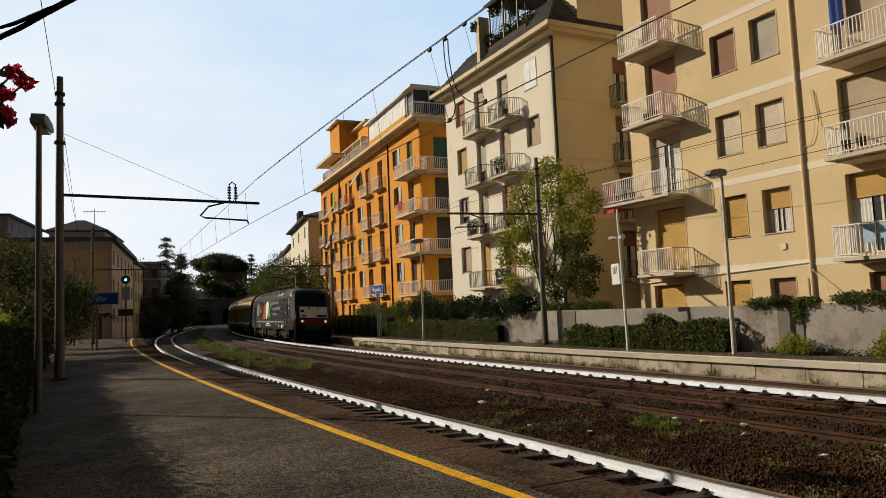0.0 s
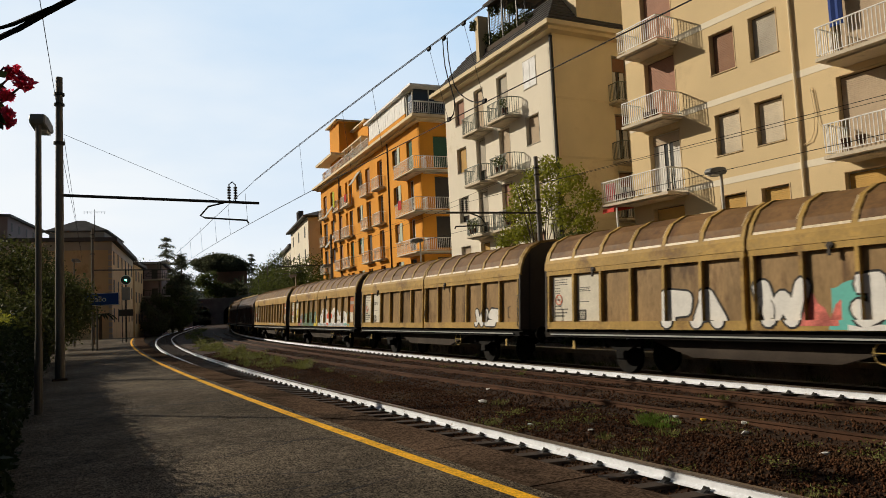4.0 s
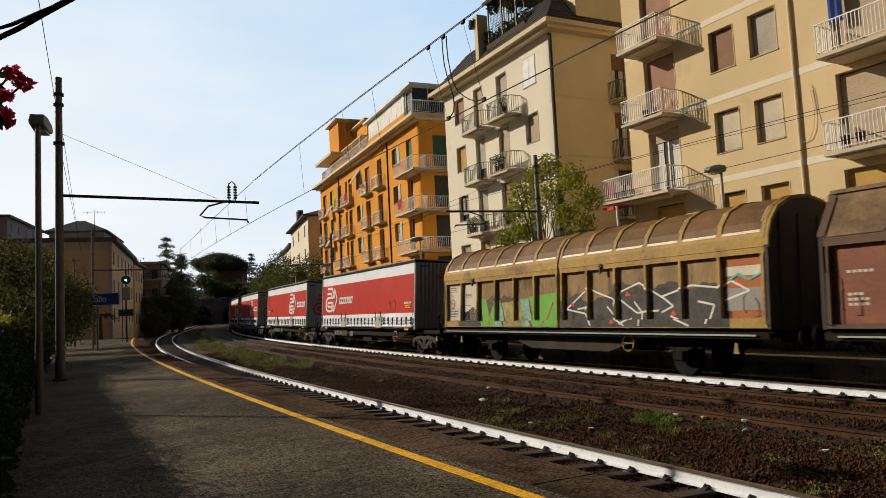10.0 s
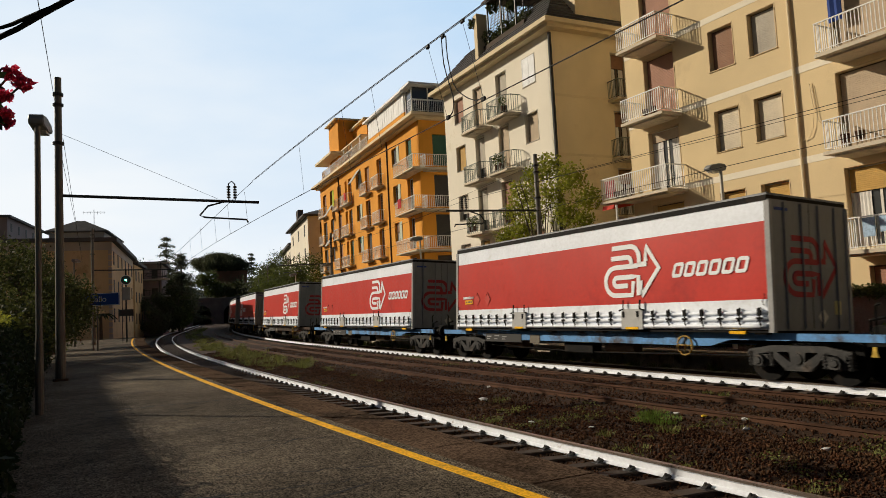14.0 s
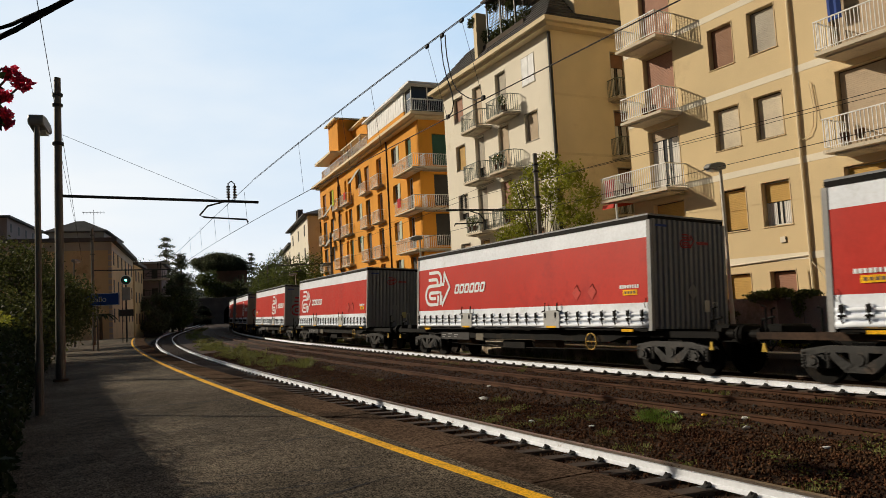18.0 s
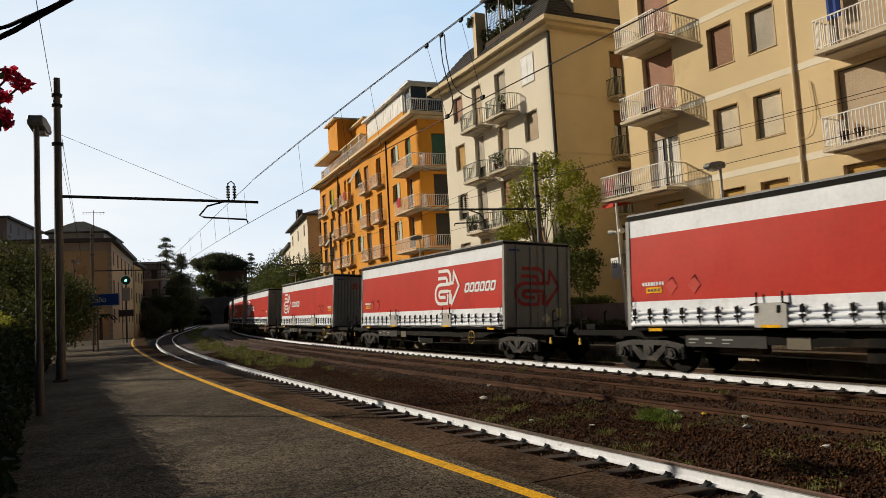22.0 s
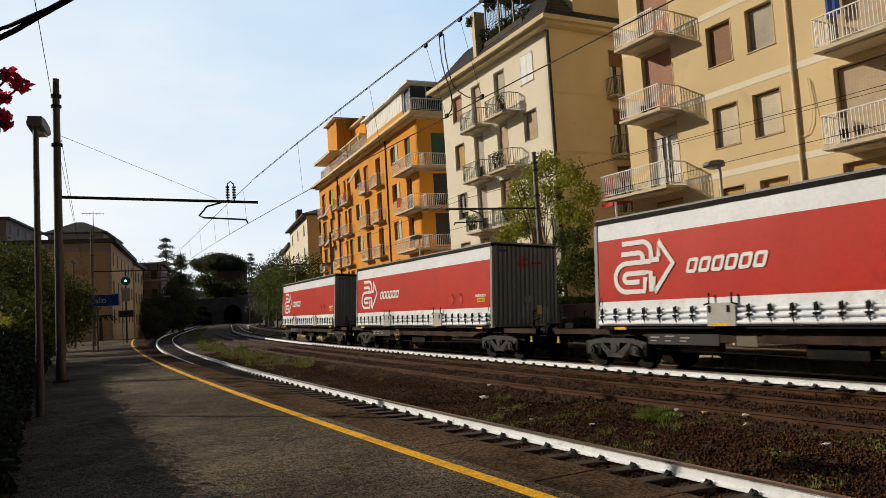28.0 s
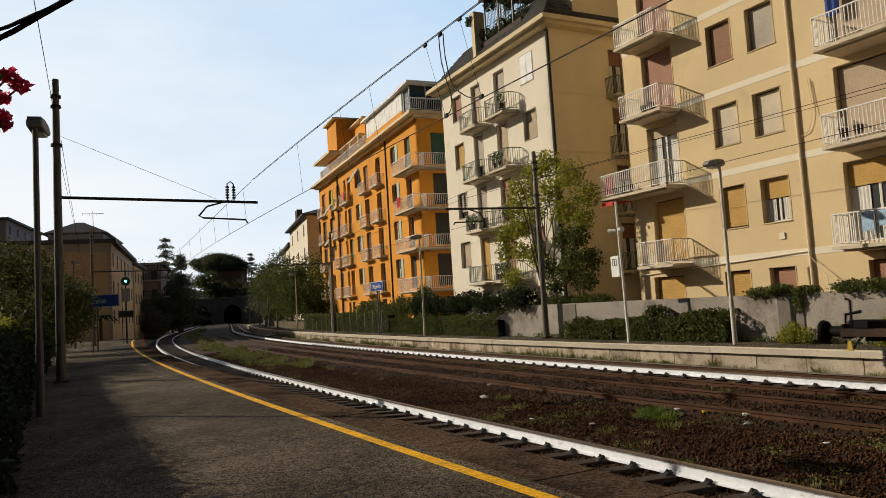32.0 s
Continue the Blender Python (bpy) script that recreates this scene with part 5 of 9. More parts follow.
            extrude(b, [(x - 0.75, 0.85), (x - 0.25, 0.62), (x + 0.25, 0.62), (x + 0.75, 0.85), (x + 0.75, 0.92), (x - 0.75, 0.92)], "y", y - 0.06, y + 0.06)
            for e in (-0.7, 0.7):
                bx(b, x + e - 0.06, x + e + 0.06, y - 0.08, y + 0.08, 0.7, 1.02)
            part("axle_box", b, BLACKGEAR, w)
    for x in (-HX + 0.12, HX - 0.02):
        b = B()
        tube(b, [(x, -1.42, 1.25), (x, -1.5, 1.3), (x, -1.5, 2.3), (x, -1.42, 2.35)], 0.015, 5)
        part("grab_rail", b, GALV, w)
    b = B()
    tube(b, [(2.9 + 0.22 * math.cos(q * 0.4), -1.3, 0.78 + 0.22 * math.sin(q * 0.4)) for q in range(17)], 0.018, 5)
    tube(b, [(2.7, -1.3, 0.78), (3.1, -1.3, 0.78)], 0.014, 4)
    part("handwheel", b, HANDW, w, "yellowed brake handwheel")
    for x in (-6.2, 6.5):
        b = B()
        extrude(b, [(x - 0.08, 0.62), (x + 0.08, 0.62), (x + 0.05, 0.70), (x + 0.03, 0.86), (x - 0.03, 0.86), (x - 0.05, 0.70)], "y", -1.36, -1.31)
        part("tow_hook", b, HANDW, w, "yellow tow hook")
    for x in (-7.0, 0.35, 6.9):
        b = B()
        tube(b, [(x, -1.45, 1.55), (x, -1.53, 1.6), (x, -1.53, 1.9), (x, -1.45, 1.95)], 0.014, 5)
        part("door_handle", b, GALV, w)
    for x in (-5.2, 2.0):
        b = B()
        cyl(b, (x, -1.47, 2.93), (x, -1.43, 2.93), 0.075, 0.075, 10)
        bx(b, x - 0.03, x + 0.03, -1.49, -1.44, 2.72, 2.93)
        part("latch", b, ENDWALL, w)
    buffers(w, HX, 1)
    buffers(w, -HX, -1)
    paint(w)
    return w


def bogie_mesh():
    b = B()
    for y in (-1.02, 1.02):
        for poly in ([(-1.22, 0.70), (-0.62, 0.80), (0.62, 0.80), (1.22, 0.70), (1.22, 0.56), (0.60, 0.66), (-0.60, 0.66), (-1.22, 0.56)],
                     [(-0.72, 0.66), (-0.50, 0.66), (-0.10, 0.40), (-0.28, 0.26)], [(0.72, 0.66), (0.50, 0.66), (0.10, 0.40), (0.28, 0.26)],
                     [(-0.30, 0.26), (0.30, 0.26), (0.24, 0.40), (-0.24, 0.40)], [(-0.15, 0.40), (0.15, 0.40), (0.20, 0.66), (-0.20, 0.66)],
                     [(-0.74, 0.58), (-0.60, 0.64), (-0.60, 0.34), (-0.70, 0.36)], [(0.74, 0.58), (0.60, 0.64), (0.60, 0.34), (0.70, 0.36)]):
            extrude(b, poly, "y", y - 0.06, y + 0.06)
        sd_ = -1 if y < 0 else 1
        cyl(b, (0, y, 0.52), (0, y + sd_ * 0.085, 0.52), 0.13, 0.12, 14)
        for x in (-0.9, 0.9):
            sd = 1 if y < 0 else -1
            cyl(b, (x, y - 0.16 * sd, 0.46), (x, y, 0.46), 0.13, 0.16, 14)
            cyl(b, (x, y - 0.19 * sd, 0.46), (x, y - 0.16 * sd, 0.46), 0.07, 0.09, 10)
            bx(b, x - 0.20, x + 0.20, y - 0.08, y + 0.08, 0.34, 0.60)
            for d in (-0.27, 0.27):
                for q in range(5):
                    cyl(b, (x + d, y, 0.34 + q * 0.068), (x + d, y, 0.378 + q * 0.068), 0.085, 0.085, 8)
                cyl(b, (x + d, y, 0.32), (x + d, y, 0.70), 0.05, 0.05, 6)
    bx(b, -0.25, 0.25, -0.9, 0.9, 0.5, 0.85)
    return mesh(b, mat("bogie_steel", (0.013, 0.012, 0.011), 0.45, 0.5, 3, 20, 0.25, col2=(0.045, 0.03, 0.02), mix=0.25, mscale=2.5, spec=0.45))


BOGIE = bogie_mesh()
DATAP = mat("plate_grey", (0.035, 0.034, 0.034), 0.6)
RUSTSILL = mat("rusty_sill", (0.055, 0.033, 0.022), 0.7, 0.35, 1.2, 15, 0.2, col2=(0.016, 0.013, 0.011), mix=0.45, mscale=1.0, spec=0.1)


HOOKY = mat("hook_yellow", (0.55, 0.36, 0.05), 0.6, 0.2, 4, 20, 0.05)
WHEELP = mat("faded_wheel_yellow", (0.44, 0.28, 0.07), 0.7, 0.3, 4, 20, 0.1)


def flat_wagon(u, label, sole, xw, xr, xf, bog):
    """Deck from -xr to xf over the buffers, bogies at the places bog."""
    w = on_rails(thing("flat_wagon", Matrix(), label, "freight wagon", "container wagons"), u)
    a, c = -xr + 0.5, xf - 0.5
    for y0, y1 in ((-1.12, -1.02), (1.02, 1.12)):
        b = B()
        extrude(b, [(a, 1.06), (a, 0.90), (-5.6, 0.90), (-5.0, 0.74), (5.0, 0.74), (5.6, 0.90), (c, 0.90), (c, 1.06)], "y", y0, y1)
        part("side_sill", b, sole, w, "fish-bellied side sill")
    b = B()
    bx(b, a, c, -0.25, 0.25, 0.8, 1.02)
    part("centre_sill", b, BLACKGEAR, w)
    for x in (a + 0.12, bog[0], -4, -1.5, 1.5, 4, bog[1], c - 0.12):
        b = B()
        bx(b, x - 0.12, x + 0.12, -1.015, 1.015, 0.88, 1.03)
        part("cross_beam", b, BLACKGEAR, w)
    for x in (-6.6, -1.2, 1.2, 6.6):
        for y in (-1.2, 1.2):
            b = B()
            bx(b, x - 0.15, x + 0.15, y - 0.12, y + 0.12, 1.035, 1.085)
            part("container_support", b, BLACKGEAR, w)
    for x, sg in ((a + 0.2, -1), (c - 0.2, 1)):
        for y in (-1.05, 1.05):
            b = B()
            tube(b, [(x, y, 1.02), (x, y, 1.62), (x + 0.1 * sg, y, 1.66)], 0.03, 6)
            part("stanchion", b, BLACKGEAR, w)
        b = B()
        cbx(b, x - 0.35, x + 0.12, -0.62, 0.5, 1.03, 1.24, 0.04)
        tube(b, [(x - 0.2, -0.9, 1.05), (x - 0.2, -0.9, 1.34), (x + 0.12, -0.9, 1.40)], 0.035, 6)
        part("brake_stand", b, BLACKGEAR, w)
        b = B()
        tube(b, [(x + 0.25 * sg, -0.2, 0.95), (x + 0.5 * sg, -0.22, 0.62), (x + 0.66 * sg, -0.2, 0.80)], 0.028, 6)
        part("brake_hose", b, BLACKGEAR, w)
        b = B()
        extrude(b, [(x - 0.07, 0.62), (x + 0.07, 0.62), (x + 0.04, 0.72), (x + 0.03, 0.82), (x - 0.03, 0.82), (x - 0.04, 0.72)], "y", -1.16, -1.12)
        part("tow_hook", b, HOOKY, w, "yellow tow hook")
    for x in (-4.0, 1.4):
        b = B()
        cyl(b, (x - 0.6, -0.6, 0.62), (x + 0.6, -0.6, 0.62), 0.18, 0.18, 14)
        part("air_tank", b, TANKM, w, "dull brown air tank")
    b = B()
    cbx(b, -0.9, 0.5, -0.95, -0.6, 0.4, 0.7, 0.03)
    part("brake_box", b, BLACKGEAR, w)
    b = B()
    tube(b, [(-6.0, -0.9, 0.55), (-1.0, -0.9, 0.45), (0.6, -0.9, 0.45), (6.0, -0.9, 0.55)], 0.02, 5)
    part("brake_rod", b, BLACKGEAR, w)
    b = B()
    bx(b, -5.3, -3.0, -1.135, -1.121, 0.66, 0.95)
    pl = part("data_plate", b, DATAP, w, "dark plate with rows of small writing")
    for q in range(3):
        b = B()
        bx(b, -5.2 + q * 0.5, -4.9 + q * 0.5, -1.139, -1.1355, 0.82 + 0.03 * (q % 2), 0.86 + 0.03 * (q % 2))
        bx(b, -5.2 + q * 0.5, -5.0 + q * 0.5, -1.139, -1.1355, 0.74, 0.77)
        part("writing_bar", b, POSTGREY, pl)
    b = B()
    tube(b, [(xw + 0.24 * math.cos(q * 0.4), -1.2, 0.74 + 0.24 * math.sin(q * 0.4)) for q in range(17)], 0.024, 6)
    tube(b, [(xw - 0.24, -1.2, 0.74), (xw + 0.24, -1.2, 0.74)], 0.017, 4)
    tube(b, [(xw, -1.2, 0.50), (xw, -1.2, 0.98)], 0.017, 4)
    tube(b, [(xw, -1.2, 0.74), (xw, -0.9, 0.74)], 0.025, 5)
    part("handwheel", b, WHEELP, w, "faded yellow brake handwheel")
    b = B()
    bx(b, -2.5, -1.95, -1.135, -1.121, 0.66, 0.93)
    part("data_panel", b, mat("orange_plate", (0.15, 0.13, 0.10), 0.6) if "orange_plate" not in bpy.data.materials else bpy.data.materials["orange_plate"], w, "dusty grey data plate")
    for x in bog:
        bo = part("bogie", BOGIE, None, w, m=pose(x, 0, 0))
        add_wheels(bo, -0.9)
        add_wheels(bo, 0.9)
    buffers(w, c, 1, 1.0)
    buffers(w, a, -1, 1.0)
    return w


def logo_bars(b, x, z, k, y0, y1, kz=None):
    kz = kz or k
    _logo_bars(b, x, z, k, kz, y0, y1)


def _logo_bars(b, x, z, k, kz, y0, y1):
    """Rounded hooked bars with an arrow, drawn in strips."""
    def strip(pts, w):
        n = len(pts)
        P = [Vector((p[0], p[1])) for p in pts]
        L, Rr = [], []
        for i, p in enumerate(P):
            a, c = P[max(i - 1, 0)], P[min(i + 1, n - 1)]
            d = (c - a).normalized()
            nn = Vector((-d.y, d.x)) * w / 2
            L.append(p + nn)
            Rr.append(p - nn)
        for i in range(n - 1):
            q = [L[i], L[i + 1], Rr[i + 1], Rr[i]]
            extrude(b, [(x + c.x * k, z + c.y * kz) for c in q], "y", y0, y1)

    def arc(cx, cy, r, a0, a1, n=8):
        return [(cx + r * math.cos(radians(a0 + (a1 - a0) * i / n)), cy + r * math.sin(radians(a0 + (a1 - a0) * i / n))) for i in range(n + 1)]
    w = 0.13
    strip([(0.30, 1.43)] + [(0.95, 1.43)] + arc(0.95, 1.13, 0.30, 90, 0) + [(1.25, 0.93)], w)
    strip([(0.26, 1.15), (0.85, 1.15)] + arc(0.85, 1.02, 0.13, 90, 0, 4) + [(0.98, 0.93)], w)
    strip([(1.22, 0.90), (0.42, 0.90)] + arc(0.42, 0.52, 0.38, 90, 270, 12) + [(1.0, 0.14), (1.04, 0.5)], w)
    strip([(1.04, 0.62), (0.46, 0.62)] + arc(0.46, 0.505, 0.115, 90, 270, 6) + [(0.85, 0.39)], w)
    strip([(1.22, 0.12), (1.22, 0.62), (1.0, 0.62)], w)
    strip([(1.48, 1.0), (1.48, 1.40), (1.90, 0.80), (1.32, 0.10), (1.30, 0.5)], w)
    strip([(1.2, 0.93), (1.5, 0.93)], w)


def word_block(b, a, z, w, height, y0, y1):
    """One plain slanting frame of a maker's name."""
    t = 0.085
    def sl(x, q):
        return b.verts.new((a + x + 0.12 * q / height, 0, z + q))
    out = [sl(*q) for q in ((0.05, 0), (w - 0.05, 0), (w, 0.05), (w, height - 0.05), (w - 0.05, height), (0.05, height), (0, height - 0.05), (0, 0.05))]
    inn = [sl(*q) for q in ((t, t), (w - t, t), (w - t, t), (w - t, height - t), (w - t, height - t), (t, height - t), (t, height - t), (t, t))]
    for v in out + inn:
        v.co.y = y0
    for i in range(8):
        j = (i + 1) % 8
        b.faces.new((out[i], out[j], inn[j], inn[i]))
    back = [b.verts.new((v.co.x, y1, v.co.z)) for v in out]
    for i in range(8):
        j = (i + 1) % 8
        b.faces.new((out[j], out[i], back[i], back[j]))
    bmesh.ops.remove_doubles(b, verts=b.verts[:], dist=0.0005)


CL, CW, CB, CH = 6.96, 1.38, 1.07, 3.05


def container(u, kind, seed):
    lab = "red and white curtain-sided container with a white hooked mark"
    c = on_rails(thing("swap_container", Matrix(), lab, "container", "red curtain-sided containers"), u, CB)
    b = B()
    bx(b, -CL, CL, -CW + 0.03, CW - 0.03, 0.0, 0.10)
    part("floor_frame", b, BLACKGEAR, c)
    b = B()
    bx(b, -CL, CL, -CW - 0.025, CW + 0.025, CH - 0.12, CH)
    part("roof", b, BLACKGEAR, c, "black roof rail")
    b = B()
    bx(b, -CL, CL, -CW - 0.02, CW + 0.02, CH + 0.001, CH + 0.05)
    part("roof_sheet", b, GREYBOX, c, "grey roof sheet edge")
    for x in (-CL, CL):
        b = B()
        if (x > 0 and kind == "B") or (x < 0 and kind == "A"):
            bx(b, x - 0.03, x + 0.03, -CW, CW, 0.05, CH - 0.09)
            e = part("end_door", b, GREYBOX, c, "grey double doors with a dark red mark")
            b = B()
            bx(b, x + math.copysign(0.03, x) - 0.004, x + math.copysign(0.03, x) + 0.004, -0.006, 0.006, 0.1, CH - 0.12)
            part("door_gap", b, BLACKGEAR, e)
            for y in (-0.9, -0.3, 0.3, 0.9):
                b = B()
                cyl(b, (x + math.copysign(0.055, x), y, 0.1), (x + math.copysign(0.055, x), y, CH - 0.14), 0.02, 0.02, 6)
                part("lock_bar", b, GREYBOX, e)
            if x > 0:
                b = B()
                logo_bars(b, -0.95, 0.72, 0.98, -0.004, 0.004)
                part("mark", b, DARKRED, e, "dark red maker's mark", m=pose(x + 0.037, 0, 0, 0, 0, 90))
                for name, pts, mt_, lab in (("placard", [(0.16, 0.36), (0.34, 0.16), (0.52, 0.36), (0.34, 0.56)], SILVER, "grey diamond placard"),
                                            ("label", [(0.78, 0.42), (1.0, 0.42), (1.0, 0.74), (0.78, 0.74)], LABELY, "pale yellow label"),
                                            ("label", [(-1.2, 2.72), (-0.75, 2.72), (-0.75, 2.79), (-1.2, 2.79)], BLUEINK, "small blue line of writing")):
                    b = B()
                    extrude(b, pts, "x", x + 0.034, x + 0.042)
                    part(name, b, mt_, e, lab)
        else:
            n = 14
            poly = []
            for i in range(n):
                y0 = -CW + 0.06 + i * (2 * CW - 0.12) / n
                d = (2 * CW - 0.12) / n
                poly += [(x, y0), (x + math.copysign(0.05, x), y0 + d * 0.2), (x + math.copysign(0.05, x), y0 + d * 0.6), (x, y0 + d * 0.8)]
            poly += [(x, CW - 0.06), (x - math.copysign(0.04, x), CW - 0.06), (x - math.copysign(0.04, x), -CW + 0.06)]
            extrude(b, poly, "z", 0.05, CH - 0.09)
            e = part("end_wall", b, GREYBOX, c, "grey corrugated end wall")
            if x > 0:
                b = B()
                logo_bars(b, -0.32, 2.2, 0.27, -0.004, 0.004)
                part("mark", b, DARKRED, e, m=pose(x + 0.06, 0, 0, 0, 0, 90))
                for q in range(6):
                    b = B()
                    bx(b, x + 0.055, x + 0.063, 0.3 + q * 0.075, 0.355 + q * 0.075, 2.34, 2.42)
                    part("name_block", b, DARKRED, e)
                for name, pts, mt_, lab in (("label", [(0.52, 0.50), (0.72, 0.50), (0.72, 0.82), (0.52, 0.82)], LABELY if seed % 2 else SILVER, "pale label"),
                                            ("placard", [(-0.1, 1.05), (0.1, 0.82), (0.3, 1.05), (0.1, 1.28)], GREYBOX, "grey diamond placard"),
                                            ("label", [(-1.2, 2.76), (-0.8, 2.76), (-0.8, 2.82), (-1.2, 2.82)], BLUEINK, "small blue line of writing")):
                    b = B()
                    extrude(b, pts, "x", x + 0.052, x + 0.064)
                    part(name, b, mt_, e, lab)
                b = B()
                tube(b, [(x + 0.06, 0.72, 0.12), (x + 0.12, 0.72, 0.2), (x + 0.12, 0.76, 0.75), (x + 0.12, 0.9, 0.78), (x + 0.12, 0.94, 0.2), (x + 0.06, 0.94, 0.12)], 0.016, 5)
                part("ladder_rail", b, SILVER, e)
        for y in (-CW, CW):
            b = B()
            bx(b, x - 0.065, x + 0.065, min(y * 1.022, y * 0.95), max(y * 1.022, y * 0.95), 0.0, CH - 0.121)
            part("corner_post", b, POSTGREY, c, "pale grey corner post")
    for y, sg in ((-CW, -1), (CW, 1)):
        # tarpaulin with soft waves: white top strip, red field, white folded skirt
        def sheet(z0, z1, mt, name, label=""):
            n, h = 56, 4
            vs, fs = [], []
            for i in range(n + 1):
                for j in range(h + 1):
                    x = -CL + 0.07 + (2 * CL - 0.14) * i / n
                    z = z0 + (z1 - z0) * j / h
                    w = 0.012 * noise.noise((x * 1.1, z * 0.6, seed)) + 0.006 * noise.noise((x * 4, z, seed + 9))
                    vs.append((x, y + sg * (0.008 + w), z))
            for i in range(n):
                for j in range(h):
                    a = i * (h + 1) + j
                    fs.append((a, a + h + 1, a + h + 2, a + 1) if sg < 0 else (a, a + 1, a + h + 2, a + h + 1))
            me = quick_mesh(np.array(vs), np.array(fs), mt)
            for p in me.polygons:
                p.use_smooth = True
            return part(name, me, None, c, label)
        sheet(2.47, CH - 0.12, WHITETARP, "top_strip", "white top strip of the curtain")
        sheet(0.07, 0.74, WHITETARP, "skirt", "white folded skirt with straps")
        cu = sheet(0.74, 2.47, RED, "curtain", "red tarpaulin curtain")
        if sg > 0:
            continue
        for z0, z1 in ((0.09, 0.20), (0.25, 0.35), (0.40, 0.48)):
            b = B()
            zm, hh = (z0 + z1) / 2, (z1 - z0) / 2
            nn = 36
            P = [(-CL + 0.1 + (2 * CL - 0.2) * i / nn, y - 0.028 - 0.008 * noise.noise((i * 0.7, z0 * 9, seed)), zm + 0.010 * noise.noise((i * 0.9, z1 * 7, seed + 3))) for i in range(nn + 1)]
            tube(b, P, [hh * (1 + 0.2 * noise.noise((i * 1.3, z0 * 5, seed + 6))) for i in range(nn + 1)], 8)
            part("hem_fold", b, WHITETARP, c, "white folded curtain hem", smooth=True)
        n = 26
        b0 = B()
        tube(b0, [(0, -0.05, 0.56), (0, -0.085, 0.46), (0.0, -0.08, 0.22), (0.03, -0.06, 0.12)], 0.02, 5)
        bx(b0, -0.045, 0.045, -0.11, -0.07, 0.38, 0.54)
        bx(b0, -0.085, 0.085, -0.095, -0.075, 0.30, 0.34)
        tube(b0, [(0.05, -0.08, 0.5), (-0.06, -0.085, 0.24)], 0.014, 4)
        sm = mesh(b0, BLACKGEAR)
        for k in range(n):
            part("strap", sm, None, c, m=pose(-CL + 0.25 + k * (2 * CL - 0.5) / (n - 1), y + 0.0, 0))
        for x in (-2.63, 2.73):
            b = B()
            bx(b, x - 0.40, x + 0.40, y - 0.10, y - 0.065, 0.06, 0.52)
            extrude(b, [(x - 0.40, 0.52), (x + 0.40, 0.52), (x + 0.34, 0.60), (x - 0.34, 0.60)], "y", y - 0.10, y - 0.065)
            pl = part("grab_plate", b, mat("grab_plate", (0.42, 0.42, 0.41), 0.5, 0.1, 2, 20, 0.05) if "grab_plate" not in bpy.data.materials else bpy.data.materials["grab_plate"], c, "grey lifting plate with a yellow bar")
            b = B()
            bx(b, x - 0.25, x + 0.25, y - 0.108, y - 0.10, 0.06, 0.12)
            part("yellow_bar", b, YELLOW, pl)
            b = B()
            for d in (-0.32, 0.32):
                tube(b, [(x + d, y - 0.1, 0.84), (x + d, y - 0.11, 0.6), (x + d + (0.16 if d < 0 else -0.16) * -1, y - 0.1, 0.56)], 0.025, 5)
            part("hook", b, BLACKGEAR, pl)
        lx, k = (-CL + 0.74, 1.12) if kind == "A" else (-CL + 8.56, 1.10)
        b = B()
        logo_bars(b, lx, 0.84, k, y - 0.028, y - 0.022, 1.02)
        part("mark", b, LOGOW, cu, "white maker's mark")
        for i in range(6):
            b = B()
            word_block(b, lx + 2.52 + i * 0.385, 1.36, 0.325, 0.37, y - 0.028, y - 0.022)
            part("name_block", b, LOGOW, cu, "white slanting letter-sized frame")
        xs = CL - 1.15 if kind == "A" else -CL + 0.5
        for q, wq in enumerate((0.09, 0.09, 0.08, 0.09, 0.07, 0.07, 0.07, 0.07)):
            b = B()
            bx(b, xs + q * 0.098, xs + q * 0.098 + wq * 0.82, y - 0.028, y - 0.022, 1.14, 1.235)
            part("number_bar", b, LOGOW, cu)
        b = B()
        bx(b, xs + 0.13, xs + 0.68, y - 0.028, y - 0.022, 0.95, 1.10)
        st = part("sticker", b, YELLOW, cu, "yellow sticker")
        for q in range(4):
            b = B()
            bx(b, xs + 0.19 + q * 0.115, xs + 0.27 + q * 0.115, y - 0.031, y - 0.0285, 0.99, 1.06)
            part("writing_bar", b, TANKM, st)
        for q in (0, 1):
            xd = (xs - 1.9 + q * 0.72) if kind == "A" else (xs + 1.0 + q * 0.72)
            b = B()
            extrude(b, [(xd - 0.2, 1.1), (xd, 0.88), (xd + 0.2, 1.1), (xd, 1.32)], "y", y - 0.026, y - 0.020)
            ph = part("placard_holder", b, FADEDRED, cu, "faded diamond-shaped placard holder")
            b = B()
            tube(b, [(xd - 0.08, y - 0.03, 1.24), (xd + 0.05, y - 0.035, 1.34), (xd + 0.16, y - 0.03, 1.15)], 0.008, 4)
            part("clip", b, BLACKGEAR, ph)
        for x in (-CL + 0.15, CL - 0.15):
            b = B()
            tube(b, [(x, y - 0.03, 0.86), (x + 0.03, y - 0.05, 0.78), (x - 0.03, y - 0.06, 0.70), (x, y - 0.05, 0.60)], 0.012, 5)
            part("tensioner", b, BLACKGEAR, c)
        for x in (-CL + 0.9, CL - 0.9):
            b = B()
            bx(b, x - 0.22, x + 0.22, y - 0.03, y + 0.02, -0.035, 0.04)
            part("corner_lock", b, YELLOW, c, "yellow twistlock at the floor frame")
    return c


TANROOF = mat("dusty_tan_roof", (0.21, 0.135, 0.07), 0.65, 0.3, 0.7, 12, 0.15, col2=(0.10, 0.062, 0.036), mix=0.4, mscale=0.5)
DARKROOF = mat("dark_redbrown_roof", (0.085, 0.052, 0.038), 0.6, 0.25, 0.7, 12, 0.15, col2=(0.055, 0.033, 0.024), mix=0.4, mscale=0.5)
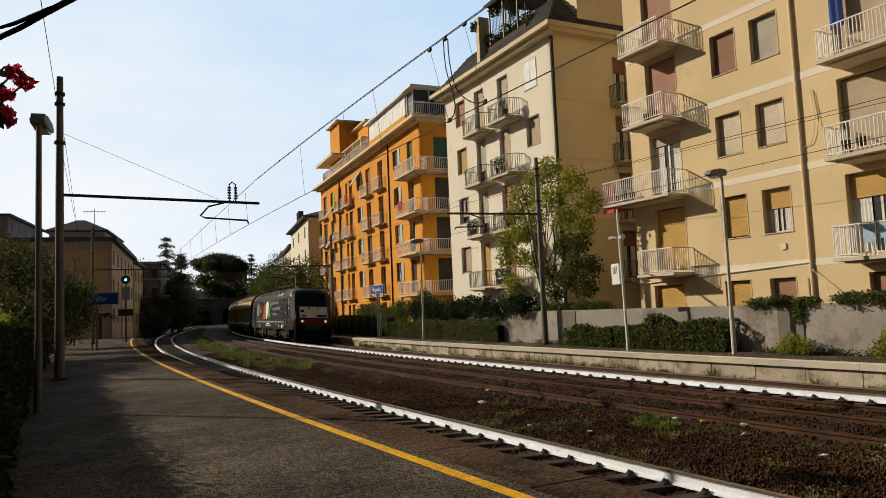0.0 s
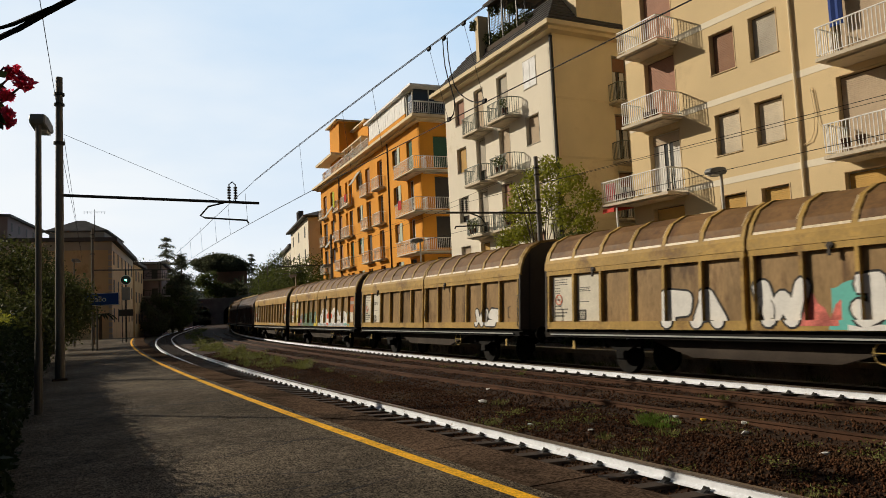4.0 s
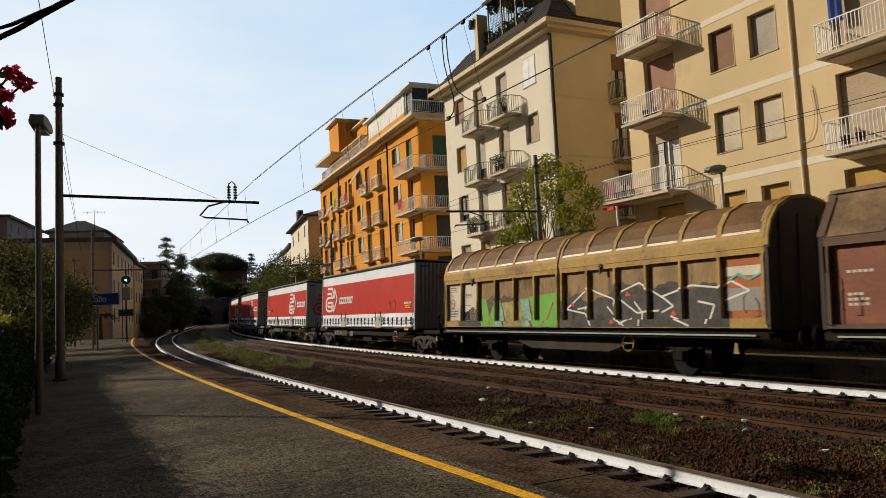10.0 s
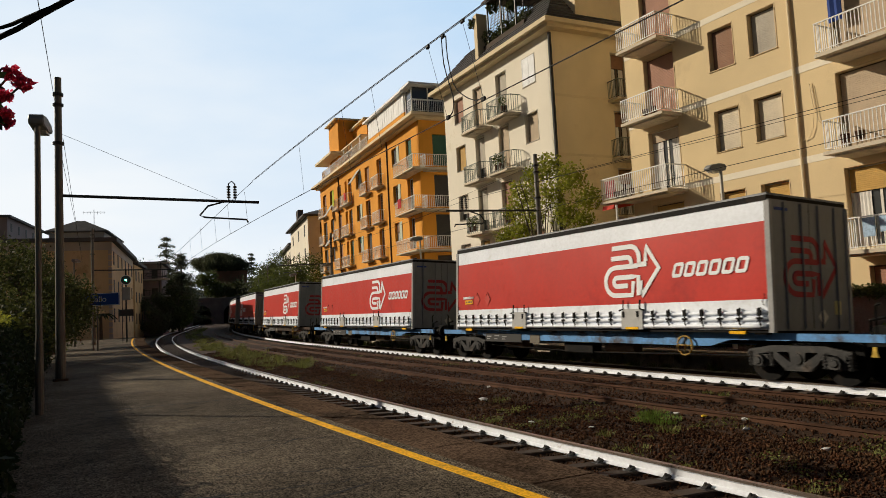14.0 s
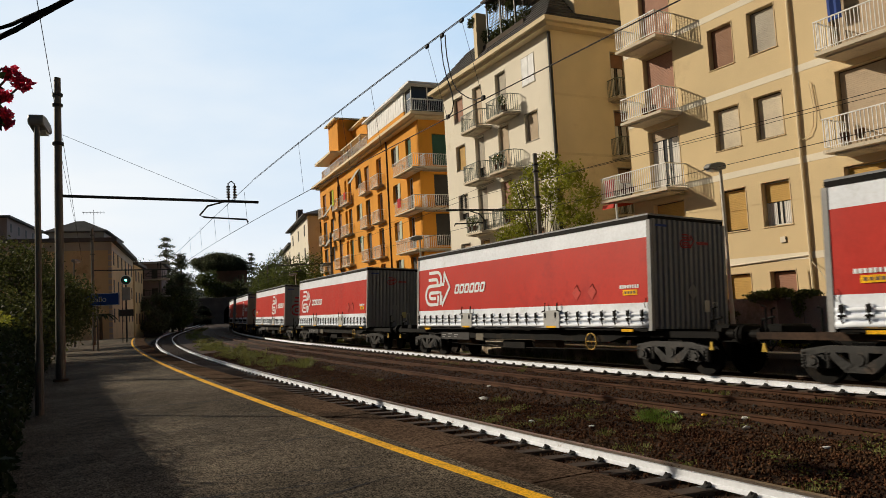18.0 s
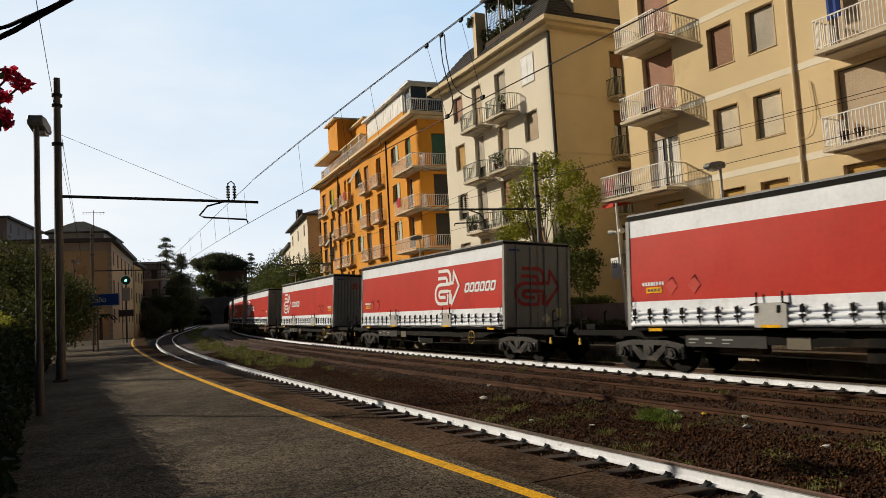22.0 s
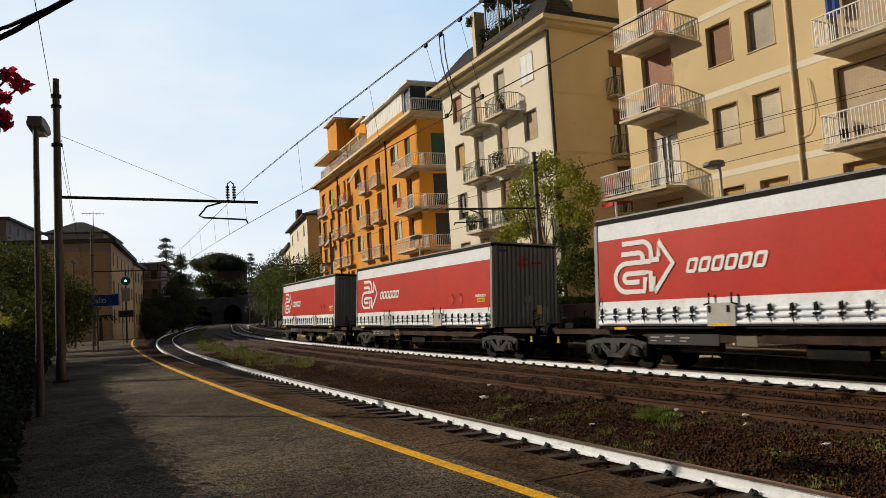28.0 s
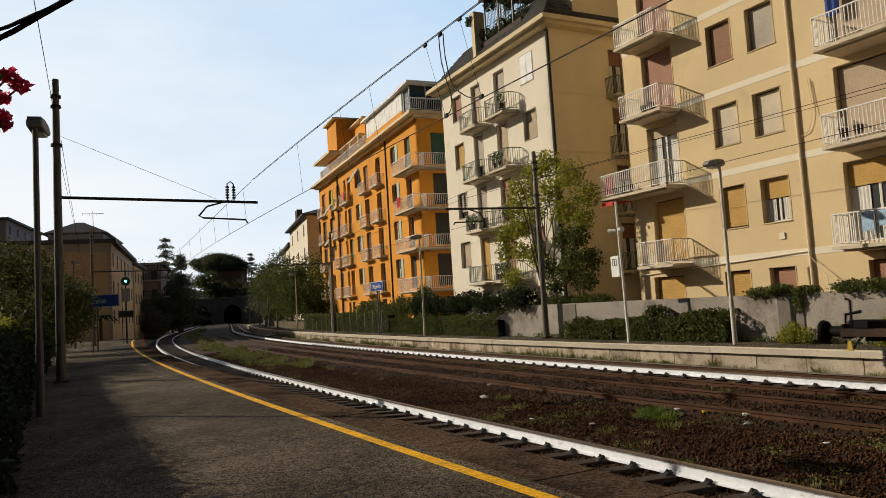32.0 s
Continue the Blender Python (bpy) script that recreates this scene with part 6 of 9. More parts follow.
OLDBROWN = mat("old_brown_wall", (0.13, 0.08, 0.052), 0.7, 0.2, 0.7, 12, 0.15, col2=(0.085, 0.05, 0.033), mix=0.4, mscale=0.6)
OCHRE = mat("ochre_wall", (0.39, 0.25, 0.07), 0.6, 0.25, 0.7, 12, 0.1, col2=(0.19, 0.11, 0.038), mix=0.35, mscale=0.8, spec=0.18)
OCHREROOF = mat("ochre_roof", (0.38, 0.24, 0.068), 0.6, 0.25, 0.7, 12, 0.1, col2=(0.18, 0.10, 0.035), mix=0.35, mscale=0.8, spec=0.18)
REDBROWN = mat("redbrown_wall", (0.15, 0.075, 0.05), 0.65, 0.2, 0.7, 12, 0.15, col2=(0.09, 0.045, 0.03), mix=0.35, mscale=0.6)
BROWNROOF = mat("brown_roof", (0.19, 0.105, 0.043), 0.6, 0.28, 0.7, 12, 0.1, col2=(0.105, 0.056, 0.026), mix=0.42, mscale=0.6, spec=0.18)
SPRAYW = mat("white_spray", (0.7, 0.69, 0.66), 0.6, 0.1, 2, 15, 0.05)
SPRAYR = mat("red_spray", (0.65, 0.09, 0.03), 0.6, 0.1, 2, 15, 0.05)
SPRAYG = mat("green_spray", (0.16, 0.42, 0.06), 0.6, 0.1, 2, 15, 0.05)
SPRAYT = mat("teal_spray", (0.12, 0.45, 0.4), 0.6, 0.1, 2, 15, 0.05)
PATCHW = mat("pale_panel", (0.6, 0.56, 0.46), 0.6, 0.12, 2, 15, 0.05)
ORPATCH = mat("orange_primer", (0.42, 0.13, 0.04), 0.65, 0.15, 1, 15, 0.05)
GREYPATCH = mat("grey_panel", (0.30, 0.28, 0.25), 0.65, 0.15, 1, 15, 0.05)

ENDWALL = mat("wagon_end", (0.055, 0.045, 0.038), 0.7, 0.2, 0.8, 12, 0.15)
HANDW = mat("handwheel_paint", (0.42, 0.30, 0.10), 0.6)
DARKPAN = mat("dark_panel", (0.085, 0.066, 0.053), 0.55, 0.3, 0.8, 12, 0.1, col2=(0.05, 0.04, 0.034), mix=0.4, mscale=1.2, stretch=(1.5, 1.5, 0.4), spec=0.3)
TANPAN = mat("tan_panel", (0.27, 0.172, 0.075), 0.45, 0.32, 0.8, 10, 0.1, col2=(0.115, 0.064, 0.027), mix=0.42, mscale=1.1, stretch=(1.6, 1.6, 0.45), spec=0.18)
INK = mat("black_spray", (0.02, 0.02, 0.02), 0.6)


def wav(seed, z, amp, f=1.6):
    return lambda x: z + amp * noise.noise((x * f, seed, 0.5)) + amp * 0.5 * noise.noise((x * f * 3, seed, 3.5))


def spare(name, col, rough=0.65):
    return bpy.data.materials[name] if name in bpy.data.materials else mat(name, col, rough, 0.35, 2.5, 12, 0.05, col2=tuple(c * 0.6 for c in col), mix=0.35, mscale=2.0)


def no_smoking(w, x, z, rad, y):
    b = B()
    cyl(b, (x, y - 0.004, z), (x, y, z), rad, rad, 20)
    sg = part("round_label", b, PATCHW, w, "round white label with a red ring")
    b = B()
    tube(b, [(x + rad * 0.9 * math.cos(a * math.pi / 12), y - 0.006, z + rad * 0.9 * math.sin(a * math.pi / 12)) for a in range(25)], rad * 0.09, 5)
    tube(b, [(x - rad * 0.6, y - 0.006, z + rad * 0.6), (x + rad * 0.6, y - 0.006, z - rad * 0.6)], rad * 0.07, 4)
    part("red_ring", b, SPRAYR, sg)
    b = B()
    bx(b, x - rad * 0.5, x + rad * 0.45, y - 0.010, y - 0.005, z - rad * 0.12, z + rad * 0.08)
    part("pictogram", b, INK, sg)


def plates(w, pale=True):
    """Two pale door plates with rows of unreadable writing."""
    pan = [q for q in BAYS if not q[2]]
    for k in (0, 1):
        a, c, _ = pan[k]
        b = B()
        bx(b, a + 0.03, c - 0.03, YPAN - 0.006, YPAN - 0.001, 1.45, 2.82)
        pl = part("door_plate", b, PATCHW if pale else RDB[0][2], w, "pale painted door plate" if pale else "red-brown door plate")
        ink = INK if pale else PATCHW
        rows_ = ((2.70, 0.62), (2.62, 0.56), (2.55, 0.6), (2.44, 0.2), (2.36, 0.24), (2.28, 0.2), (1.88, 0.3), (1.78, 0.62), (1.68, 0.5), (1.58, 0.4)) if k == 0 else ((2.42, 0.45), (2.37, 0.4), (2.32, 0.42), (2.0, 0.36))
        for z, ln in rows_:
            x = a + 0.13
            while x < a + 0.13 + ln:
                q = 0.05 + 0.09 * abs(noise.noise((x * 7, z * 11, 2)))
                b = B()
                bx(b, x, x + q, YPAN - 0.009, YPAN - 0.0065, z, z + (0.045 if k == 0 and z < 1.9 else 0.025))
                part("writing_bar", b, ink, pl)
                x += q + 0.03
    no_smoking(w, pan[0][0] + 0.33, 2.1, 0.17, YPAN - 0.0065)
    b = B()
    ring(b, pan[1][0] + 0.06, pan[1][0] + 0.40, 1.48, 1.78, 0.035, YPAN - 0.014, YPAN - 0.0065)
    fr = part("label_frame", b, INK, w)
    b = B()
    for q in range(4):
        bx(b, pan[1][0] + 0.10, pan[1][0] + 0.36, YPAN - 0.012, YPAN - 0.007, 1.53 + q * 0.06, 1.54 + q * 0.06)
        bx(b, pan[1][0] + 0.12 + q * 0.07, pan[1][0] + 0.13 + q * 0.07, YPAN - 0.016, YPAN - 0.0125, 1.52, 1.74)
    part("grille", b, INK, fr)


def primer_panel(w, pieces):
    a, c, _ = [q for q in BAYS if not q[2]][11]
    for q, (x0, x1, z0, z1, pm) in enumerate(pieces):
        b = B()
        bx(b, a + 0.04 + x0 * (c - a - 0.08), a + 0.04 + x1 * (c - a - 0.08), YPAN - 0.006 - 0.004 * q, YPAN - 0.001 - 0.004 * q, z0, z1)
        part("panel_patch", b, pm, w)


def paint1(w):
    plates(w)
    spray(w, 1.9, 7.3, 1.22, wav(1, 2.2, 0.30), SPRAYT, 0.002)
    spray(w, 1.25, 2.1, 1.3, wav(5, 1.8, 0.45, 3.0), spare("pink_spray", (0.6, 0.16, 0.13)), 0.004)
    tag(w, "ab", -2.5, 1.42, 0.75, 0.62, 0.36, SPRAYW, 0.008)
    tag(w, "c", 0.32, 1.42, 0.95, 0.72, 0.36, SPRAYW, 0.008)
    tag(w, "degfh", 2.45, 1.42, 0.62, 0.74, 0.38, SPRAYW, 0.008)
    spray(w, 2.3, 6.6, 1.21, lambda x: 1.30 + 0.03 * math.sin(x * 9), SPRAYW, 0.03)
    no_smoking(w, 6.75, 2.0, 0.24, YPAN - 0.02)
    primer_panel(w, ((0.0, 1.0, 2.2, 2.84, OCHRE), (0.1, 1.0, 2.48, 2.62, spare("smeared_grey", (0.42, 0.42, 0.40)))))


def paint2(w):
    plates(w)
    tag(w, "ch", 4.4, 1.35, 0.7, 0.45, 0.22, SPRAYW, 0.006)


def paint3(w):
    plates(w)
    lemon = spare("lemon_spray", (0.55, 0.43, 0.05))
    strokes(w, [[(-5.95, 1.5), (-5.55, 2.25), (-5.2, 2.3), (-5.1, 1.95), (-5.5, 1.85)]], 0.24, lemon, 0.012)
    for x0, x1, zt, nm, col in ((-4.9, -3.6, 1.95, "blue_grey_haze", (0.13, 0.145, 0.15)), (-3.6, -2.2, 2.05, "green_haze", (0.10, 0.17, 0.09)), (-2.2, -0.9, 2.1, "teal_haze", (0.08, 0.17, 0.14)), (-0.9, -0.15, 1.8, "lemon_spray", (0.55, 0.43, 0.05))):
        spray(w, x0, x1 + 0.15, 1.22, wav(x0, zt, 0.16, 1.8), spare(nm, col, 0.6), 0.003)
    spray(w, -4.8, -4.2, 1.22, wav(6, 1.7, 0.2, 2.5), spare("dull_pink", (0.36, 0.12, 0.11)), 0.006)
    pale = spare("pale_line", (0.45, 0.44, 0.38))
    for x in (-4.6, -3.9, -3.1, -2.3, -1.5):
        strokes(w, [[(x, 1.6), (x + 0.1, 1.95), (x + 0.4, 2.0), (x + 0.5, 1.7), (x + 0.2, 1.5)], [(x + 0.3, 1.3), (x + 0.5, 1.55)]], 0.03, pale, 0.010)
    # white peaked lettering with a red cross
    spray(w, 0.2, 6.1, 1.22, lambda x: 1.72 + 0.6 * abs(math.sin((x - 0.15) * 1.45)) * (1 if x < 4.8 else max(0, 6.1 - x) / 1.3) + 0.08 * noise.noise((x * 5, 1, 1)), SPRAYW, 0.006)
    spray(w, 0.3, 6.0, 1.24, lambda x: 1.38 + 0.12 * noise.noise((x * 3, 2, 8)), spare("grey_smear", (0.40, 0.42, 0.44)), 0.009)
    strokes(w, [[(0.35, 1.5), (0.7, 2.0), (1.25, 2.2)], [(3.0, 1.65), (3.5, 2.15), (4.1, 1.75)], [(3.55, 1.45), (4.3, 1.6), (4.6, 1.35)], [(5.0, 1.6), (5.25, 1.75), (5.3, 1.55)], [(0.9, 1.4), (1.6, 1.5)]], 0.035, INK, 0.012)
    strokes(w, [[(2.3, 1.42), (2.3, 2.12)]], 0.36, SPRAYR, 0.016, "red_cross")
    strokes(w, [[(1.9, 1.82), (2.75, 1.82)]], 0.30, SPRAYR, 0.02, "red_cross")
    strokes(w, [[(5.6, 1.3), (5.9, 1.42), (6.1, 1.3)], [(6.3, 1.35), (6.5, 1.3)], [(6.0, 1.75), (6.2, 2.0), (6.3, 1.7)]], 0.08, SPRAYT, 0.012)
    strokes(w, [[(0.3, 1.3), (0.6, 1.42), (0.9, 1.3)], [(3.0, 1.3), (3.2, 1.42)]], 0.05, SPRAYT, 0.018)
    primer_panel(w, ((0, 1, 2.0, 2.84, ORPATCH), (0.05, 0.95, 2.42, 2.58, GREYPATCH), (0.05, 0.6, 1.48, 1.98, PATCHW)))


def paint4(w):
    plates(w)
    primer_panel(w, ((0, 1, 1.45, 2.84, ORPATCH), (0.05, 0.95, 2.44, 2.58, spare("smeared_grey", (0.42, 0.42, 0.40))), (0.05, 0.6, 1.55, 2.05, PATCHW), (0.3, 0.5, 1.62, 1.85, GREYPATCH)))
    dim = spare("dim_line", (0.17, 0.12, 0.07))
    for x in (3.0, 4.25, 5.45):
        strokes(w, [[(x, 1.7), (x + 0.25, 2.15), (x + 0.45, 2.35), (x + 0.6, 2.15), (x + 0.35, 1.7)], [(x + 0.6, 2.15), (x + 0.85, 2.35), (x + 0.9, 2.0), (x + 0.5, 1.6)]], 0.035, dim, 0.004)
    strokes(w, [[(0.3, 1.3), (1.4, 1.33), (2.4, 1.29), (3.3, 1.34)]], 0.05, spare("pale_line", (0.45, 0.44, 0.38)), 0.004)


def paint5(w):
    plates(w, False)
    pale = spare("pale_spray", (0.42, 0.37, 0.24))
    strokes(w, [[(-6.0, 1.36), (-5.7, 1.55), (-5.5, 1.36)], [(-5.4, 1.36), (-5.2, 1.6)]], 0.14, pale, 0.012)
    strokes(w, [[(-4.7, 1.38), (-4.65, 1.95)], [(-4.6, 1.38), (-4.2, 1.42)], [(-4.0, 1.4), (-3.9, 1.98), (-4.15, 1.85)], [(-3.7, 1.4), (-3.65, 1.9)]], 0.20, pale, 0.012)
    strokes(w, [[(-3.2, 1.4), (-3.1, 1.95), (-2.7, 1.98)], [(-2.8, 1.4), (-2.75, 1.9)], [(-3.25, 1.42), (-2.5, 1.42)]], 0.20, pale, 0.012)
    line = spare("thin_spray", (0.45, 0.42, 0.34))
    strokes(w, [[(-1.7, 1.75), (-1.4, 1.95), (-1.5, 2.3), (-1.2, 1.8)], [(-1.75, 1.9), (-1.1, 2.05)], [(-1.3, 1.6), (-1.2, 1.9)]], 0.035, line, 0.012)
    for x0, x1, zt, col in ((0.1, 0.75, 2.15, (0.22, 0.25, 0.22)), (1.0, 2.6, 1.95, (0.28, 0.25, 0.17)), (2.9, 4.2, 1.9, (0.20, 0.18, 0.12)), (4.4, 5.7, 1.75, (0.16, 0.14, 0.10))):
        spray(w, x0, x1, wav(x1, 1.42, 0.1, 3), wav(x0 + 7, zt, 0.28, 2.5), spare("dim_spray_%d" % int(x0 * 10), col), 0.005)
    strokes(w, [[(0.2, 2.1), (0.5, 1.7), (0.9, 1.6)], [(1.1, 1.6), (1.9, 2.1), (2.4, 1.7)], [(3.0, 1.5), (3.4, 1.95), (3.9, 1.6), (4.3, 1.9)], [(4.6, 1.5), (5.0, 1.8), (5.4, 1.5)]], 0.04, line, 0.012)
    for x, z in ((-5.7, 2.6), (5.0, 2.55)):
        no_smoking(w, x, z, 0.2, YPAN - 0.006)
    for x, z in ((-0.75, 1.98), (1.5, 2.0)):
        b = B()
        bx(b, x, x + 0.65, YPAN - 0.010, YPAN - 0.005, z, z + 0.2)
        lb = part("label", b, PATCHW, w, "small pale label")
        for q in range(2):
            b = B()
            bx(b, x + 0.06, x + 0.58, YPAN - 0.013, YPAN - 0.0105, z + 0.05 + q * 0.075, z + 0.075 + q * 0.075)
            part("writing_bar", b, INK, lb)


def paint6(w):
    for x, z, rad in ((6.3, 1.72, 0.22), (-5.7, 2.55, 0.16)):
        no_smoking(w, x, z, rad, YPAN - 0.008)
    for x, z, ln in ((-7.0, 2.3, 0.5), (-7.0, 1.85, 0.3), (-7.0, 1.75, 0.42), (-7.0, 1.65, 0.36), (-6.1, 1.75, 0.4), (-4.9, 1.8, 0.45), (1.0, 1.5, 0.4), (6.75, 1.8, 0.5), (6.9, 2.3, 0.2)):
        x0 = x
        while x0 < x + ln:
            b = B()
            bx(b, x0, x0 + 0.08, YPAN - 0.012, YPAN - 0.005, z, z + 0.055)
            part("writing_bar", b, PATCHW, w)
            x0 += 0.11
    rust = spare("rust_smear", (0.17, 0.06, 0.03))
    for x0, x1 in ((1.1, 2.2), (2.5, 3.3), (4.0, 4.7)):
        spray(w, x0, x1, 1.42, wav(x0, 1.8, 0.25, 3), rust, 0.006)


def paint7(w):
    plates(w)
    smoke = spare("grey_black_spray", (0.07, 0.065, 0.06))
    spray(w, -6.3, -0.1, lambda x: 1.22, wav(14, 2.15, 0.28, 1.3), spare("brown_smoke", (0.10, 0.072, 0.045)), 0.002)
    spray(w, -6.1, -5.0, 1.22, wav(21, 1.85, 0.3, 2.0), smoke, 0.004)
    olive, aqua = spare("olive_spray", (0.34, 0.29, 0.10)), spare("aqua_spray", (0.22, 0.42, 0.33))
    for mt_, poly in ((SPRAYG, [(-4.9, 2.25), (-4.45, 2.2), (-4.25, 1.55), (-3.9, 2.1), (-3.5, 2.15), (-3.7, 1.22), (-4.6, 1.22)]),
                      (aqua, [(-3.75, 2.1), (-3.45, 2.05), (-3.2, 1.22), (-3.7, 1.22)]),
                      (olive, [(-3.4, 2.05), (-2.3, 2.1), (-1.9, 1.22), (-3.1, 1.22)]),
                      (aqua, [(-2.3, 2.15), (-1.8, 2.15), (-1.55, 1.22), (-1.95, 1.22)]),
                      (SPRAYG, [(-1.75, 2.2), (-0.08, 2.3), (-0.08, 1.22), (-1.4, 1.22)])):
        b = B()
        daub(b, poly, 0.006)
        part("paint_patch", b, mt_, w)
    strokes(w, [[(-4.3, 1.8), (-4.0, 1.25)], [(-1.75, 2.15), (-1.45, 1.5), (-1.55, 1.25)], [(-0.9, 1.25), (-0.4, 2.0)]], 0.06, spare("dull_pink", (0.36, 0.12, 0.11)), 0.012)
    spray(w, 0.06, 6.4, 1.22, wav(16, 2.18, 0.30, 1.2), smoke, 0.004)
    strokes(w, [[(0.25, 1.75), (1.3, 2.35), (1.7, 2.2), (2.55, 1.95), (2.4, 1.65)], [(0.25, 1.75), (1.2, 1.6), (1.35, 1.8), (0.8, 1.75)], [(2.7, 2.2), (3.4, 2.4), (4.3, 1.95), (4.6, 1.75), (4.2, 1.6)],
                [(2.1, 1.8), (2.5, 1.45), (2.9, 1.25)], [(3.2, 1.9), (3.5, 1.6), (3.45, 1.25)], [(4.2, 2.0), (5.2, 2.25), (6.1, 2.15)], [(5.4, 1.85), (5.9, 1.75), (5.7, 1.3)], [(6.0, 2.1), (6.4, 2.3), (6.9, 2.05), (6.2, 1.85)],
                [(2.7, 2.2), (2.6, 2.0), (3.3, 1.6), (4.1, 1.65)], [(4.5, 1.5), (5.2, 1.25)], [(1.3, 1.6), (1.5, 1.25)], [(3.1, 1.45), (2.7, 1.3)]], 0.05, SPRAYW, 0.012)
    for x, z in ((2.85, 2.05), (4.5, 1.5), (4.95, 2.15), (6.55, 2.12), (2.3, 1.3), (0.45, 1.82)):
        b = B()
        daub(b, [(x, z), (x + 0.22, z + 0.02), (x + 0.06, z + 0.16)], 0.014)
        part("paint_patch", b, SPRAYR, w)
    primer_panel(w, ((0, 1, 1.45, 2.84, ORPATCH), (0, 1, 2.4, 2.62, PATCHW), (0, 1, 1.6, 2.12, GREYPATCH)))
    strokes(w, [[(6.35, 2.3), (6.6, 2.45), (6.9, 2.3), (7.2, 2.42)]], 0.05, SPRAYT, 0.02)


LOWO = [(1.3, 1.9, ORPATCH), (1.9, 2.84, DARKPAN)]
DRK, GRY, RDB = [(1.3, 2.84, DARKPAN)], [(1.3, 2.84, GREYPATCH)], [(1.3, 2.84, mat("redbrown_panel", (0.24, 0.095, 0.06), 0.65, 0.2, 1, 12, 0.1))]
P5 = [RDB, RDB, DRK, DRK, DRK, DRK, DRK, DRK, DRK, DRK, RDB, RDB]
P6 = [RDB, RDB, DRK, DRK, LOWO, DRK, DRK, GRY, LOWO, LOWO, GRY, RDB]
WAGONS = [(TANPAN, OCHRE, BROWNROOF, "weathered brown covered wagon with white and teal graffiti", False, paint1, None),
          (TANPAN, OCHRE, BROWNROOF, "weathered brown covered wagon with a curved ribbed roof", False, paint2, None),
          (TANPAN, OCHREROOF, BROWNROOF, "ochre covered wagon with a red cross graffiti", False, paint3, None),
          (TANPAN, OCHREROOF, BROWNROOF, "ochre covered wagon with pale door plates", False, paint4, None),
          (REDBROWN, OLDBROWN, DARKROOF, "dark red-brown covered wagon with pale graffiti", True, paint5, P5),
          (REDBROWN, OLDBROWN, TANROOF, "red-brown covered wagon patched with orange primer", True, paint6, P6),
          (TANPAN, OCHRE, BROWNROOF, "ochre covered wagon with green and white graffiti", False, paint7, None)]
for k, spec in enumerate(WAGONS):
    covered_wagon((-71.86, -88.2, -104.1, -120.24, -136.34, -152.58, -168.7)[k] - HX, *spec)

CONT = [(-186.5, "A"), (-204.28, "B"), (-223.72, "B"), (-241.78, "B"), (-261.48, "B"), (-280.28, "A"), (-300.42, "A"),
        (-319.02, "B"), (-339.12, "B"), (-358.03, "A"), (-377.85, "A"), (-395.54, "A"), (-415.14, "A"), (-432.92, "A")]
BLUESILL = mat("blue_sill", (0.10, 0.27, 0.55), 0.55, 0.2, 1, 15, 0.1, col2=(0.06, 0.05, 0.045), mix=0.4, mscale=0.8)
for k, (front, kd) in enumerate(CONT):
    ahead = (CONT[k - 1][0] - front) / 2 if k else 9.4
    behind = (front - CONT[k + 1][0]) / 2 if k < 13 else 9.3
    front += 0.03
    flat_wagon(front - CL, "bogie flat wagon with worn blue sills carrying one container" if k in (2, 3) else "black bogie flat wagon carrying one container",
               BLUESILL if k in (2, 3) else RUSTSILL if k in (4, 10, 11, 12, 13) else BLACKGEAR, -2.0 if k >= 12 else 4.3, behind, ahead, ((-6.45, 6.9) if k == 12 else (-6.8, 6.9)) if k >= 12 else (-6.65, 7.3))
    container(front - CL, kd, k + 1)


# ---- locomotive ----
PANELGREY = mat("faded_panel", (0.24, 0.22, 0.18), 0.6, 0.15, 2, 20, 0.03)
PALEFRONT = mat("pale_front", (0.62, 0.60, 0.56), 0.5, 0.1, 1, 20, 0.03)


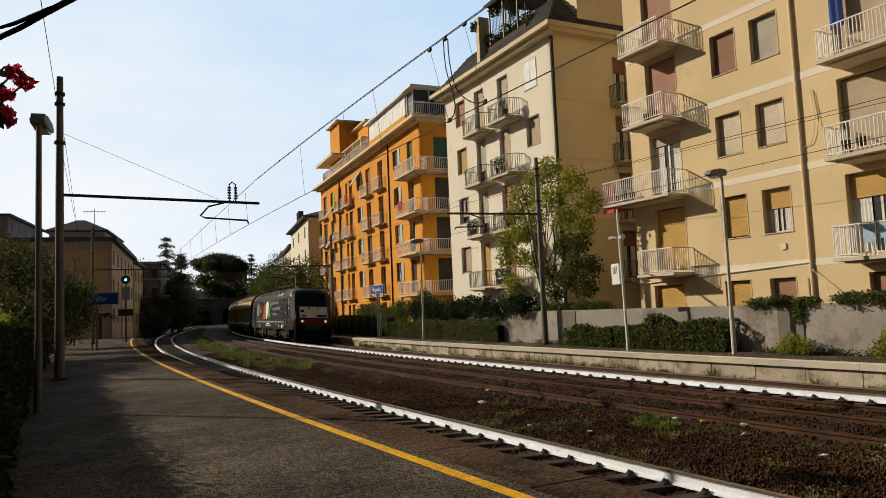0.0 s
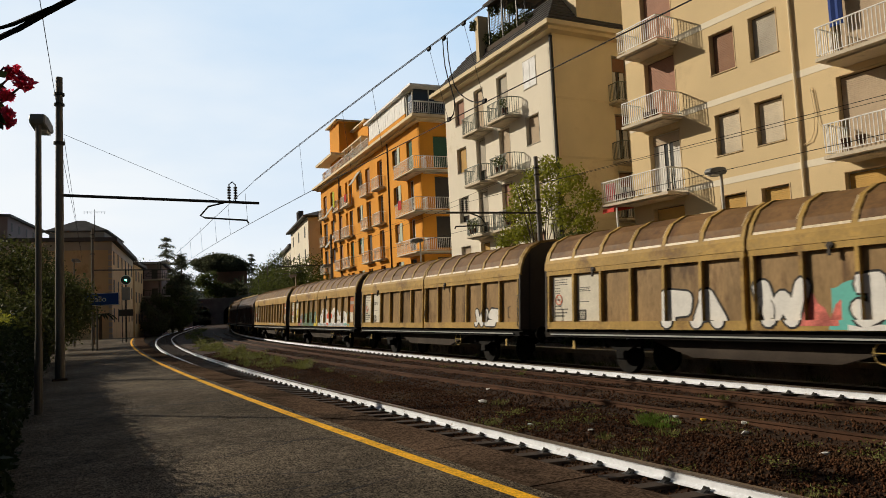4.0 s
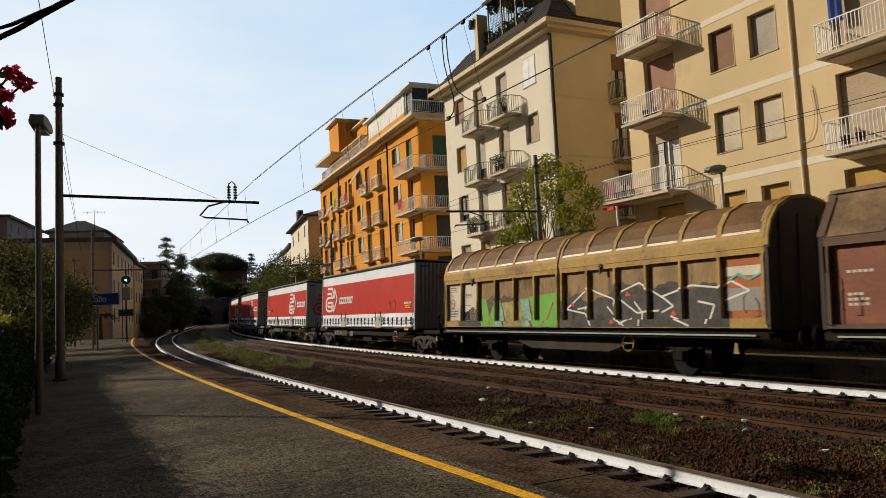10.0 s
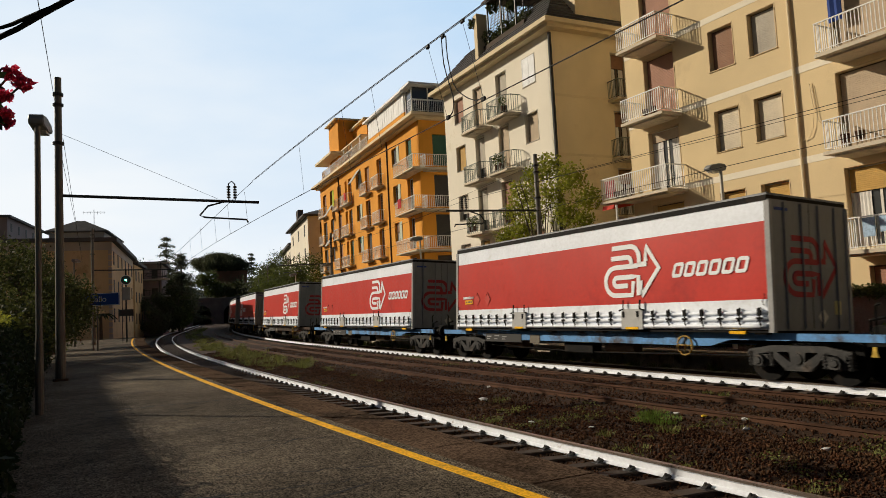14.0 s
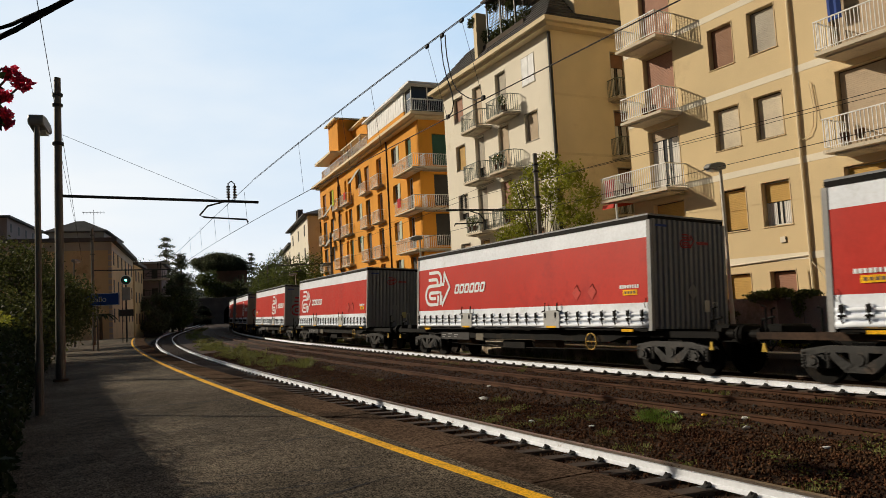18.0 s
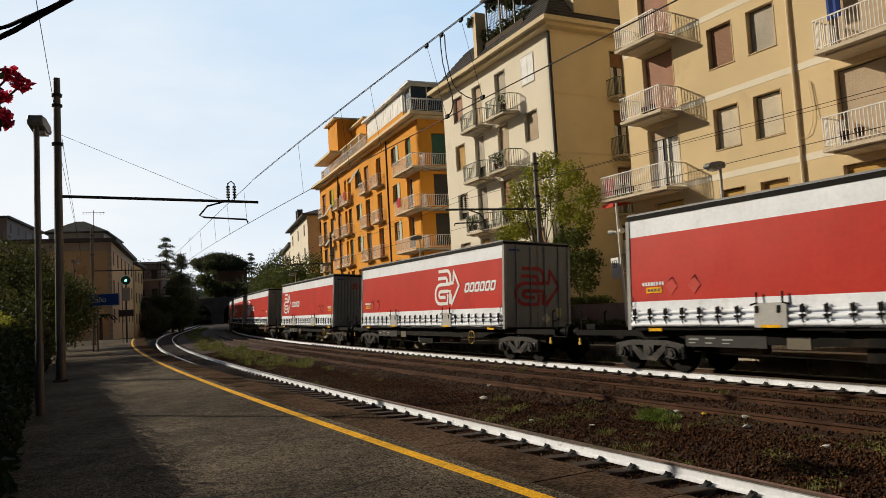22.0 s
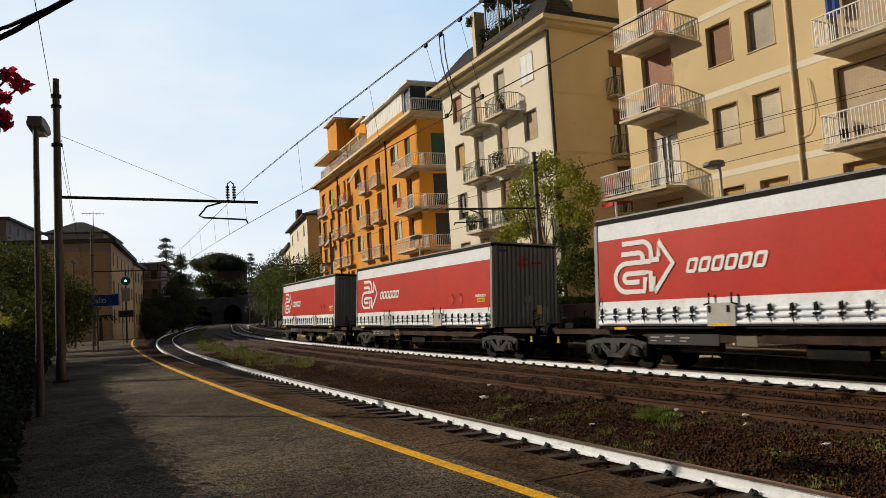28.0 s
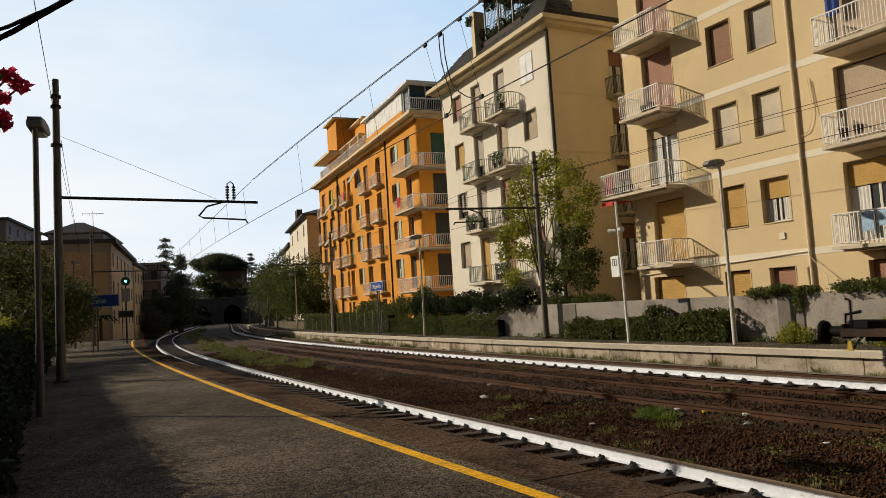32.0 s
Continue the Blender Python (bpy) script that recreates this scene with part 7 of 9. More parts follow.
def locomotive(u):
    lo = on_rails(thing("locomotive", Matrix(), "black electric locomotive with red, white and green marks on ribbed sides", "locomotive"), u)
    X = 9.6
    side = [(-1.48, 0.95), (-1.49, 1.2), (-1.49, 3.30), (-1.46, 3.45), (-1.30, 3.74), (-1.02, 3.94), (1.02, 3.94), (1.30, 3.74), (1.46, 3.45), (1.49, 3.30), (1.49, 1.2), (1.48, 0.95)]
    b = B()
    extrude(b, side, "x", -X + 1.9, X - 1.9)
    part("body", b, BLACKLOCO, lo, "black body")

    def nose(z):
        return X if z < 1.75 else X - 0.46 * (z - 1.75)
    for sg in (-1, 1):
        # rounded cab, level by level
        b = B()
        rings = []
        for z, w, back in ((0.95, 1.48, 0), (1.2, 1.49, 0), (1.75, 1.49, 0), (2.6, 1.49, 0), (3.30, 1.49, 0), (3.45, 1.46, 0.02), (3.74, 1.30, 0.14), (3.94, 1.02, 0.5)):
            f = nose(z) - back
            half = [(X - 1.9, w), (f - 0.62, w), (f - 0.34, w - 0.06), (f - 0.12, w - 0.22), (f - 0.02, w - 0.48), (f, w - 0.8)]
            rings.append([b.verts.new((sg * x, y, z)) for x, y in half + [(x, -y) for x, y in half[::-1]]])
        for r0, r1 in zip(rings, rings[1:]):
            for k in range(len(r0)):
                l = (k + 1) % len(r0)
                b.faces.new((r0[k], r0[l], r1[l], r1[k]))
        b.faces.new(rings[-1])
        b.faces.new(rings[0][::-1])
        cab = part("cab", b, BLACKLOCO, lo, smooth=False)

        def sheet(z0, z1, ya, yb, out, y_off=0.0):
            q = B()
            vs = [q.verts.new((sg * (nose(z) + o), y, z)) for o in (0.004, out) for z, y in ((z0, y_off - ya), (z0, y_off + ya), (z1, y_off + yb), (z1, y_off - yb))]
            for f in ((4, 5, 6, 7), (0, 1, 5, 4), (1, 2, 6, 5), (2, 3, 7, 6), (3, 0, 4, 7)):
                q.faces.new([vs[n] for n in f])
            return q
        part("windscreen", sheet(2.66, 3.55, 0.98, 0.90, 0.02), CABGLASS, cab, "dark windscreen")
        fp = part("front_panel", sheet(1.82, 2.58, 1.0, 0.98, 0.012), PALEFRONT if sg > 0 else BLACKLOCO, cab, "pale grey front panel" if sg > 0 else "")
        if sg > 0:
            for ya, off, z0, z1 in ((0.36, 0.55, 1.88, 2.0), (0.16, -0.7, 1.9, 2.0), (0.12, -0.8, 2.2, 2.36), (0.06, -0.3, 2.4, 2.52), (0.06, 0.3, 2.4, 2.52)):
                part("number_bar", sheet(z0, z1, ya, ya, 0.018, off), BLACKGEAR, fp)
        part("front_band", sheet(1.40, 1.72, 1.0, 1.0, 0.012), mat("red_band", (0.16, 0.012, 0.01), 0.5) if sg > 0 else BLACKLOCO, cab, "dark red band" if sg > 0 else "")
        for y in (-0.82, 0.82):
            b = B()
            cyl(b, (sg * (X - 0.02), y, 1.56), (sg * (X + 0.035), y, 1.56), 0.085, 0.085, 14)
            part("headlight", b, glow_mat("headlight", (0.9, 0.62, 0.25), 0.8) if sg > 0 else GLASS, cab, "lit headlight" if sg > 0 else "")
        b = B()
        bx(b, sg * X - 0.15, sg * X + 0.03, -1.3, 1.3, 0.60, 0.94)
        part("buffer_beam", b, BLACKGEAR, lo)
        b = B()
        extrude(b, [(-1.25, 0.22), (1.25, 0.22), (1.3, 0.59), (-1.3, 0.59)], "x", sg * X - 0.1, sg * X)
        part("snow_plough", b, BLACKGEAR, lo)
        b = B()
        tube(b, [(sg * (nose(1.3) - 0.1), -1.36, 1.2), (sg * (nose(1.3) - 0.02), -1.44, 1.3), (sg * (nose(2.4) - 0.05), -1.42, 2.4), (sg * (nose(2.6) - 0.2), -1.36, 2.55)], 0.016, 6)
        part("corner_rail", b, SILVER, cab)
        buffers(lo, sg * X, sg)
        for y in (-1.5, 1.5):
            b = B()
            cbx(b, min(sg * 7.76, sg * 8.36), max(sg * 7.76, sg * 8.36), y - 0.012, y + 0.012, 2.66, 3.26, 0.01)
            wn_ = part("side_window", b, SKYPANE, cab, "side window pane coloured grey as if reflecting sky")
            b = B()
            ring(b, min(sg * 7.72, sg * 8.40), max(sg * 7.72, sg * 8.40), 2.62, 3.30, 0.045, y - 0.018, y + 0.018)
            part("window_frame", b, BLACKGEAR, wn_)
            for x in (sg * 6.88, sg * 7.62):
                b = B()
                tube(b, [(x, y, 1.2), (x, y * 1.05, 1.26), (x, y * 1.05, 2.85), (x, y, 2.92)], 0.028, 7)
                part("handrail", b, SILVER, cab, "steel door handrail")
            b = B()
            bx(b, min(sg * 6.95, sg * 7.55), max(sg * 6.95, sg * 7.55), y - 0.012, y + 0.012, 1.15, 3.1)
            dr = part("cab_door", b, BLACKLOCO, cab)
            for z0, z1 in ((1.08, 1.22), (1.72, 2.0), (2.2, 2.48)):
                b = B()
                cbx(b, sg * 7.25 - 0.17, sg * 7.25 + 0.17, y - 0.02, y + 0.02, z0, z1, 0.018)
                part("step_recess", b, BLACKGEAR, dr)
    # ribbed side panels
    for y in (-1.49, 1.49):
        sgn = -1 if y < 0 else 1
        for k in range(17):
            z = 1.64 + k * 0.095
            b = B()
            extrude(b, [(y, z), (y + sgn * 0.03, z + 0.012), (y + sgn * 0.03, z + 0.05), (y, z + 0.075)], "x", -6.3, 6.3)
            part("rib", b, BLACKLOCO, lo)
        b = B()
        bx(b, -6.2, 6.2, y - 0.012, y + 0.012, 1.44, 1.57)
        part("pale_strip", b, GREYBOX, lo)

    def disc(name, pts, mt, lab):
        b = B()
        P = []
        n = len(pts)
        for i in range(n):
            p0, p1, p2, p3 = (Vector(pts[(i + d) % n]) for d in (-1, 0, 1, 2))
            for q in range(6):
                t = q / 6
                P.append(0.5 * ((2 * p1) + (p2 - p0) * t + (2 * p0 - 5 * p1 + 4 * p2 - p3) * t * t + (3 * p1 - p0 - 3 * p2 + p3) * t ** 3))
        extrude(b, [(p.x + 0.25, p.y + 0.08) for p in P], "y", -1.530, -1.521)
        part(name, b, mt, lo, lab)
    LR, LW, LG = mat("loco_red", (0.62, 0.05, 0.02), 0.5), mat("loco_white", (0.8, 0.8, 0.78), 0.5), mat("loco_green", (0.10, 0.42, 0.03), 0.5)
    disc("red_mark", [(-3.05, 1.66), (-2.3, 1.6), (-1.75, 1.72), (-1.8, 2.1), (-1.85, 2.4), (-1.75, 2.75), (-2.1, 2.98), (-2.45, 2.75), (-2.7, 2.3)], LR, "red rounded mark")
    disc("white_mark", [(-1.55, 1.75), (-1.2, 1.62), (-0.85, 1.8), (-0.5, 2.3), (-0.3, 2.75), (-0.5, 3.02), (-1.1, 3.08), (-1.55, 2.85), (-1.62, 2.3)], LW, "white rounded mark")
    disc("green_mark", [(-0.55, 1.85), (-0.1, 1.65), (0.3, 1.85), (0.42, 2.2), (0.15, 2.5), (-0.25, 2.48), (-0.55, 2.2)], LG, "green rounded mark")
    disc("green_mark", [(0.25, 2.65), (0.6, 2.55), (0.85, 2.75), (0.8, 3.0), (0.5, 3.08), (0.25, 2.95)], LG, "green rounded mark")
    # the railway's name as three plain rows of blocks
    for row, nb in enumerate((9, 11, 8)):
        for q in range(nb):
            b = B()
            x_, z_ = 1.62 + q * 0.285, 2.86 - row * 0.45
            if (q * 7 + row * 3) % 4 == 0:
                bx(b, x_ + 0.06, x_ + 0.09, -1.532, -1.521, z_, z_ + 0.2)
                bx(b, x_ + 0.02, x_ + 0.13, -1.532, -1.521, z_ - 0.025, z_ - 0.001)
            else:
                ring(b, x_, x_ + 0.16, z_, z_ + 0.19, 0.026, -1.532, -1.521)
            part("name_block", b, LW, lo, "white letter-sized frame")
    for y in (-1, 1):
        for x0, x1 in ((-7.6, -5.3), (-5.27, -2.5), (-2.47, 0.4), (0.43, 2.95), (5.6, 7.6)):
            b = B()
            extrude(b, [(y * 1.475, 3.46), (y * 1.315, 3.75), (y * 1.03, 3.955), (y * 1.02, 3.945), (y * 1.30, 3.735), (y * 1.462, 3.44)], "x", x0, x1)
            part("roof_panel", b, ROOFGREY, lo, "grey roof panel on the sloping edge")
    # roof gear
    up_ = Matrix.Translation((0, 0, 0.14))
    b = B()
    cbx(b, -6.5, 6.5, -0.85, 0.85, 3.92, 4.02, 0.03)
    part("roof_deck", b, BLACKGEAR, lo)
    for x in (3.0, 4.3):
        b = B()
        m_ = Matrix.Translation((x, -1.17, 3.86)) @ pose(0, 0, 0, 45, 0, 0)
        bx(b, 0, 1.2, -0.13, 0.13, 0.0, 0.012, m_)
        part("roof_grille", b, BLACKGEAR, lo)
    for x in (-3.6, -2.2, 1.8, 3.2, 5.4):
        b = B()
        for q in range(4):
            cyl(b, (x, -0.4, 3.92 + q * 0.07), (x, -0.4, 3.96 + q * 0.07), 0.09, 0.09, 10)
        cyl(b, (x, -0.4, 3.9), (x, -0.4, 4.22), 0.05, 0.05, 8)
        part("insulator", b, RUST, lo, m=up_)
    b = B()
    tube(b, [(-3.6, -0.4, 4.2), (-2.2, -0.4, 4.25), (1.8, -0.4, 4.22), (3.2, -0.4, 4.25), (5.4, -0.4, 4.2)], 0.025, 6)
    part("roof_cable", b, RUST, lo, m=up_)
    for x, up in ((-6.2, 1.35), (6.0, 0.18), (-3.0, 0.12)):
        b = B()
        k = -1 if x > 0 else 1
        for y in (-0.5, 0.5):
            tube(b, [(x, y, 3.98), (x + k * 1.3, y * 0.7, 4.0 + up * 0.45), (x + k * 0.2, y * 0.5, 4.0 + up)], 0.03, 6)
        tube(b, [(x + k * 0.2, -0.8, 3.95 + up), (x + k * 0.2, -0.5, 4.03 + up), (x + k * 0.2, 0.5, 4.03 + up), (x + k * 0.2, 0.8, 3.95 + up)], 0.03, 6)
        bx(b, x - 0.5, x + 0.5, -0.5, 0.5, 3.92, 3.99)
        part("pantograph", b, RUST if up < 1 else BLACKGEAR, lo, "raised pantograph" if up > 1 else "folded pantograph", m=up_)
    # bogies and tanks
    for x in (-5.2, 5.2):
        b = B()
        for y in (-1.15, 1.15):
            extrude(b, [(x - 2.0, 0.75), (x - 1.8, 0.9), (x + 1.8, 0.9), (x + 2.0, 0.75), (x + 1.9, 0.5), (x + 0.9, 0.5), (x + 0.6, 0.4), (x - 0.6, 0.4), (x - 0.9, 0.5), (x - 1.9, 0.5)], "y", y - 0.08, y + 0.08)
            for d in (-1.45, 1.45):
                cbx(b, x + d - 0.2, x + d + 0.2, y - 0.15, y + 0.15, 0.38, 0.72, 0.04)
            for d in (-0.5, 0.5):
                cyl(b, (x + d, y, 0.8), (x + d, y, 1.05), 0.13, 0.13, 10)
        bo = part("bogie", b, BLACKGEAR, lo)
        add_wheels(bo, x - 1.45, 0.55)
        add_wheels(bo, x + 1.45, 0.55)
    b = B()
    cbx(b, -2.6, 2.6, -1.3, 1.3, 0.35, 1.0, 0.08)
    part("transformer_box", b, BLACKGEAR, lo)
    for x in (-7.25, -2.9, 2.9, 7.25):
        b = B()
        for z in (0.35, 0.65, 0.9):
            bx(b, x - 0.25, x + 0.25, -1.5, -1.3, z, z + 0.03)
        for d in (-0.26, 0.24):
            bx(b, x + d, x + d + 0.03, -1.5, -1.46, 0.33, 1.0)
        part("step", b, GREYMETAL, lo)
    for x0, x1, z0, z1 in ((-1.0, 0.3, 1.30, 1.42), (-1.4, 0.8, 1.18, 1.25), (-4.6, -4.42, 1.08, 1.3), (3.2, 3.6, 1.38, 1.42), (3.2, 3.6, 1.30, 1.34), (4.3, 4.5, 1.1, 1.3), (6.9, 7.15, 2.1, 2.22), (5.6, 5.8, 1.05, 1.3)):
        b = B()
        bx(b, x0, x1, -1.512, -1.492, z0, z1)
        part("writing_bar", b, LOGOW, lo)
    b = B()
    bx(b, -5.9, -4.75, -1.532, -1.521, 1.98, 2.98)
    lp = part("label_panel", b, PANELGREY, lo, "faded grey-beige label panel")
    for q in range(9):
        b = B()
        bx(b, -5.75 + q * 0.29, -5.75 + q * 0.29 + 0.17, -1.538, -1.533, 2.24, 2.46)
        part("writing_bar", b, GREYBOX, lp)
    for x0, z0 in ((-4.5, 2.62), (-4.33, 2.47)):
        b = B()
        bx(b, x0, x0 + 0.16, -1.536, -1.521, z0, z0 + 0.13)
        part("yellow_square", b, YELLOW, lo)
    b = B()
    for x0, w_, z0 in ((8.02, 0.05, 1.98), (8.02, 0.14, 1.95), (8.08, 0.08, 2.08)):
        bx(b, -x0 - w_, -x0, -1.508, -1.492, z0, z0 + 0.03)
    part("digit_bar", b, LOGOW, lo)
    for x0, x1, z0, z1 in ((-8.3, -7.95, 2.42, 2.55), (7.9, 8.2, 2.40, 2.53), (-7.9, -7.5, 1.1, 1.2), (-8.45, -8.3, 1.1, 1.2), (8.1, 8.3, 1.6, 1.7), (6.0, 6.2, 1.1, 1.3)):
        b = B()
        bx(b, x0, x1, -1.508, -1.492, z0, z1)
        part("label", b, LABELY if z0 < 2 else LOGOW, lo)
    for x in (-2.0, 2.0):
        b = B()
        cbx(b, x - 0.35, x + 0.35, -1.42, -1.3, 0.45, 0.95, 0.03)
        part("sand_box", b, BLACKGEAR, lo)
    for k in range(9):
        b = B()
        bx(b, -5.2 + k * 1.3 - 0.03, -5.2 + k * 1.3 + 0.03, -1.39, -1.30, 3.66, 3.78)
        part("roof_hook", b, BLACKGEAR, lo)
    return lo


locomotive(-60.85)


# ---- overhead line ----
def mast(s, v, top, label, lean=0.0, r=0.11):
    m = thing("catenary_mast", F(s, v, PLAT if v < 10 else FARP) @ pose(0, 0, 0, lean, 0, 0), label, "mast", "catenary masts")
    b = B()
    z0 = PLAT if v < 10 else FARP
    cyl(b, (0, 0, 0), (0, 0, top - z0), r * 1.25, r * 0.85, 14)
    part("pole", b, GALV, m)
    b = B()
    cyl(b, (0, 0, top - z0 - 0.55), (0, 0, top - z0 - 0.47), r * 1.3, r * 1.3, 12)
    cyl(b, (0, 0, top - z0 - 0.85), (0, 0, top - z0 - 0.78), r * 1.3, r * 1.3, 12)
    cyl(b, (0, 0, top - z0 - 2.0), (0, 0, top - z0 - 1.92), r * 1.4, r * 1.4, 12)
    part("clamp", b, DARKMETAL, m)
    b = B()
    cbx(b, -0.2, 0.2, -0.2, 0.2, -0.02, 0.06, 0.02)
    part("base", b, COPING, m)
    return m, z0


def bracket(m, z0, reach, z, sg, drop=1.0):
    """Arm over the track with insulators, hoop and steady arm."""
    b = B()
    tube(b, [(0, 0, z - z0 + 0.03), (0, sg * reach, z - z0 - 0.05)], 0.045, 8)
    arm = part("arm", b, DARKMETAL, m, "horizontal bracket arm")
    b = B()
    y = sg * (reach - 0.85)
    for d in (-0.1, 0.1):
        for q in range(5):
            cyl(b, (0, y + d, z - z0 + 0.07 + q * 0.085), (0, y + d, z - z0 + 0.115 + q * 0.085), 0.06, 0.06, 8)
        cyl(b, (0, y + d, z - z0), (0, y + d, z - z0 + 0.55), 0.02, 0.02, 6)
    tube(b, [(0, y - 0.1, z - z0 + 0.53), (0, y, z - z0 + 0.62), (0, y + 0.1, z - z0 + 0.53)], 0.02, 6)
    part("insulator", b, DARKMETAL, arm, "twin hoop insulator")
    b = B()
    y = sg * (reach - 0.9)
    tube(b, [(0, y, z - z0), (0, y + sg * -0.7, z - z0 - 0.2), (0, y + sg * -0.95, z - z0 - 0.5), (0, y + sg * -0.8, z - z0 - 0.56), (0, y + sg * 0.5, z - z0 - 0.62), (0, y + sg * 0.55, z - z0 - 0.72)], 0.03, 8)
    part("steady_arm", b, DARKMETAL, arm)


m1, z1 = mast(-22.6, 0.38, 9.30, "tall galvanised catenary mast on the near platform")
bracket(m1, z1, 5.75, 5.78, 1)
m2, z2 = mast(-25.2, 19.05, 8.55, "galvanised catenary mast against the grey wall")
bracket(m2, z2, 4.6, 6.0, -1)
m3, z3 = mast(-57.0, 19.0, 8.6, "galvanised catenary mast among hedges")
bracket(m3, z3, 4.4, 6.0, -1)
m4, z4 = mast(-58.0, 0.95, 9.2, "galvanised catenary mast beside the platform sign")
bracket(m4, z4, 5.5, 6.0, 1)
mast(-96.0, 18.8, 8.6, "far catenary mast near the tunnel")
mast(-90.0, 19.2, 7.0, "far catenary mast near the tunnel", r=0.08)
for s, v, z, r_ in ((-104.0, 18.9, 6.0, 0.06), (-118.0, 18.8, 8.0, 0.09), (-139.0, 18.7, 8.6, 0.09), (-166.0, 18.6, 9.0, 0.10), (-122.0, 3.4, 8.4, 0.09), (-150.0, 6.9, 8.4, 0.09)):
    mast(s, v, z, "far catenary mast near the tunnel", r=r_)


def wire(pts, r=0.008, label="thin black overhead contact wire", group="overhead wires"):
    b = B()
    tube(b, pts, r, 5)
    return solid("overhead_wire", b, WIRE, label, "wire", group)


def run(v, z, s0, s1, sag=0.0, n=24, r=0.008):
    return wire([T(s0 + (s1 - s0) * i / n, v, z - sag * math.sin(math.pi * i / n)) for i in range(n + 1)], r)


run(6.05, 5.18, -58, -22.8, 0.0, r=0.009)
run(6.05, 5.18, -22.8, 14, 0.0, r=0.009)
run(6.0, 6.45, -58, -22.8, 0.35, r=0.010)
run(6.0, 6.48, -22.8, 14, -0.15, r=0.008)
run(6.08, 6.52, -22.8, 14, -0.15, r=0.007)
for s, e in ((-17.8, -17.5), (-14.6, -14.2), (-12.9, -12.5), (-10.43, -9.89), (-9.26, -8.78)):
    wire([T(s, 6.05, 6.62), T(s * 0.5 + e * 0.5, 6.05, 5.9), T(e, 6.05, 5.2)], 0.004, "thin black dropper wire", "dropper wires")
for s in (-24, -27, -30, -34, -38, -43):
    wire([T(s, 6.0, 6.3), T(s + 0.1, 6.05, 5.2)], 0.006, "thin black dropper wire", "dropper wires")
for pts in (((-9.95, 6.6), (-9.94, 6.35), (-9.91, 6.12), (-9.83, 5.88), (-9.74, 5.68), (-9.67, 5.5), (-9.66, 5.36), (-9.71, 5.25), (-9.83, 5.19)),
            ((-9.8, 6.58), (-9.8, 6.38), (-9.78, 6.18), (-9.72, 5.93), (-9.64, 5.71), (-9.52, 5.55), (-9.37, 5.44), (-9.2, 5.33), (-9.0, 5.24), (-8.78, 5.22))):
    wire([T(s, 6.05, z) for s, z in pts], 0.011, "drooping black feeder jumper wire", "dropper wires")
for s, z in ((-9.9, 6.6), (-10.43, 6.6), (-9.26, 6.62), (-8.78, 5.2), (-9.86, 5.19)):
    b = B()
    cbx(b, -0.05, 0.05, -0.02, 0.02, -0.03, 0.04, 0.01, F(s, 6.05, z))
    solid("wire_clamp", b, WIRE, "small black clamp on an overhead wire", "clamp", "wire clamps")
run(15.2, 5.2, -225, -25, 0.0)
run(15.2, 5.2, -25, 30, 0.0)
run(15.2, 6.3, -225, -57, 0.3)
run(15.2, 6.35, -57, -25, 0.3)
run(15.2, 6.35, -25, 25, 0.4)
run(19.05, 8.1, -57, -25.2, 0.5)
run(19.05, 7.3, -25.2, 22, 0.5)
wire([T(-22.6, 0.48, 7.62), T(-22.62, 4.85, 5.82)], 0.006, "thin stay wire from the mast to its bracket arm")
wire([T(-22.6, 0.3, 8.55), T(-12.2, 0.0, 7.75), T(2, -0.4, 6.8), T(12, -0.6, 6.4)], 0.008)
wire([T(-22.6, 0.35, 7.6), T(-58, 0.2, 7.4)], 0.008)
wire([T(-22.6, 0.5, 7.5), T(-58, 0.25, 6.6)], 0.008)


# ---- lamps, signs, signal ----
LAMPHEAD = mat("lamp_head", (0.20, 0.20, 0.19), 0.5, 0.1, 3, 20, 0.03)
LAMPPOLE = mat("pale_lamp_pole", (0.62, 0.57, 0.48), 0.55, 0.15, 1.2, 25, 0.05)
DIFF = mat("lamp_glass", (0.62, 0.60, 0.55), 0.3, 0.05, 3, 20, 0.0)


def street_lamp(s, v, top, sg, label, turn=0):
    z0 = PLAT if v < 10 else FARP
    m = thing("platform_lamp", F(s, v, z0, turn), label, "street lamp", "platform lamps")
    b = B()
    cyl(b, (0, 0, 0), (0, 0, 1.3), 0.075, 0.07, 12)
    cyl(b, (0, 0, 1.3), (0, 0, top - z0), 0.058, 0.05, 12)
    part("pole", b, LAMPPOLE if v > 10 else GALV, m)
    b = B()
    prof = [(-0.62, -0.03), (-0.5, 0.07), (-0.15, 0.13), (0.1, 0.11), (0.14, 0.0), (0.1, -0.08), (-0.3, -0.12), (-0.58, -0.1)]
    extrude(b, prof, "x", -0.13, 0.13, Matrix.Translation((0, 0, top - z0 + 0.05)) @ pose(0, 0, 0, 0, 0, 0 if sg < 0 else 180))
    bmesh.ops.bevel(b, geom=b.edges[:], offset=0.02, segments=1, affect="EDGES")
    hd = part("lamp_head", b, LAMPHEAD, m, "dark lamp hood")
    b = B()
    extrude(b, [(-0.5, -0.15), (-0.2, -0.17), (-0.2, -0.1), (-0.5, -0.09)], "x", -0.1, 0.1, Matrix.Translation((0, 0, top - z0 + 0.05)) @ pose(0, 0, 0, 0, 0, 0 if sg < 0 else 180))
    part("diffuser", b, DIFF, hd)
    return m


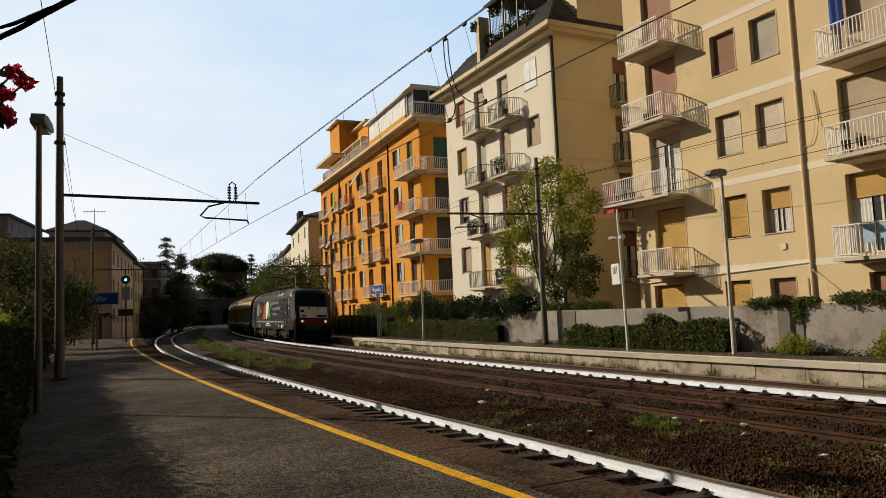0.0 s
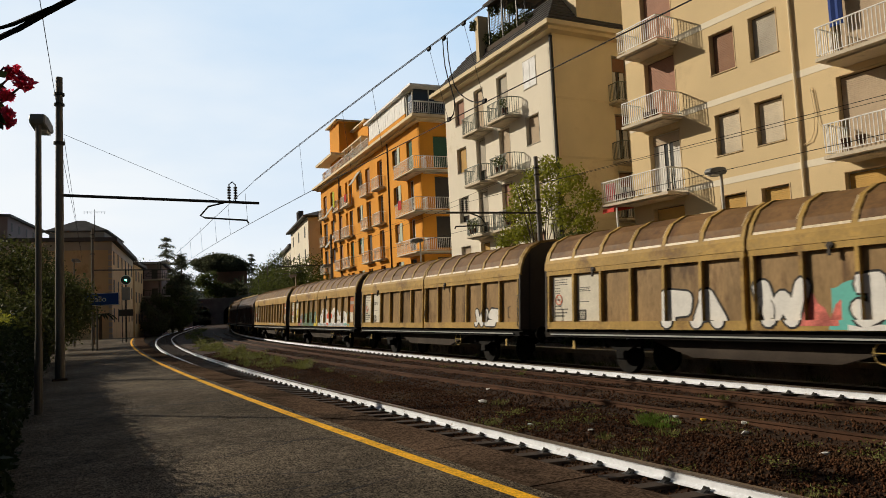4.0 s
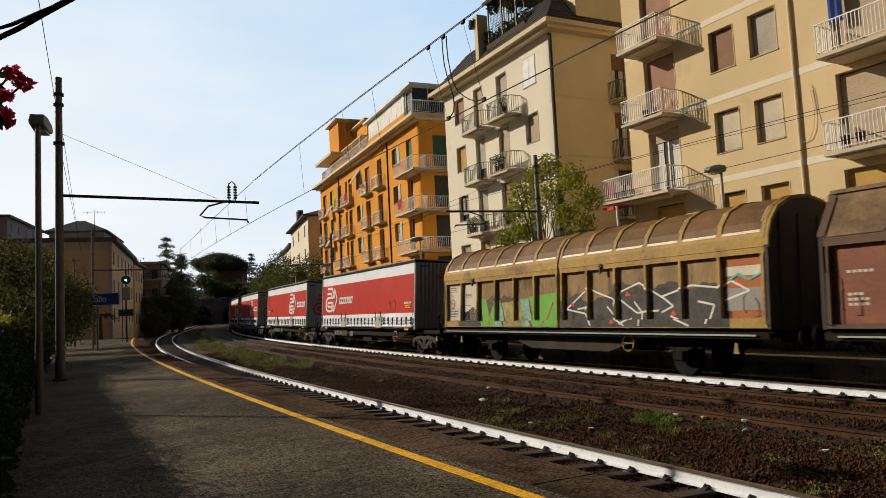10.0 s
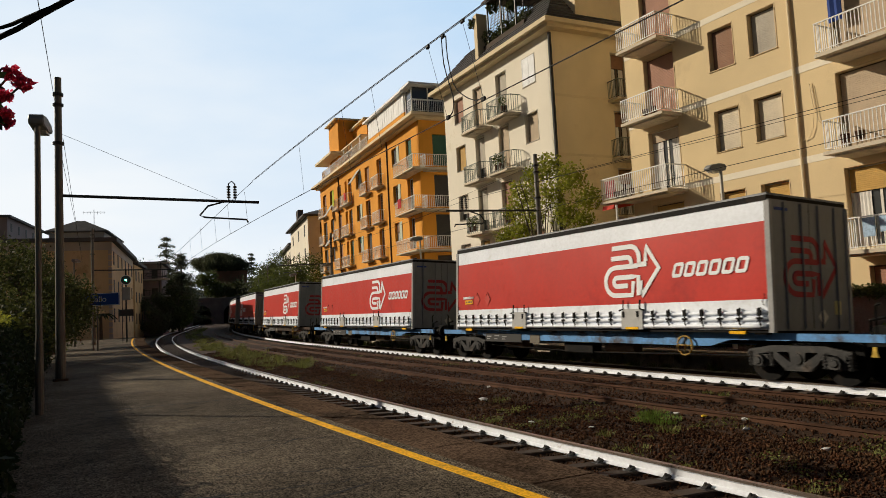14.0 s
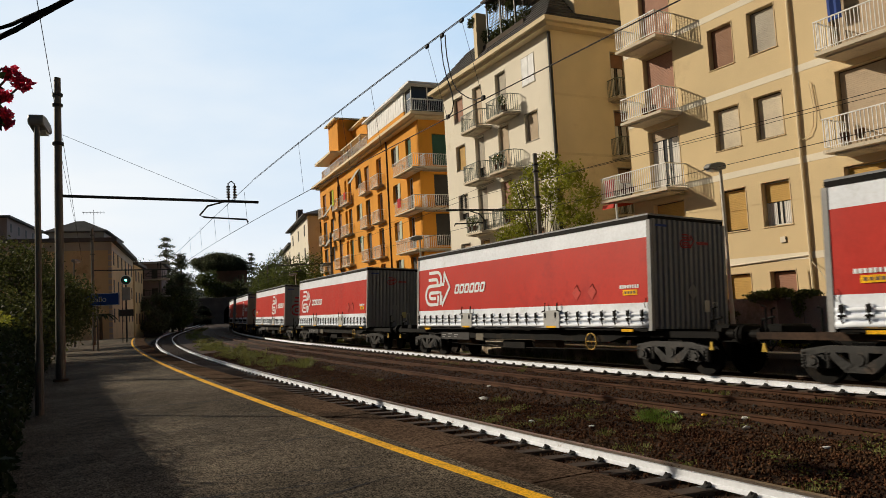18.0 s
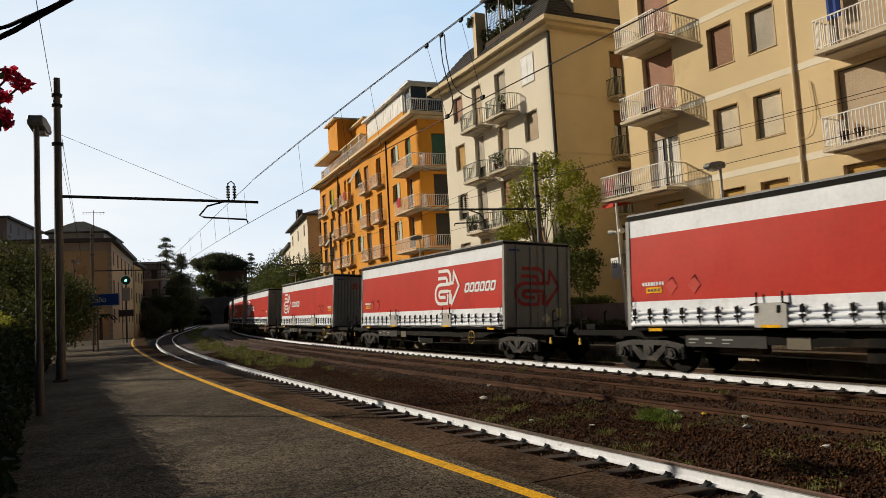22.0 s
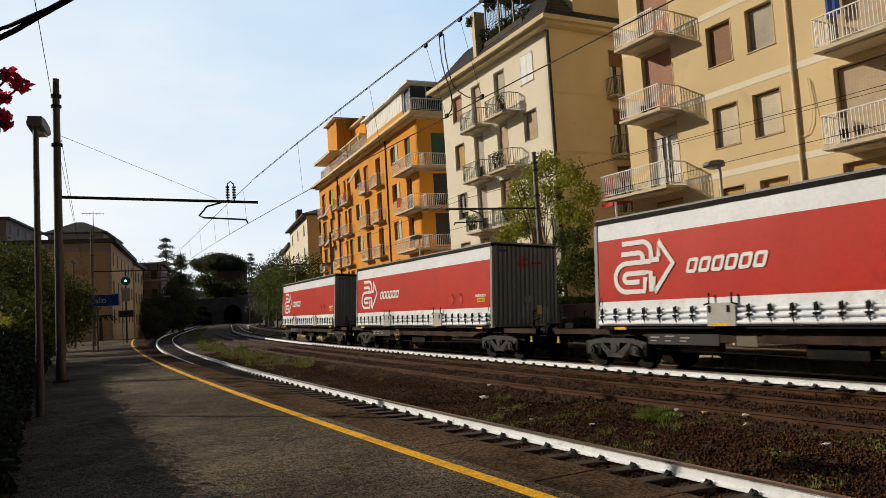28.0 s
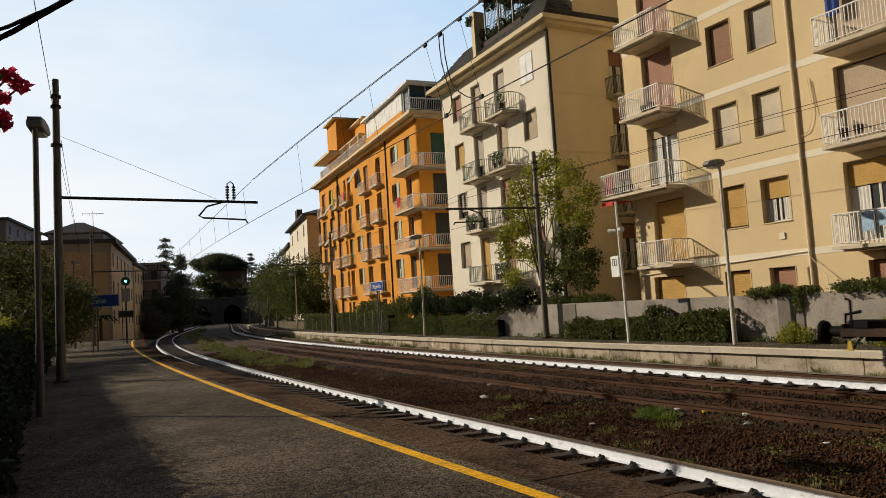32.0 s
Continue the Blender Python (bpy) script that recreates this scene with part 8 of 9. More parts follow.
street_lamp(-14.6, 18.4, 5.80, -1, "slim galvanised platform lamp before the grey wall")
street_lamp(-36.4, 18.4, 5.90, -1, "slim galvanised platform lamp before clipped bushes")
street_lamp(-55.0, 18.3, 5.75, -1, "slim galvanised platform lamp beside the green fence")
street_lamp(-68.5, 18.2, 5.75, -1, "slim galvanised platform lamp beside the green fence")
street_lamp(-14.5, 0.03, 5.80, 1, "tall galvanised lamp beside the near hedge", 78)
street_lamp(-55.0, -0.1, 6.5, 1, "galvanised lamp beside the blue station sign", 62)
# loudspeaker post with notice board
m = thing("loudspeaker_post", F(-18.9, 18.1, FARP) @ pose(0, 0, 0, 0, -1.5, 0), "slim white post with loudspeakers and a notice board", "post")
b = B()
cyl(b, (0, 0, 0), (0, 0, 5.05), 0.055, 0.04, 12)
part("pole", b, WHITEMETAL, m)
for sg in (-1, 1):
    b = B()
    cyl(b, (sg * 0.08, -0.05, 4.0), (sg * 0.2, -0.1, 4.02), 0.05, 0.06, 12)
    cyl(b, (sg * 0.2, -0.1, 4.02), (sg * 0.34, -0.13, 4.0), 0.06, 0.10, 14)
    part("loudspeaker", b, WHITEMETAL, m, "white horn loudspeaker")
b = B()
cbx(b, -0.5, -0.08, -0.06, 0.0, 2.35, 3.1, 0.01)
bd = part("notice_board", b, WHITEMETAL, m, "white no-crossing notice board")
b = B()
ring(b, -0.4, -0.18, 2.75, 3.0, 0.02, -0.066, -0.061)
bx(b, -0.31, -0.27, -0.066, -0.061, 2.78, 2.96)
part("pictogram", b, DARKMETAL, bd)
# station name boards
BLUE = mat("sign_blue", (0.02, 0.07, 0.30), 0.45, 0.08, 2, 20, 0.02)


def words(parent, body, size, m, mt):
    fc = bpy.data.curves.new("words", "FONT")
    fc.body, fc.size, fc.extrude, fc.align_x, fc.align_y = body, size, 0.002, "CENTER", "CENTER"
    tmp = bpy.data.objects.new("words_tmp", fc)
    scene.collection.objects.link(tmp)
    me = bpy.data.meshes.new_from_object(tmp.evaluated_get(bpy.context.evaluated_depsgraph_get()))
    bpy.data.objects.remove(tmp)
    me.materials.clear()
    me.materials.append(mt)
    return part("lettering", me, None, parent, "white station name", m=m)


def name_board(s, v, z, wide, high, turn, label):
    z0 = PLAT if v < 10 else FARP
    m = thing("station_sign", F(s, v, z0, turn), label, "station sign", "station name signs")
    b = B()
    for x in (-0.12, 0.12):
        cyl(b, (x, 0.06, 0), (x, 0.06, z - z0 + high / 2), 0.05, 0.05, 10)
    part("post", b, GALV, m)
    b = B()
    cbx(b, -wide / 2, wide / 2, -0.03, 0.03, z - z0 - high / 2, z - z0 + high / 2, 0.01)
    bd = part("board", b, BLUE, m, "blue name board")
    b = B()
    ring(b, -wide / 2 + 0.01, wide / 2 - 0.01, z - z0 - high / 2 + 0.01, z - z0 + high / 2 - 0.01, 0.025, -0.034, -0.031)
    part("border", b, LOGOW_EARLY, bd)
    words(bd, "Rapallo", high * 0.62, pose(0, -0.036, z - z0, 90, 0, 0), LOGOW_EARLY)
    return m


LOGOW_EARLY = mat("sign_white", (0.8, 0.8, 0.78), 0.5, 0.05, 2, 20, 0.02)
name_board(-43.3, 18.2, 3.45, 1.75, 0.62, 8, "blue station name board on a post by the hedge")
name_board(-44.5, 1.45, 3.42, 2.7, 0.72, 74, "blue station name board on the near platform")
# signal
m = thing("railway_signal", F(-58.5, 3.2, PLAT), "dark signal mast showing one green light", "signal")
b = B()
cyl(b, (0, 0, 0), (0, 0, 5.6), 0.07, 0.06, 10)
part("pole", b, DARKMETAL, m)
b = B()
cyl(b, (0.1, 0, 4.75), (0.16, 0, 4.75), 0.36, 0.36, 24)
hd = part("signal_disc", b, DARKMETAL, m, "round black signal disc")
b = B()
tube(b, [(0.17, 0.36 * math.cos(a), 4.75 + 0.36 * math.sin(a)) for a in [i * math.pi / 12 for i in range(25)]], 0.02, 6)
part("rim", b, WHITEMETAL, hd)
b = B()
cyl(b, (0.16, 0, 4.75), (0.20, 0, 4.75), 0.08, 0.08, 12)
part("lens", b, glow_mat("green_lamp", (0.15, 1.0, 0.75), 9), hd, "lit green lens")
b = B()
for k in range(8):
    bx(b, -0.3, 0.3, -0.3, -0.26, 0.3 + k * 0.5, 0.33 + k * 0.5)
bx(b, -0.32, -0.28, -0.3, -0.26, 0, 4.3)
bx(b, 0.28, 0.32, -0.3, -0.26, 0, 4.3)
part("ladder", b, DARKMETAL, m)
b = B()
bx(b, 0.05, 0.09, -0.3, 0.3, 3.2, 4.2)
part("number_plate", b, GREYMETAL, m)
b = B()
bx(b, 0.0, 0.3, -0.5, 0.5, 2.0, 2.5)
part("repeater_box", b, DARKMETAL, m)


# ---- plants ----
def hedge(name, s0, s1, v0, v1, z0, z1, n, size, mt, label, seed, group="hedges", rough=0.2):
    r = np.random.default_rng(seed)
    s = r.uniform(s0, s1, n)
    face = r.random(n)
    sg = 1 if v1 > v0 else -1
    v = np.where(face < 0.6, v0 + sg * np.abs(r.normal(0, 0.12, n)), r.uniform(min(v0, v1), max(v0, v1), n))
    top = z1 + rough * np.array([noise.noise((a * 0.9, 3.1, seed)) + 0.5 * noise.noise((a * 3.1, 1.1, seed)) for a in s])
    bulge = 0.12 * np.array([noise.noise((a * 1.3, b * 1.7, seed + 5)) for a, b in zip(s, face * 9)])
    z = np.where(face < 0.6, z0 + (top - z0) * r.random(n), top - np.abs(r.normal(0, 0.10, n)))
    root = thing(name, Matrix(), label, "hedge", group)
    part("foliage", leaves(Tn(s, v + bulge, z), size, mt, r), None, root)
    # Solid dark core takes the place of the shade between the leaves.
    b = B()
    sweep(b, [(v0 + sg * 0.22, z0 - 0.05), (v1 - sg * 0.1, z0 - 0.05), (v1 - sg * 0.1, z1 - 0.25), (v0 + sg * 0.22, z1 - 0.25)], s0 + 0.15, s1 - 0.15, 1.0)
    part("inner_twig", b, TWIG_AND_SHADE, root, "solid dark core for the shade inside the hedge")
    return root


# Near-black for bare branches, and for hedge cores that stand as shade.
TWIG_AND_SHADE = mat("twigs_and_hedge_shade", (0.018, 0.018, 0.010), 0.95, 0.3, 4, 20, 0.3)
def near_hedge(s0, s1, n, mt, size, seed, label, zlo, zhi, back):
    """Hedge with a face that leans back towards its top."""
    r = np.random.default_rng(seed)
    s = r.uniform(s0, s1, n)
    top = zhi + 0.22 * np.array([noise.noise((a * 0.7, 0, seed)) + 0.5 * noise.noise((a * 2.3, 4, seed)) for a in s])
    f = r.random(n) ** 0.75
    z = zlo + (top - zlo) * f
    v = -0.12 - back * np.clip(f - 0.45, 0, 1) / 0.55 - np.abs(r.normal(0, 0.16, n)) - 0.25 * np.clip((s + 5) / 4, 0, 1) - 0.1 * np.array([noise.noise((a * 1.1, c, 8)) for a, c in zip(s, z)])
    root = thing("hedge", Matrix(), label, "hedge", "hedges")
    part("foliage", leaves(Tn(s, v, z), size, mt, r), None, root)
    # Shade behind the leaves is a solid near-black core.
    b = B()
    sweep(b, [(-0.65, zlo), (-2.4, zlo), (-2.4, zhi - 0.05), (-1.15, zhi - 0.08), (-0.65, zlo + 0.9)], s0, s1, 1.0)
    part("inner_twig", b, TWIG_AND_SHADE, root, "solid dark core for the shade inside the hedge")
    return root


# Light is in the leaf colours: near-black shaded face, bright sunlit top shoots.
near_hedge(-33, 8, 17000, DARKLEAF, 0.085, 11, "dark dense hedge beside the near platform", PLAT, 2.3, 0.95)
r = np.random.default_rng(12)
n = 9000
s = r.uniform(-30, -3, n)
root = thing("hedge", Matrix(), "untrimmed hedge-top shoots coloured bright for sunlight", "hedge", "hedges")
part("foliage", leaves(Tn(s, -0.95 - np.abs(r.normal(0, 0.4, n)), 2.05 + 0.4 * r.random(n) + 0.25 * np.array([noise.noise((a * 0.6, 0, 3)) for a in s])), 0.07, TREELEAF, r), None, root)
hedge("hedge", -70, -44.3, 19.1, 19.9, FARP, 1.75, 15000, 0.10, HEDGE, "clipped green hedge on a green fence", 13)
hedge("hedge", -43.2, -29.2, 18.9, 19.6, FARP, 1.35, 13000, 0.085, HEDGE, "row of clipped bushes along the far platform", 14, rough=0.35)
hedge("hedge", -23.6, -20.6, 18.75, 19.5, FARP, 1.05, 3400, 0.1, HEDGE, "clipped bush before the grey wall", 15, rough=0.6)
hedge("hedge", -20.3, -15.2, 18.7, 19.5, FARP, 1.2, 6800, 0.1, HEDGE, "long clipped bush before the grey wall", 16, rough=0.6)
# slender fence behind the clipped hedge
fn = thing("fence", Matrix(), "green mesh fence with slim posts along the platform", "fence")
for k in range(14):
    b = B()
    bx(b, -0.02, 0.02, -0.02, 0.02, 0, 1.65, F(-69 + k * 1.85, 19.0, FARP))
    part("post", b, GREENRAIL, fn)


def bush(name, lumps, n, size, mt, label, seed, cat="bush", group="bushes"):
    r = np.random.default_rng(seed)
    root = thing(name, Matrix(), label, cat, group)
    part("foliage", leaves(blob_points(r, n, lumps, 0.35), size, mt, r), None, root)
    x = np.array(lumps)
    b = B()
    c = x[:, :3].mean(0)
    zmin = (x[:, 2] - x[:, 5]).min()
    for l in lumps[:6]:
        tube(b, [(c[0], c[1], zmin - 0.15), (c[0] * 0.5 + l[0] * 0.5, c[1] * 0.5 + l[1] * 0.5, (zmin + l[2]) / 2), (l[0], l[1], l[2])], [0.03, 0.02, 0.008], 5)
    part("stem", b, BARK, root)
    return root


def L_(s, v, z, a, c=None, d=None):
    p = T(s, v, z)
    return (p.x, p.y, p.z, a, c or a, d or a)


bush("bush", [L_(-13.0, 18.95, 0.62, 0.34), L_(-12.6, 18.95, 0.55, 0.28), L_(-13.3, 18.95, 0.5, 0.25)], 1500, 0.07, TREELEAF, "small light green bush at the wall foot", 21)
bush("bush", [L_(-9.9, 18.95, 0.8, 0.5), L_(-9.2, 18.95, 0.7, 0.5), L_(-10.4, 18.95, 0.55, 0.35), L_(-8.4, 18.9, 0.7, 0.5)], 3500, 0.08, TREELEAF, "light green bush at the wall foot", 22)
bush("ivy", [L_(-14.5, 19.62, 1.8, 0.45, 0.45, 0.18), L_(-13.8, 19.6, 1.84, 0.5, 0.5, 0.2), L_(-12.9, 19.6, 1.8, 0.4, 0.4, 0.16), L_(-13.1, 19.46, 1.5, 0.2, 0.2, 0.35)], 3500, 0.08, HEDGE, "ivy creeping over the grey wall top", 23, "ivy")
bush("ivy", [L_(-11.6, 19.62, 1.85, 0.5, 0.5, 0.2), L_(-10.7, 19.6, 1.86, 0.6, 0.6, 0.22), L_(-9.6, 19.6, 1.9, 0.6, 0.6, 0.25), L_(-8.4, 19.6, 1.9, 0.6, 0.6, 0.25), L_(-7.2, 19.6, 1.9, 0.7, 0.7, 0.25)], 6000, 0.085, HEDGE, "ivy creeping over the grey wall top", 24, "ivy")
bush("ivy", [L_(-39.5 + 1.1 * k, 19.6 + 0.2 * math.sin(k * 2.1), 1.95 + 0.12 * math.sin(k * 1.3), 0.75, 0.6, 0.62) for k in range(12)], 17000, 0.12, DARKLEAF, "thick dark ivy hanging over the wall", 25, "ivy")
bush("ivy", [L_(-26.5 + 1.0 * k, 20.0, 1.85, 0.6, 0.5, 0.25) for k in range(5)], 4000, 0.09, MIDLEAF, "light green ivy hanging over the wall top", 26, "ivy")
bush("bush", [L_(-40.5, 20.4, 2.1, 0.9), L_(-41.3, 20.4, 1.8, 0.8), L_(-39.6, 20.3, 2.0, 0.8), L_(-40.4, 20.3, 2.8, 0.5)], 7000, 0.11, HEDGE, "oleander bush above the platform hedge", 27)
bush("bush", [L_(-53.0 + 2.2 * k, 20.6, 1.8 + 0.3 * math.sin(k * 2.0), 1.2, 1.0, 0.7) for k in range(5)], 9000, 0.13, HEDGE, "overgrown garden shrubs before the orange house", 28)
r = np.random.default_rng(29)
FLOW = leaf_mat("red_flower", (0.45, 0.06, 0.04), 0.3)
fl = bush("bush", [L_(-9.3, 19.9, 2.2, 0.5, 0.5, 0.3), L_(-8.6, 19.9, 2.5, 0.6, 0.5, 0.45)], 2500, 0.075, HEDGE, "flowering shrub on the wall with red blossoms", 30)
part("blossom", leaves(blob_points(r, 260, [L_(-9.2, 19.8, 2.35, 0.5, 0.5, 0.3), L_(-8.6, 19.8, 2.6, 0.6, 0.5, 0.4)], 0.7), 0.09, FLOW, r), None, fl, "red and orange blossoms")


def tree(s, v, z0, lumps, n, size, mt, label, seed, trunk_r=0.12, group="trees", stems=1, category="tree"):
    """Tapered trunk and limbs that reach the leaf clumps; lumps are in metres on the line."""
    r = np.random.default_rng(seed)
    rn = random.Random(seed)
    base = T(s, v, z0)
    root = thing("tree", Matrix.Translation(base), label, category, group)
    loc = [(T(*q[:3]) - base, q[3:]) for q in lumps]
    b = B()
    top = max(p.z for p, _ in loc)
    cx = sum((p for p, _ in loc), Vector()) / len(loc)
    for k in range(stems):
        off = Vector((rn.uniform(-0.3, 0.3), rn.uniform(-0.3, 0.3), 0)) if stems > 1 else Vector()
        end = Vector((cx.x * 0.7, cx.y * 0.7, top * 0.9)) + off * 4
        pts = [off * 0.4 + (end - off * 0.4) * (i / 6) + Vector((rn.uniform(-0.1, 0.1), rn.uniform(-0.1, 0.1), 0)) * (i > 0) for i in range(7)]
        tube(b, pts, [trunk_r * (1 - 0.8 * i / 6) for i in range(7)], 8)
    part("trunk", b, BARK, root)
    b = B()
    for p, rad in loc:
        st = Vector((cx.x * 0.4, cx.y * 0.4, max(0.5, p.z * 0.55)))
        mid = st.lerp(p, 0.55) + Vector((0, 0, 0.2))
        tube(b, [st, mid, p], [trunk_r * 0.4, trunk_r * 0.25, trunk_r * 0.08], 5)
        for _ in range(3):
            e = p + Vector((rn.uniform(-1, 1) * rad[0], rn.uniform(-1, 1) * rad[0], rn.uniform(-0.6, 1) * rad[-1])) * 0.8
            tube(b, [mid, e], [trunk_r * 0.12, trunk_r * 0.04], 4)
    part("branchwork", b, BARK, root)
    arr = [(p.x, p.y, p.z, *(rad if len(rad) == 3 else (rad[0],) * 3)) for p, rad in loc]
    part("crown", leaves(blob_points(r, n, arr, 0.25), size, mt, r), None, root)
    return root


tree(-26.8, 20.7, 1.0, [(-30.4, 20.6, 5.3, 0.7), (-28.9, 20.6, 7.4, 0.75), (-27.6, 20.6, 8.1, 0.6), (-26.4, 20.6, 8.3, 0.7), (-24.9, 20.7, 7.5, 0.75), (-23.8, 20.7, 6.4, 0.65), (-25.4, 20.7, 5.9, 0.7), (-29.9, 20.5, 3.1, 0.6),
                        (-27.8, 20.6, 4.1, 0.6), (-24.2, 20.8, 5.4, 0.55), (-30.6, 20.6, 4.4, 0.55), (-27.6, 20.6, 6.3, 0.7), (-26.3, 20.6, 7.1, 0.7), (-29.0, 20.6, 5.6, 0.65), (-29.3, 20.5, 6.6, 0.6), (-28.9, 20.5, 4.4, 0.5)],
     8600, 0.15, TREELEAF, "slender airy tree with light green leaves behind the wall", 31, 0.07, stems=3)
tree(-24.8, 20.8, 1.0, [(-25.6, 20.7, 4.6, 0.6), (-24.6, 20.7, 4.7, 0.6), (-24.9, 20.7, 3.7, 0.65), (-25.6, 20.7, 3.1, 0.6), (-24.0, 20.8, 3.6, 0.6), (-24.4, 20.8, 2.7, 0.6), (-26.6, 20.6, 3.4, 0.5), (-26.4, 20.6, 2.5, 0.5)],
     4200, 0.14, MIDLEAF, "young bushy tree behind the wall", 36, 0.05)
# big dark trees by the far end of the orange house
for s, v, n, sd, z in ((-84, 22.0, 8000, 32, 7.3), (-90, 21.0, 7000, 33, 7.2), (-79, 21.4, 5000, 34, 4.8), (-100, 21.5, 6000, 35, 6.8)):
    tree(s, v, 0.5, [(s + 2.2 * math.cos(k * 2.4), v + 2.0 * math.sin(k * 2.4), z * (0.38 + 0.6 * ((k * 0.37) % 1)), 1.7 + 0.5 * math.sin(k)) for k in range(10)], n, 0.26, MIDLEAF, "broad dark green tree beside the orange house", sd, 0.25)
# trees on the near side
for s, v, n, sd, z in ((-36, -1.0, 9000, 41, 5.7), (-30, -1.9, 8000, 42, 3.9), (-43, -0.6, 9000, 43, 6.4), (-26, -2.4, 5000, 44, 2.9), (-50, -0.5, 8000, 45, 5.6)):
    tree(s, v, PLAT, [(s + 1.8 * math.cos(k * 2.4), v + 1.1 * math.sin(k * 2.4), z * (0.3 + 0.6 * ((k * 0.41) % 1)), 1.25 + 0.35 * math.sin(k)) for k in range(9)], n, 0.16, DULLLEAF, "dense dark tree behind the platform hedge", sd, 0.2)
for s, v, n, sd, z in ((-118, 5.6, 4500, 51, 5.5), (-124, 6.2, 4500, 52, 7.5), (-132, 5.6, 5500, 53, 9.5)):
    tree(s, v, 0.0, [(s + 1.8 * math.cos(k * 2.4), v + 1.2 * math.sin(k * 2.4), z * (0.25 + 0.65 * ((k * 0.41) % 1)), 1.4) for k in range(8)], n, 0.24, DULLLEAF, "dark tree beside the line near the tunnel", sd, 0.2)
for s, v, n, sd, z in ((-116.5, 2.4, 4500, 251, 5.6), (-118.5, 4.3, 5000, 252, 6.8), (-113.5, 3.9, 3500, 253, 4.0)):
    tree(s, v, 0.0, [(s + 1.6 * math.cos(k * 2.4), v + 1.1 * math.sin(k * 2.4), z * (0.2 + 0.7 * ((k * 0.41) % 1)), 1.1) for k in range(8)], n, 0.22, HAZYLEAF, "dark evergreen shrub tree before the terraced house", sd, 0.15)
for s, v, n, sd, z in ((-150, 3.4, 9000, 254, 12.5), (-158, 5.0, 8000, 255, 10.5), (-152, 1.2, 8000, 256, 11.0), (-172, 4.2, 7000, 257, 13.5)):
    tree(s, v, 0.0, [(s + 2.2 * math.cos(k * 2.4), v + 1.5 * math.sin(k * 2.4), z * (0.2 + 0.72 * ((k * 0.41) % 1)), 1.9) for k in range(11)], n, 0.34, HAZYLEAF, "tall dark tree beside the line near the tunnel", sd, 0.25)
for s, v, n, sd, z in ((-125, 22.0, 9000, 258, 12.0), (-118, 21.6, 6000, 259, 8.6), (-138, 21.4, 7000, 260, 10.2)):
    tree(s, v, 0.0, [(s + 2.4 * math.cos(k * 2.4), v + 1.8 * math.sin(k * 2.4), z * (0.25 + 0.68 * ((k * 0.37) % 1)), 1.8 + 0.4 * math.sin(k)) for k in range(12)], n, 0.3, HEDGE, "tall green tree behind the far platform end", sd, 0.22)


def conifer(x, y, z0, high, wide, seed, label):
    r = np.random.default_rng(seed)
    root = thing("conifer", Matrix.Translation((x, y, z0)), label, "tree", "conifers")
    b = B()
    cyl(b, (0, 0, 0), (0, 0, high), 0.22, 0.03, 8)
    part("trunk", b, BARK, root)
    b = B()
    cs = []
    tiers = 15
    for k in range(tiers):
        z = high * (0.18 + 0.82 * k / tiers) + r.uniform(-0.5, 0.3)
        reach = wide * (1 - 0.9 * k / tiers) * r.uniform(0.6, 1.15)
        for q in range(7):
            a = q * math.pi / 3 + k * 0.7 + r.uniform(-0.3, 0.3)
            rr = reach * r.uniform(0.4, 1.2)
            zb = z + r.uniform(-0.45, 0.45)
            tip = Vector((math.cos(a) * rr, math.sin(a) * rr, zb - 0.15 * rr))
            tube(b, [(0, 0, zb), tip], [0.05, 0.015], 4)
            m = 80
            t = r.random(m) ** 0.7
            cs.append(np.stack([tip.x * t, tip.y * t, zb - 0.15 * rr * t], 1) + r.normal(0, 0.3, (m, 3)) * np.array([1, 1, 0.5]))
    part("branchwork", b, BARK, root)
    part("crown", leaves(np.concatenate(cs), 0.24, HAZYLEAF, r), None, root)
    return root


conifer(-54.2, 139.9, 0.0, 18.3, 7.2, 61, "tall dark cedar above the houses")
conifer(-44.8, 122.0, 0.0, 13.7, 5.6, 62, "slim dark conifer near the tunnel")
conifer(-67.0, 249.0, 9.0, 14.5, 5.4, 63, "dark cedar on the hill")
# umbrella pine
root = thing("umbrella_pine", Matrix.Translation((-77.7, 248.0, 8.6)) @ Matrix.Scale(1.3, 4), "dark umbrella pine with a flat spreading crown on the hill", "tree", "pines")
b = B()
tube(b, [(0, 0, -1), (0.3, 0, 3.5), (-0.5, 0.2, 7)], [0.6, 0.5, 0.35], 8)
for k in range(8):
    a = k * 0.8
    tube(b, [(-0.4, 0.2, 5.0), (4.2 * math.cos(a) - 0.4, 4.2 * math.sin(a), 8.8)], [0.25, 0.06], 5)
part("trunk", b, BARK, root)
r = np.random.default_rng(64)
part("crown", leaves(blob_points(r, 22000, [(4.9 * math.cos(k * 0.9), 4.2 * math.sin(k * 0.9), 8.6 + 0.5 * math.sin(k * 2), 2.6, 2.6, 1.7) for k in range(7)] + [(0, 0, 10.0, 4.6, 4.2, 1.9), (-1.2, 0, 10.6, 3.4, 3.2, 1.5), (2.4, 0, 9.6, 3.6, 3.4, 1.9), (5.2, 1, 7.6, 2.8, 2.8, 2.0), (-5.9, 0, 9.6, 2.0, 2, 1.2), (0.8, 0, 7.6, 4.2, 3.6, 1.8)], 0.3), 0.45, HAZYLEAF, r), None, root)

# ---- hill, tunnel, far houses ----
TS = -232.0
bm = B()
gx, gy = 60, 30
vs = []


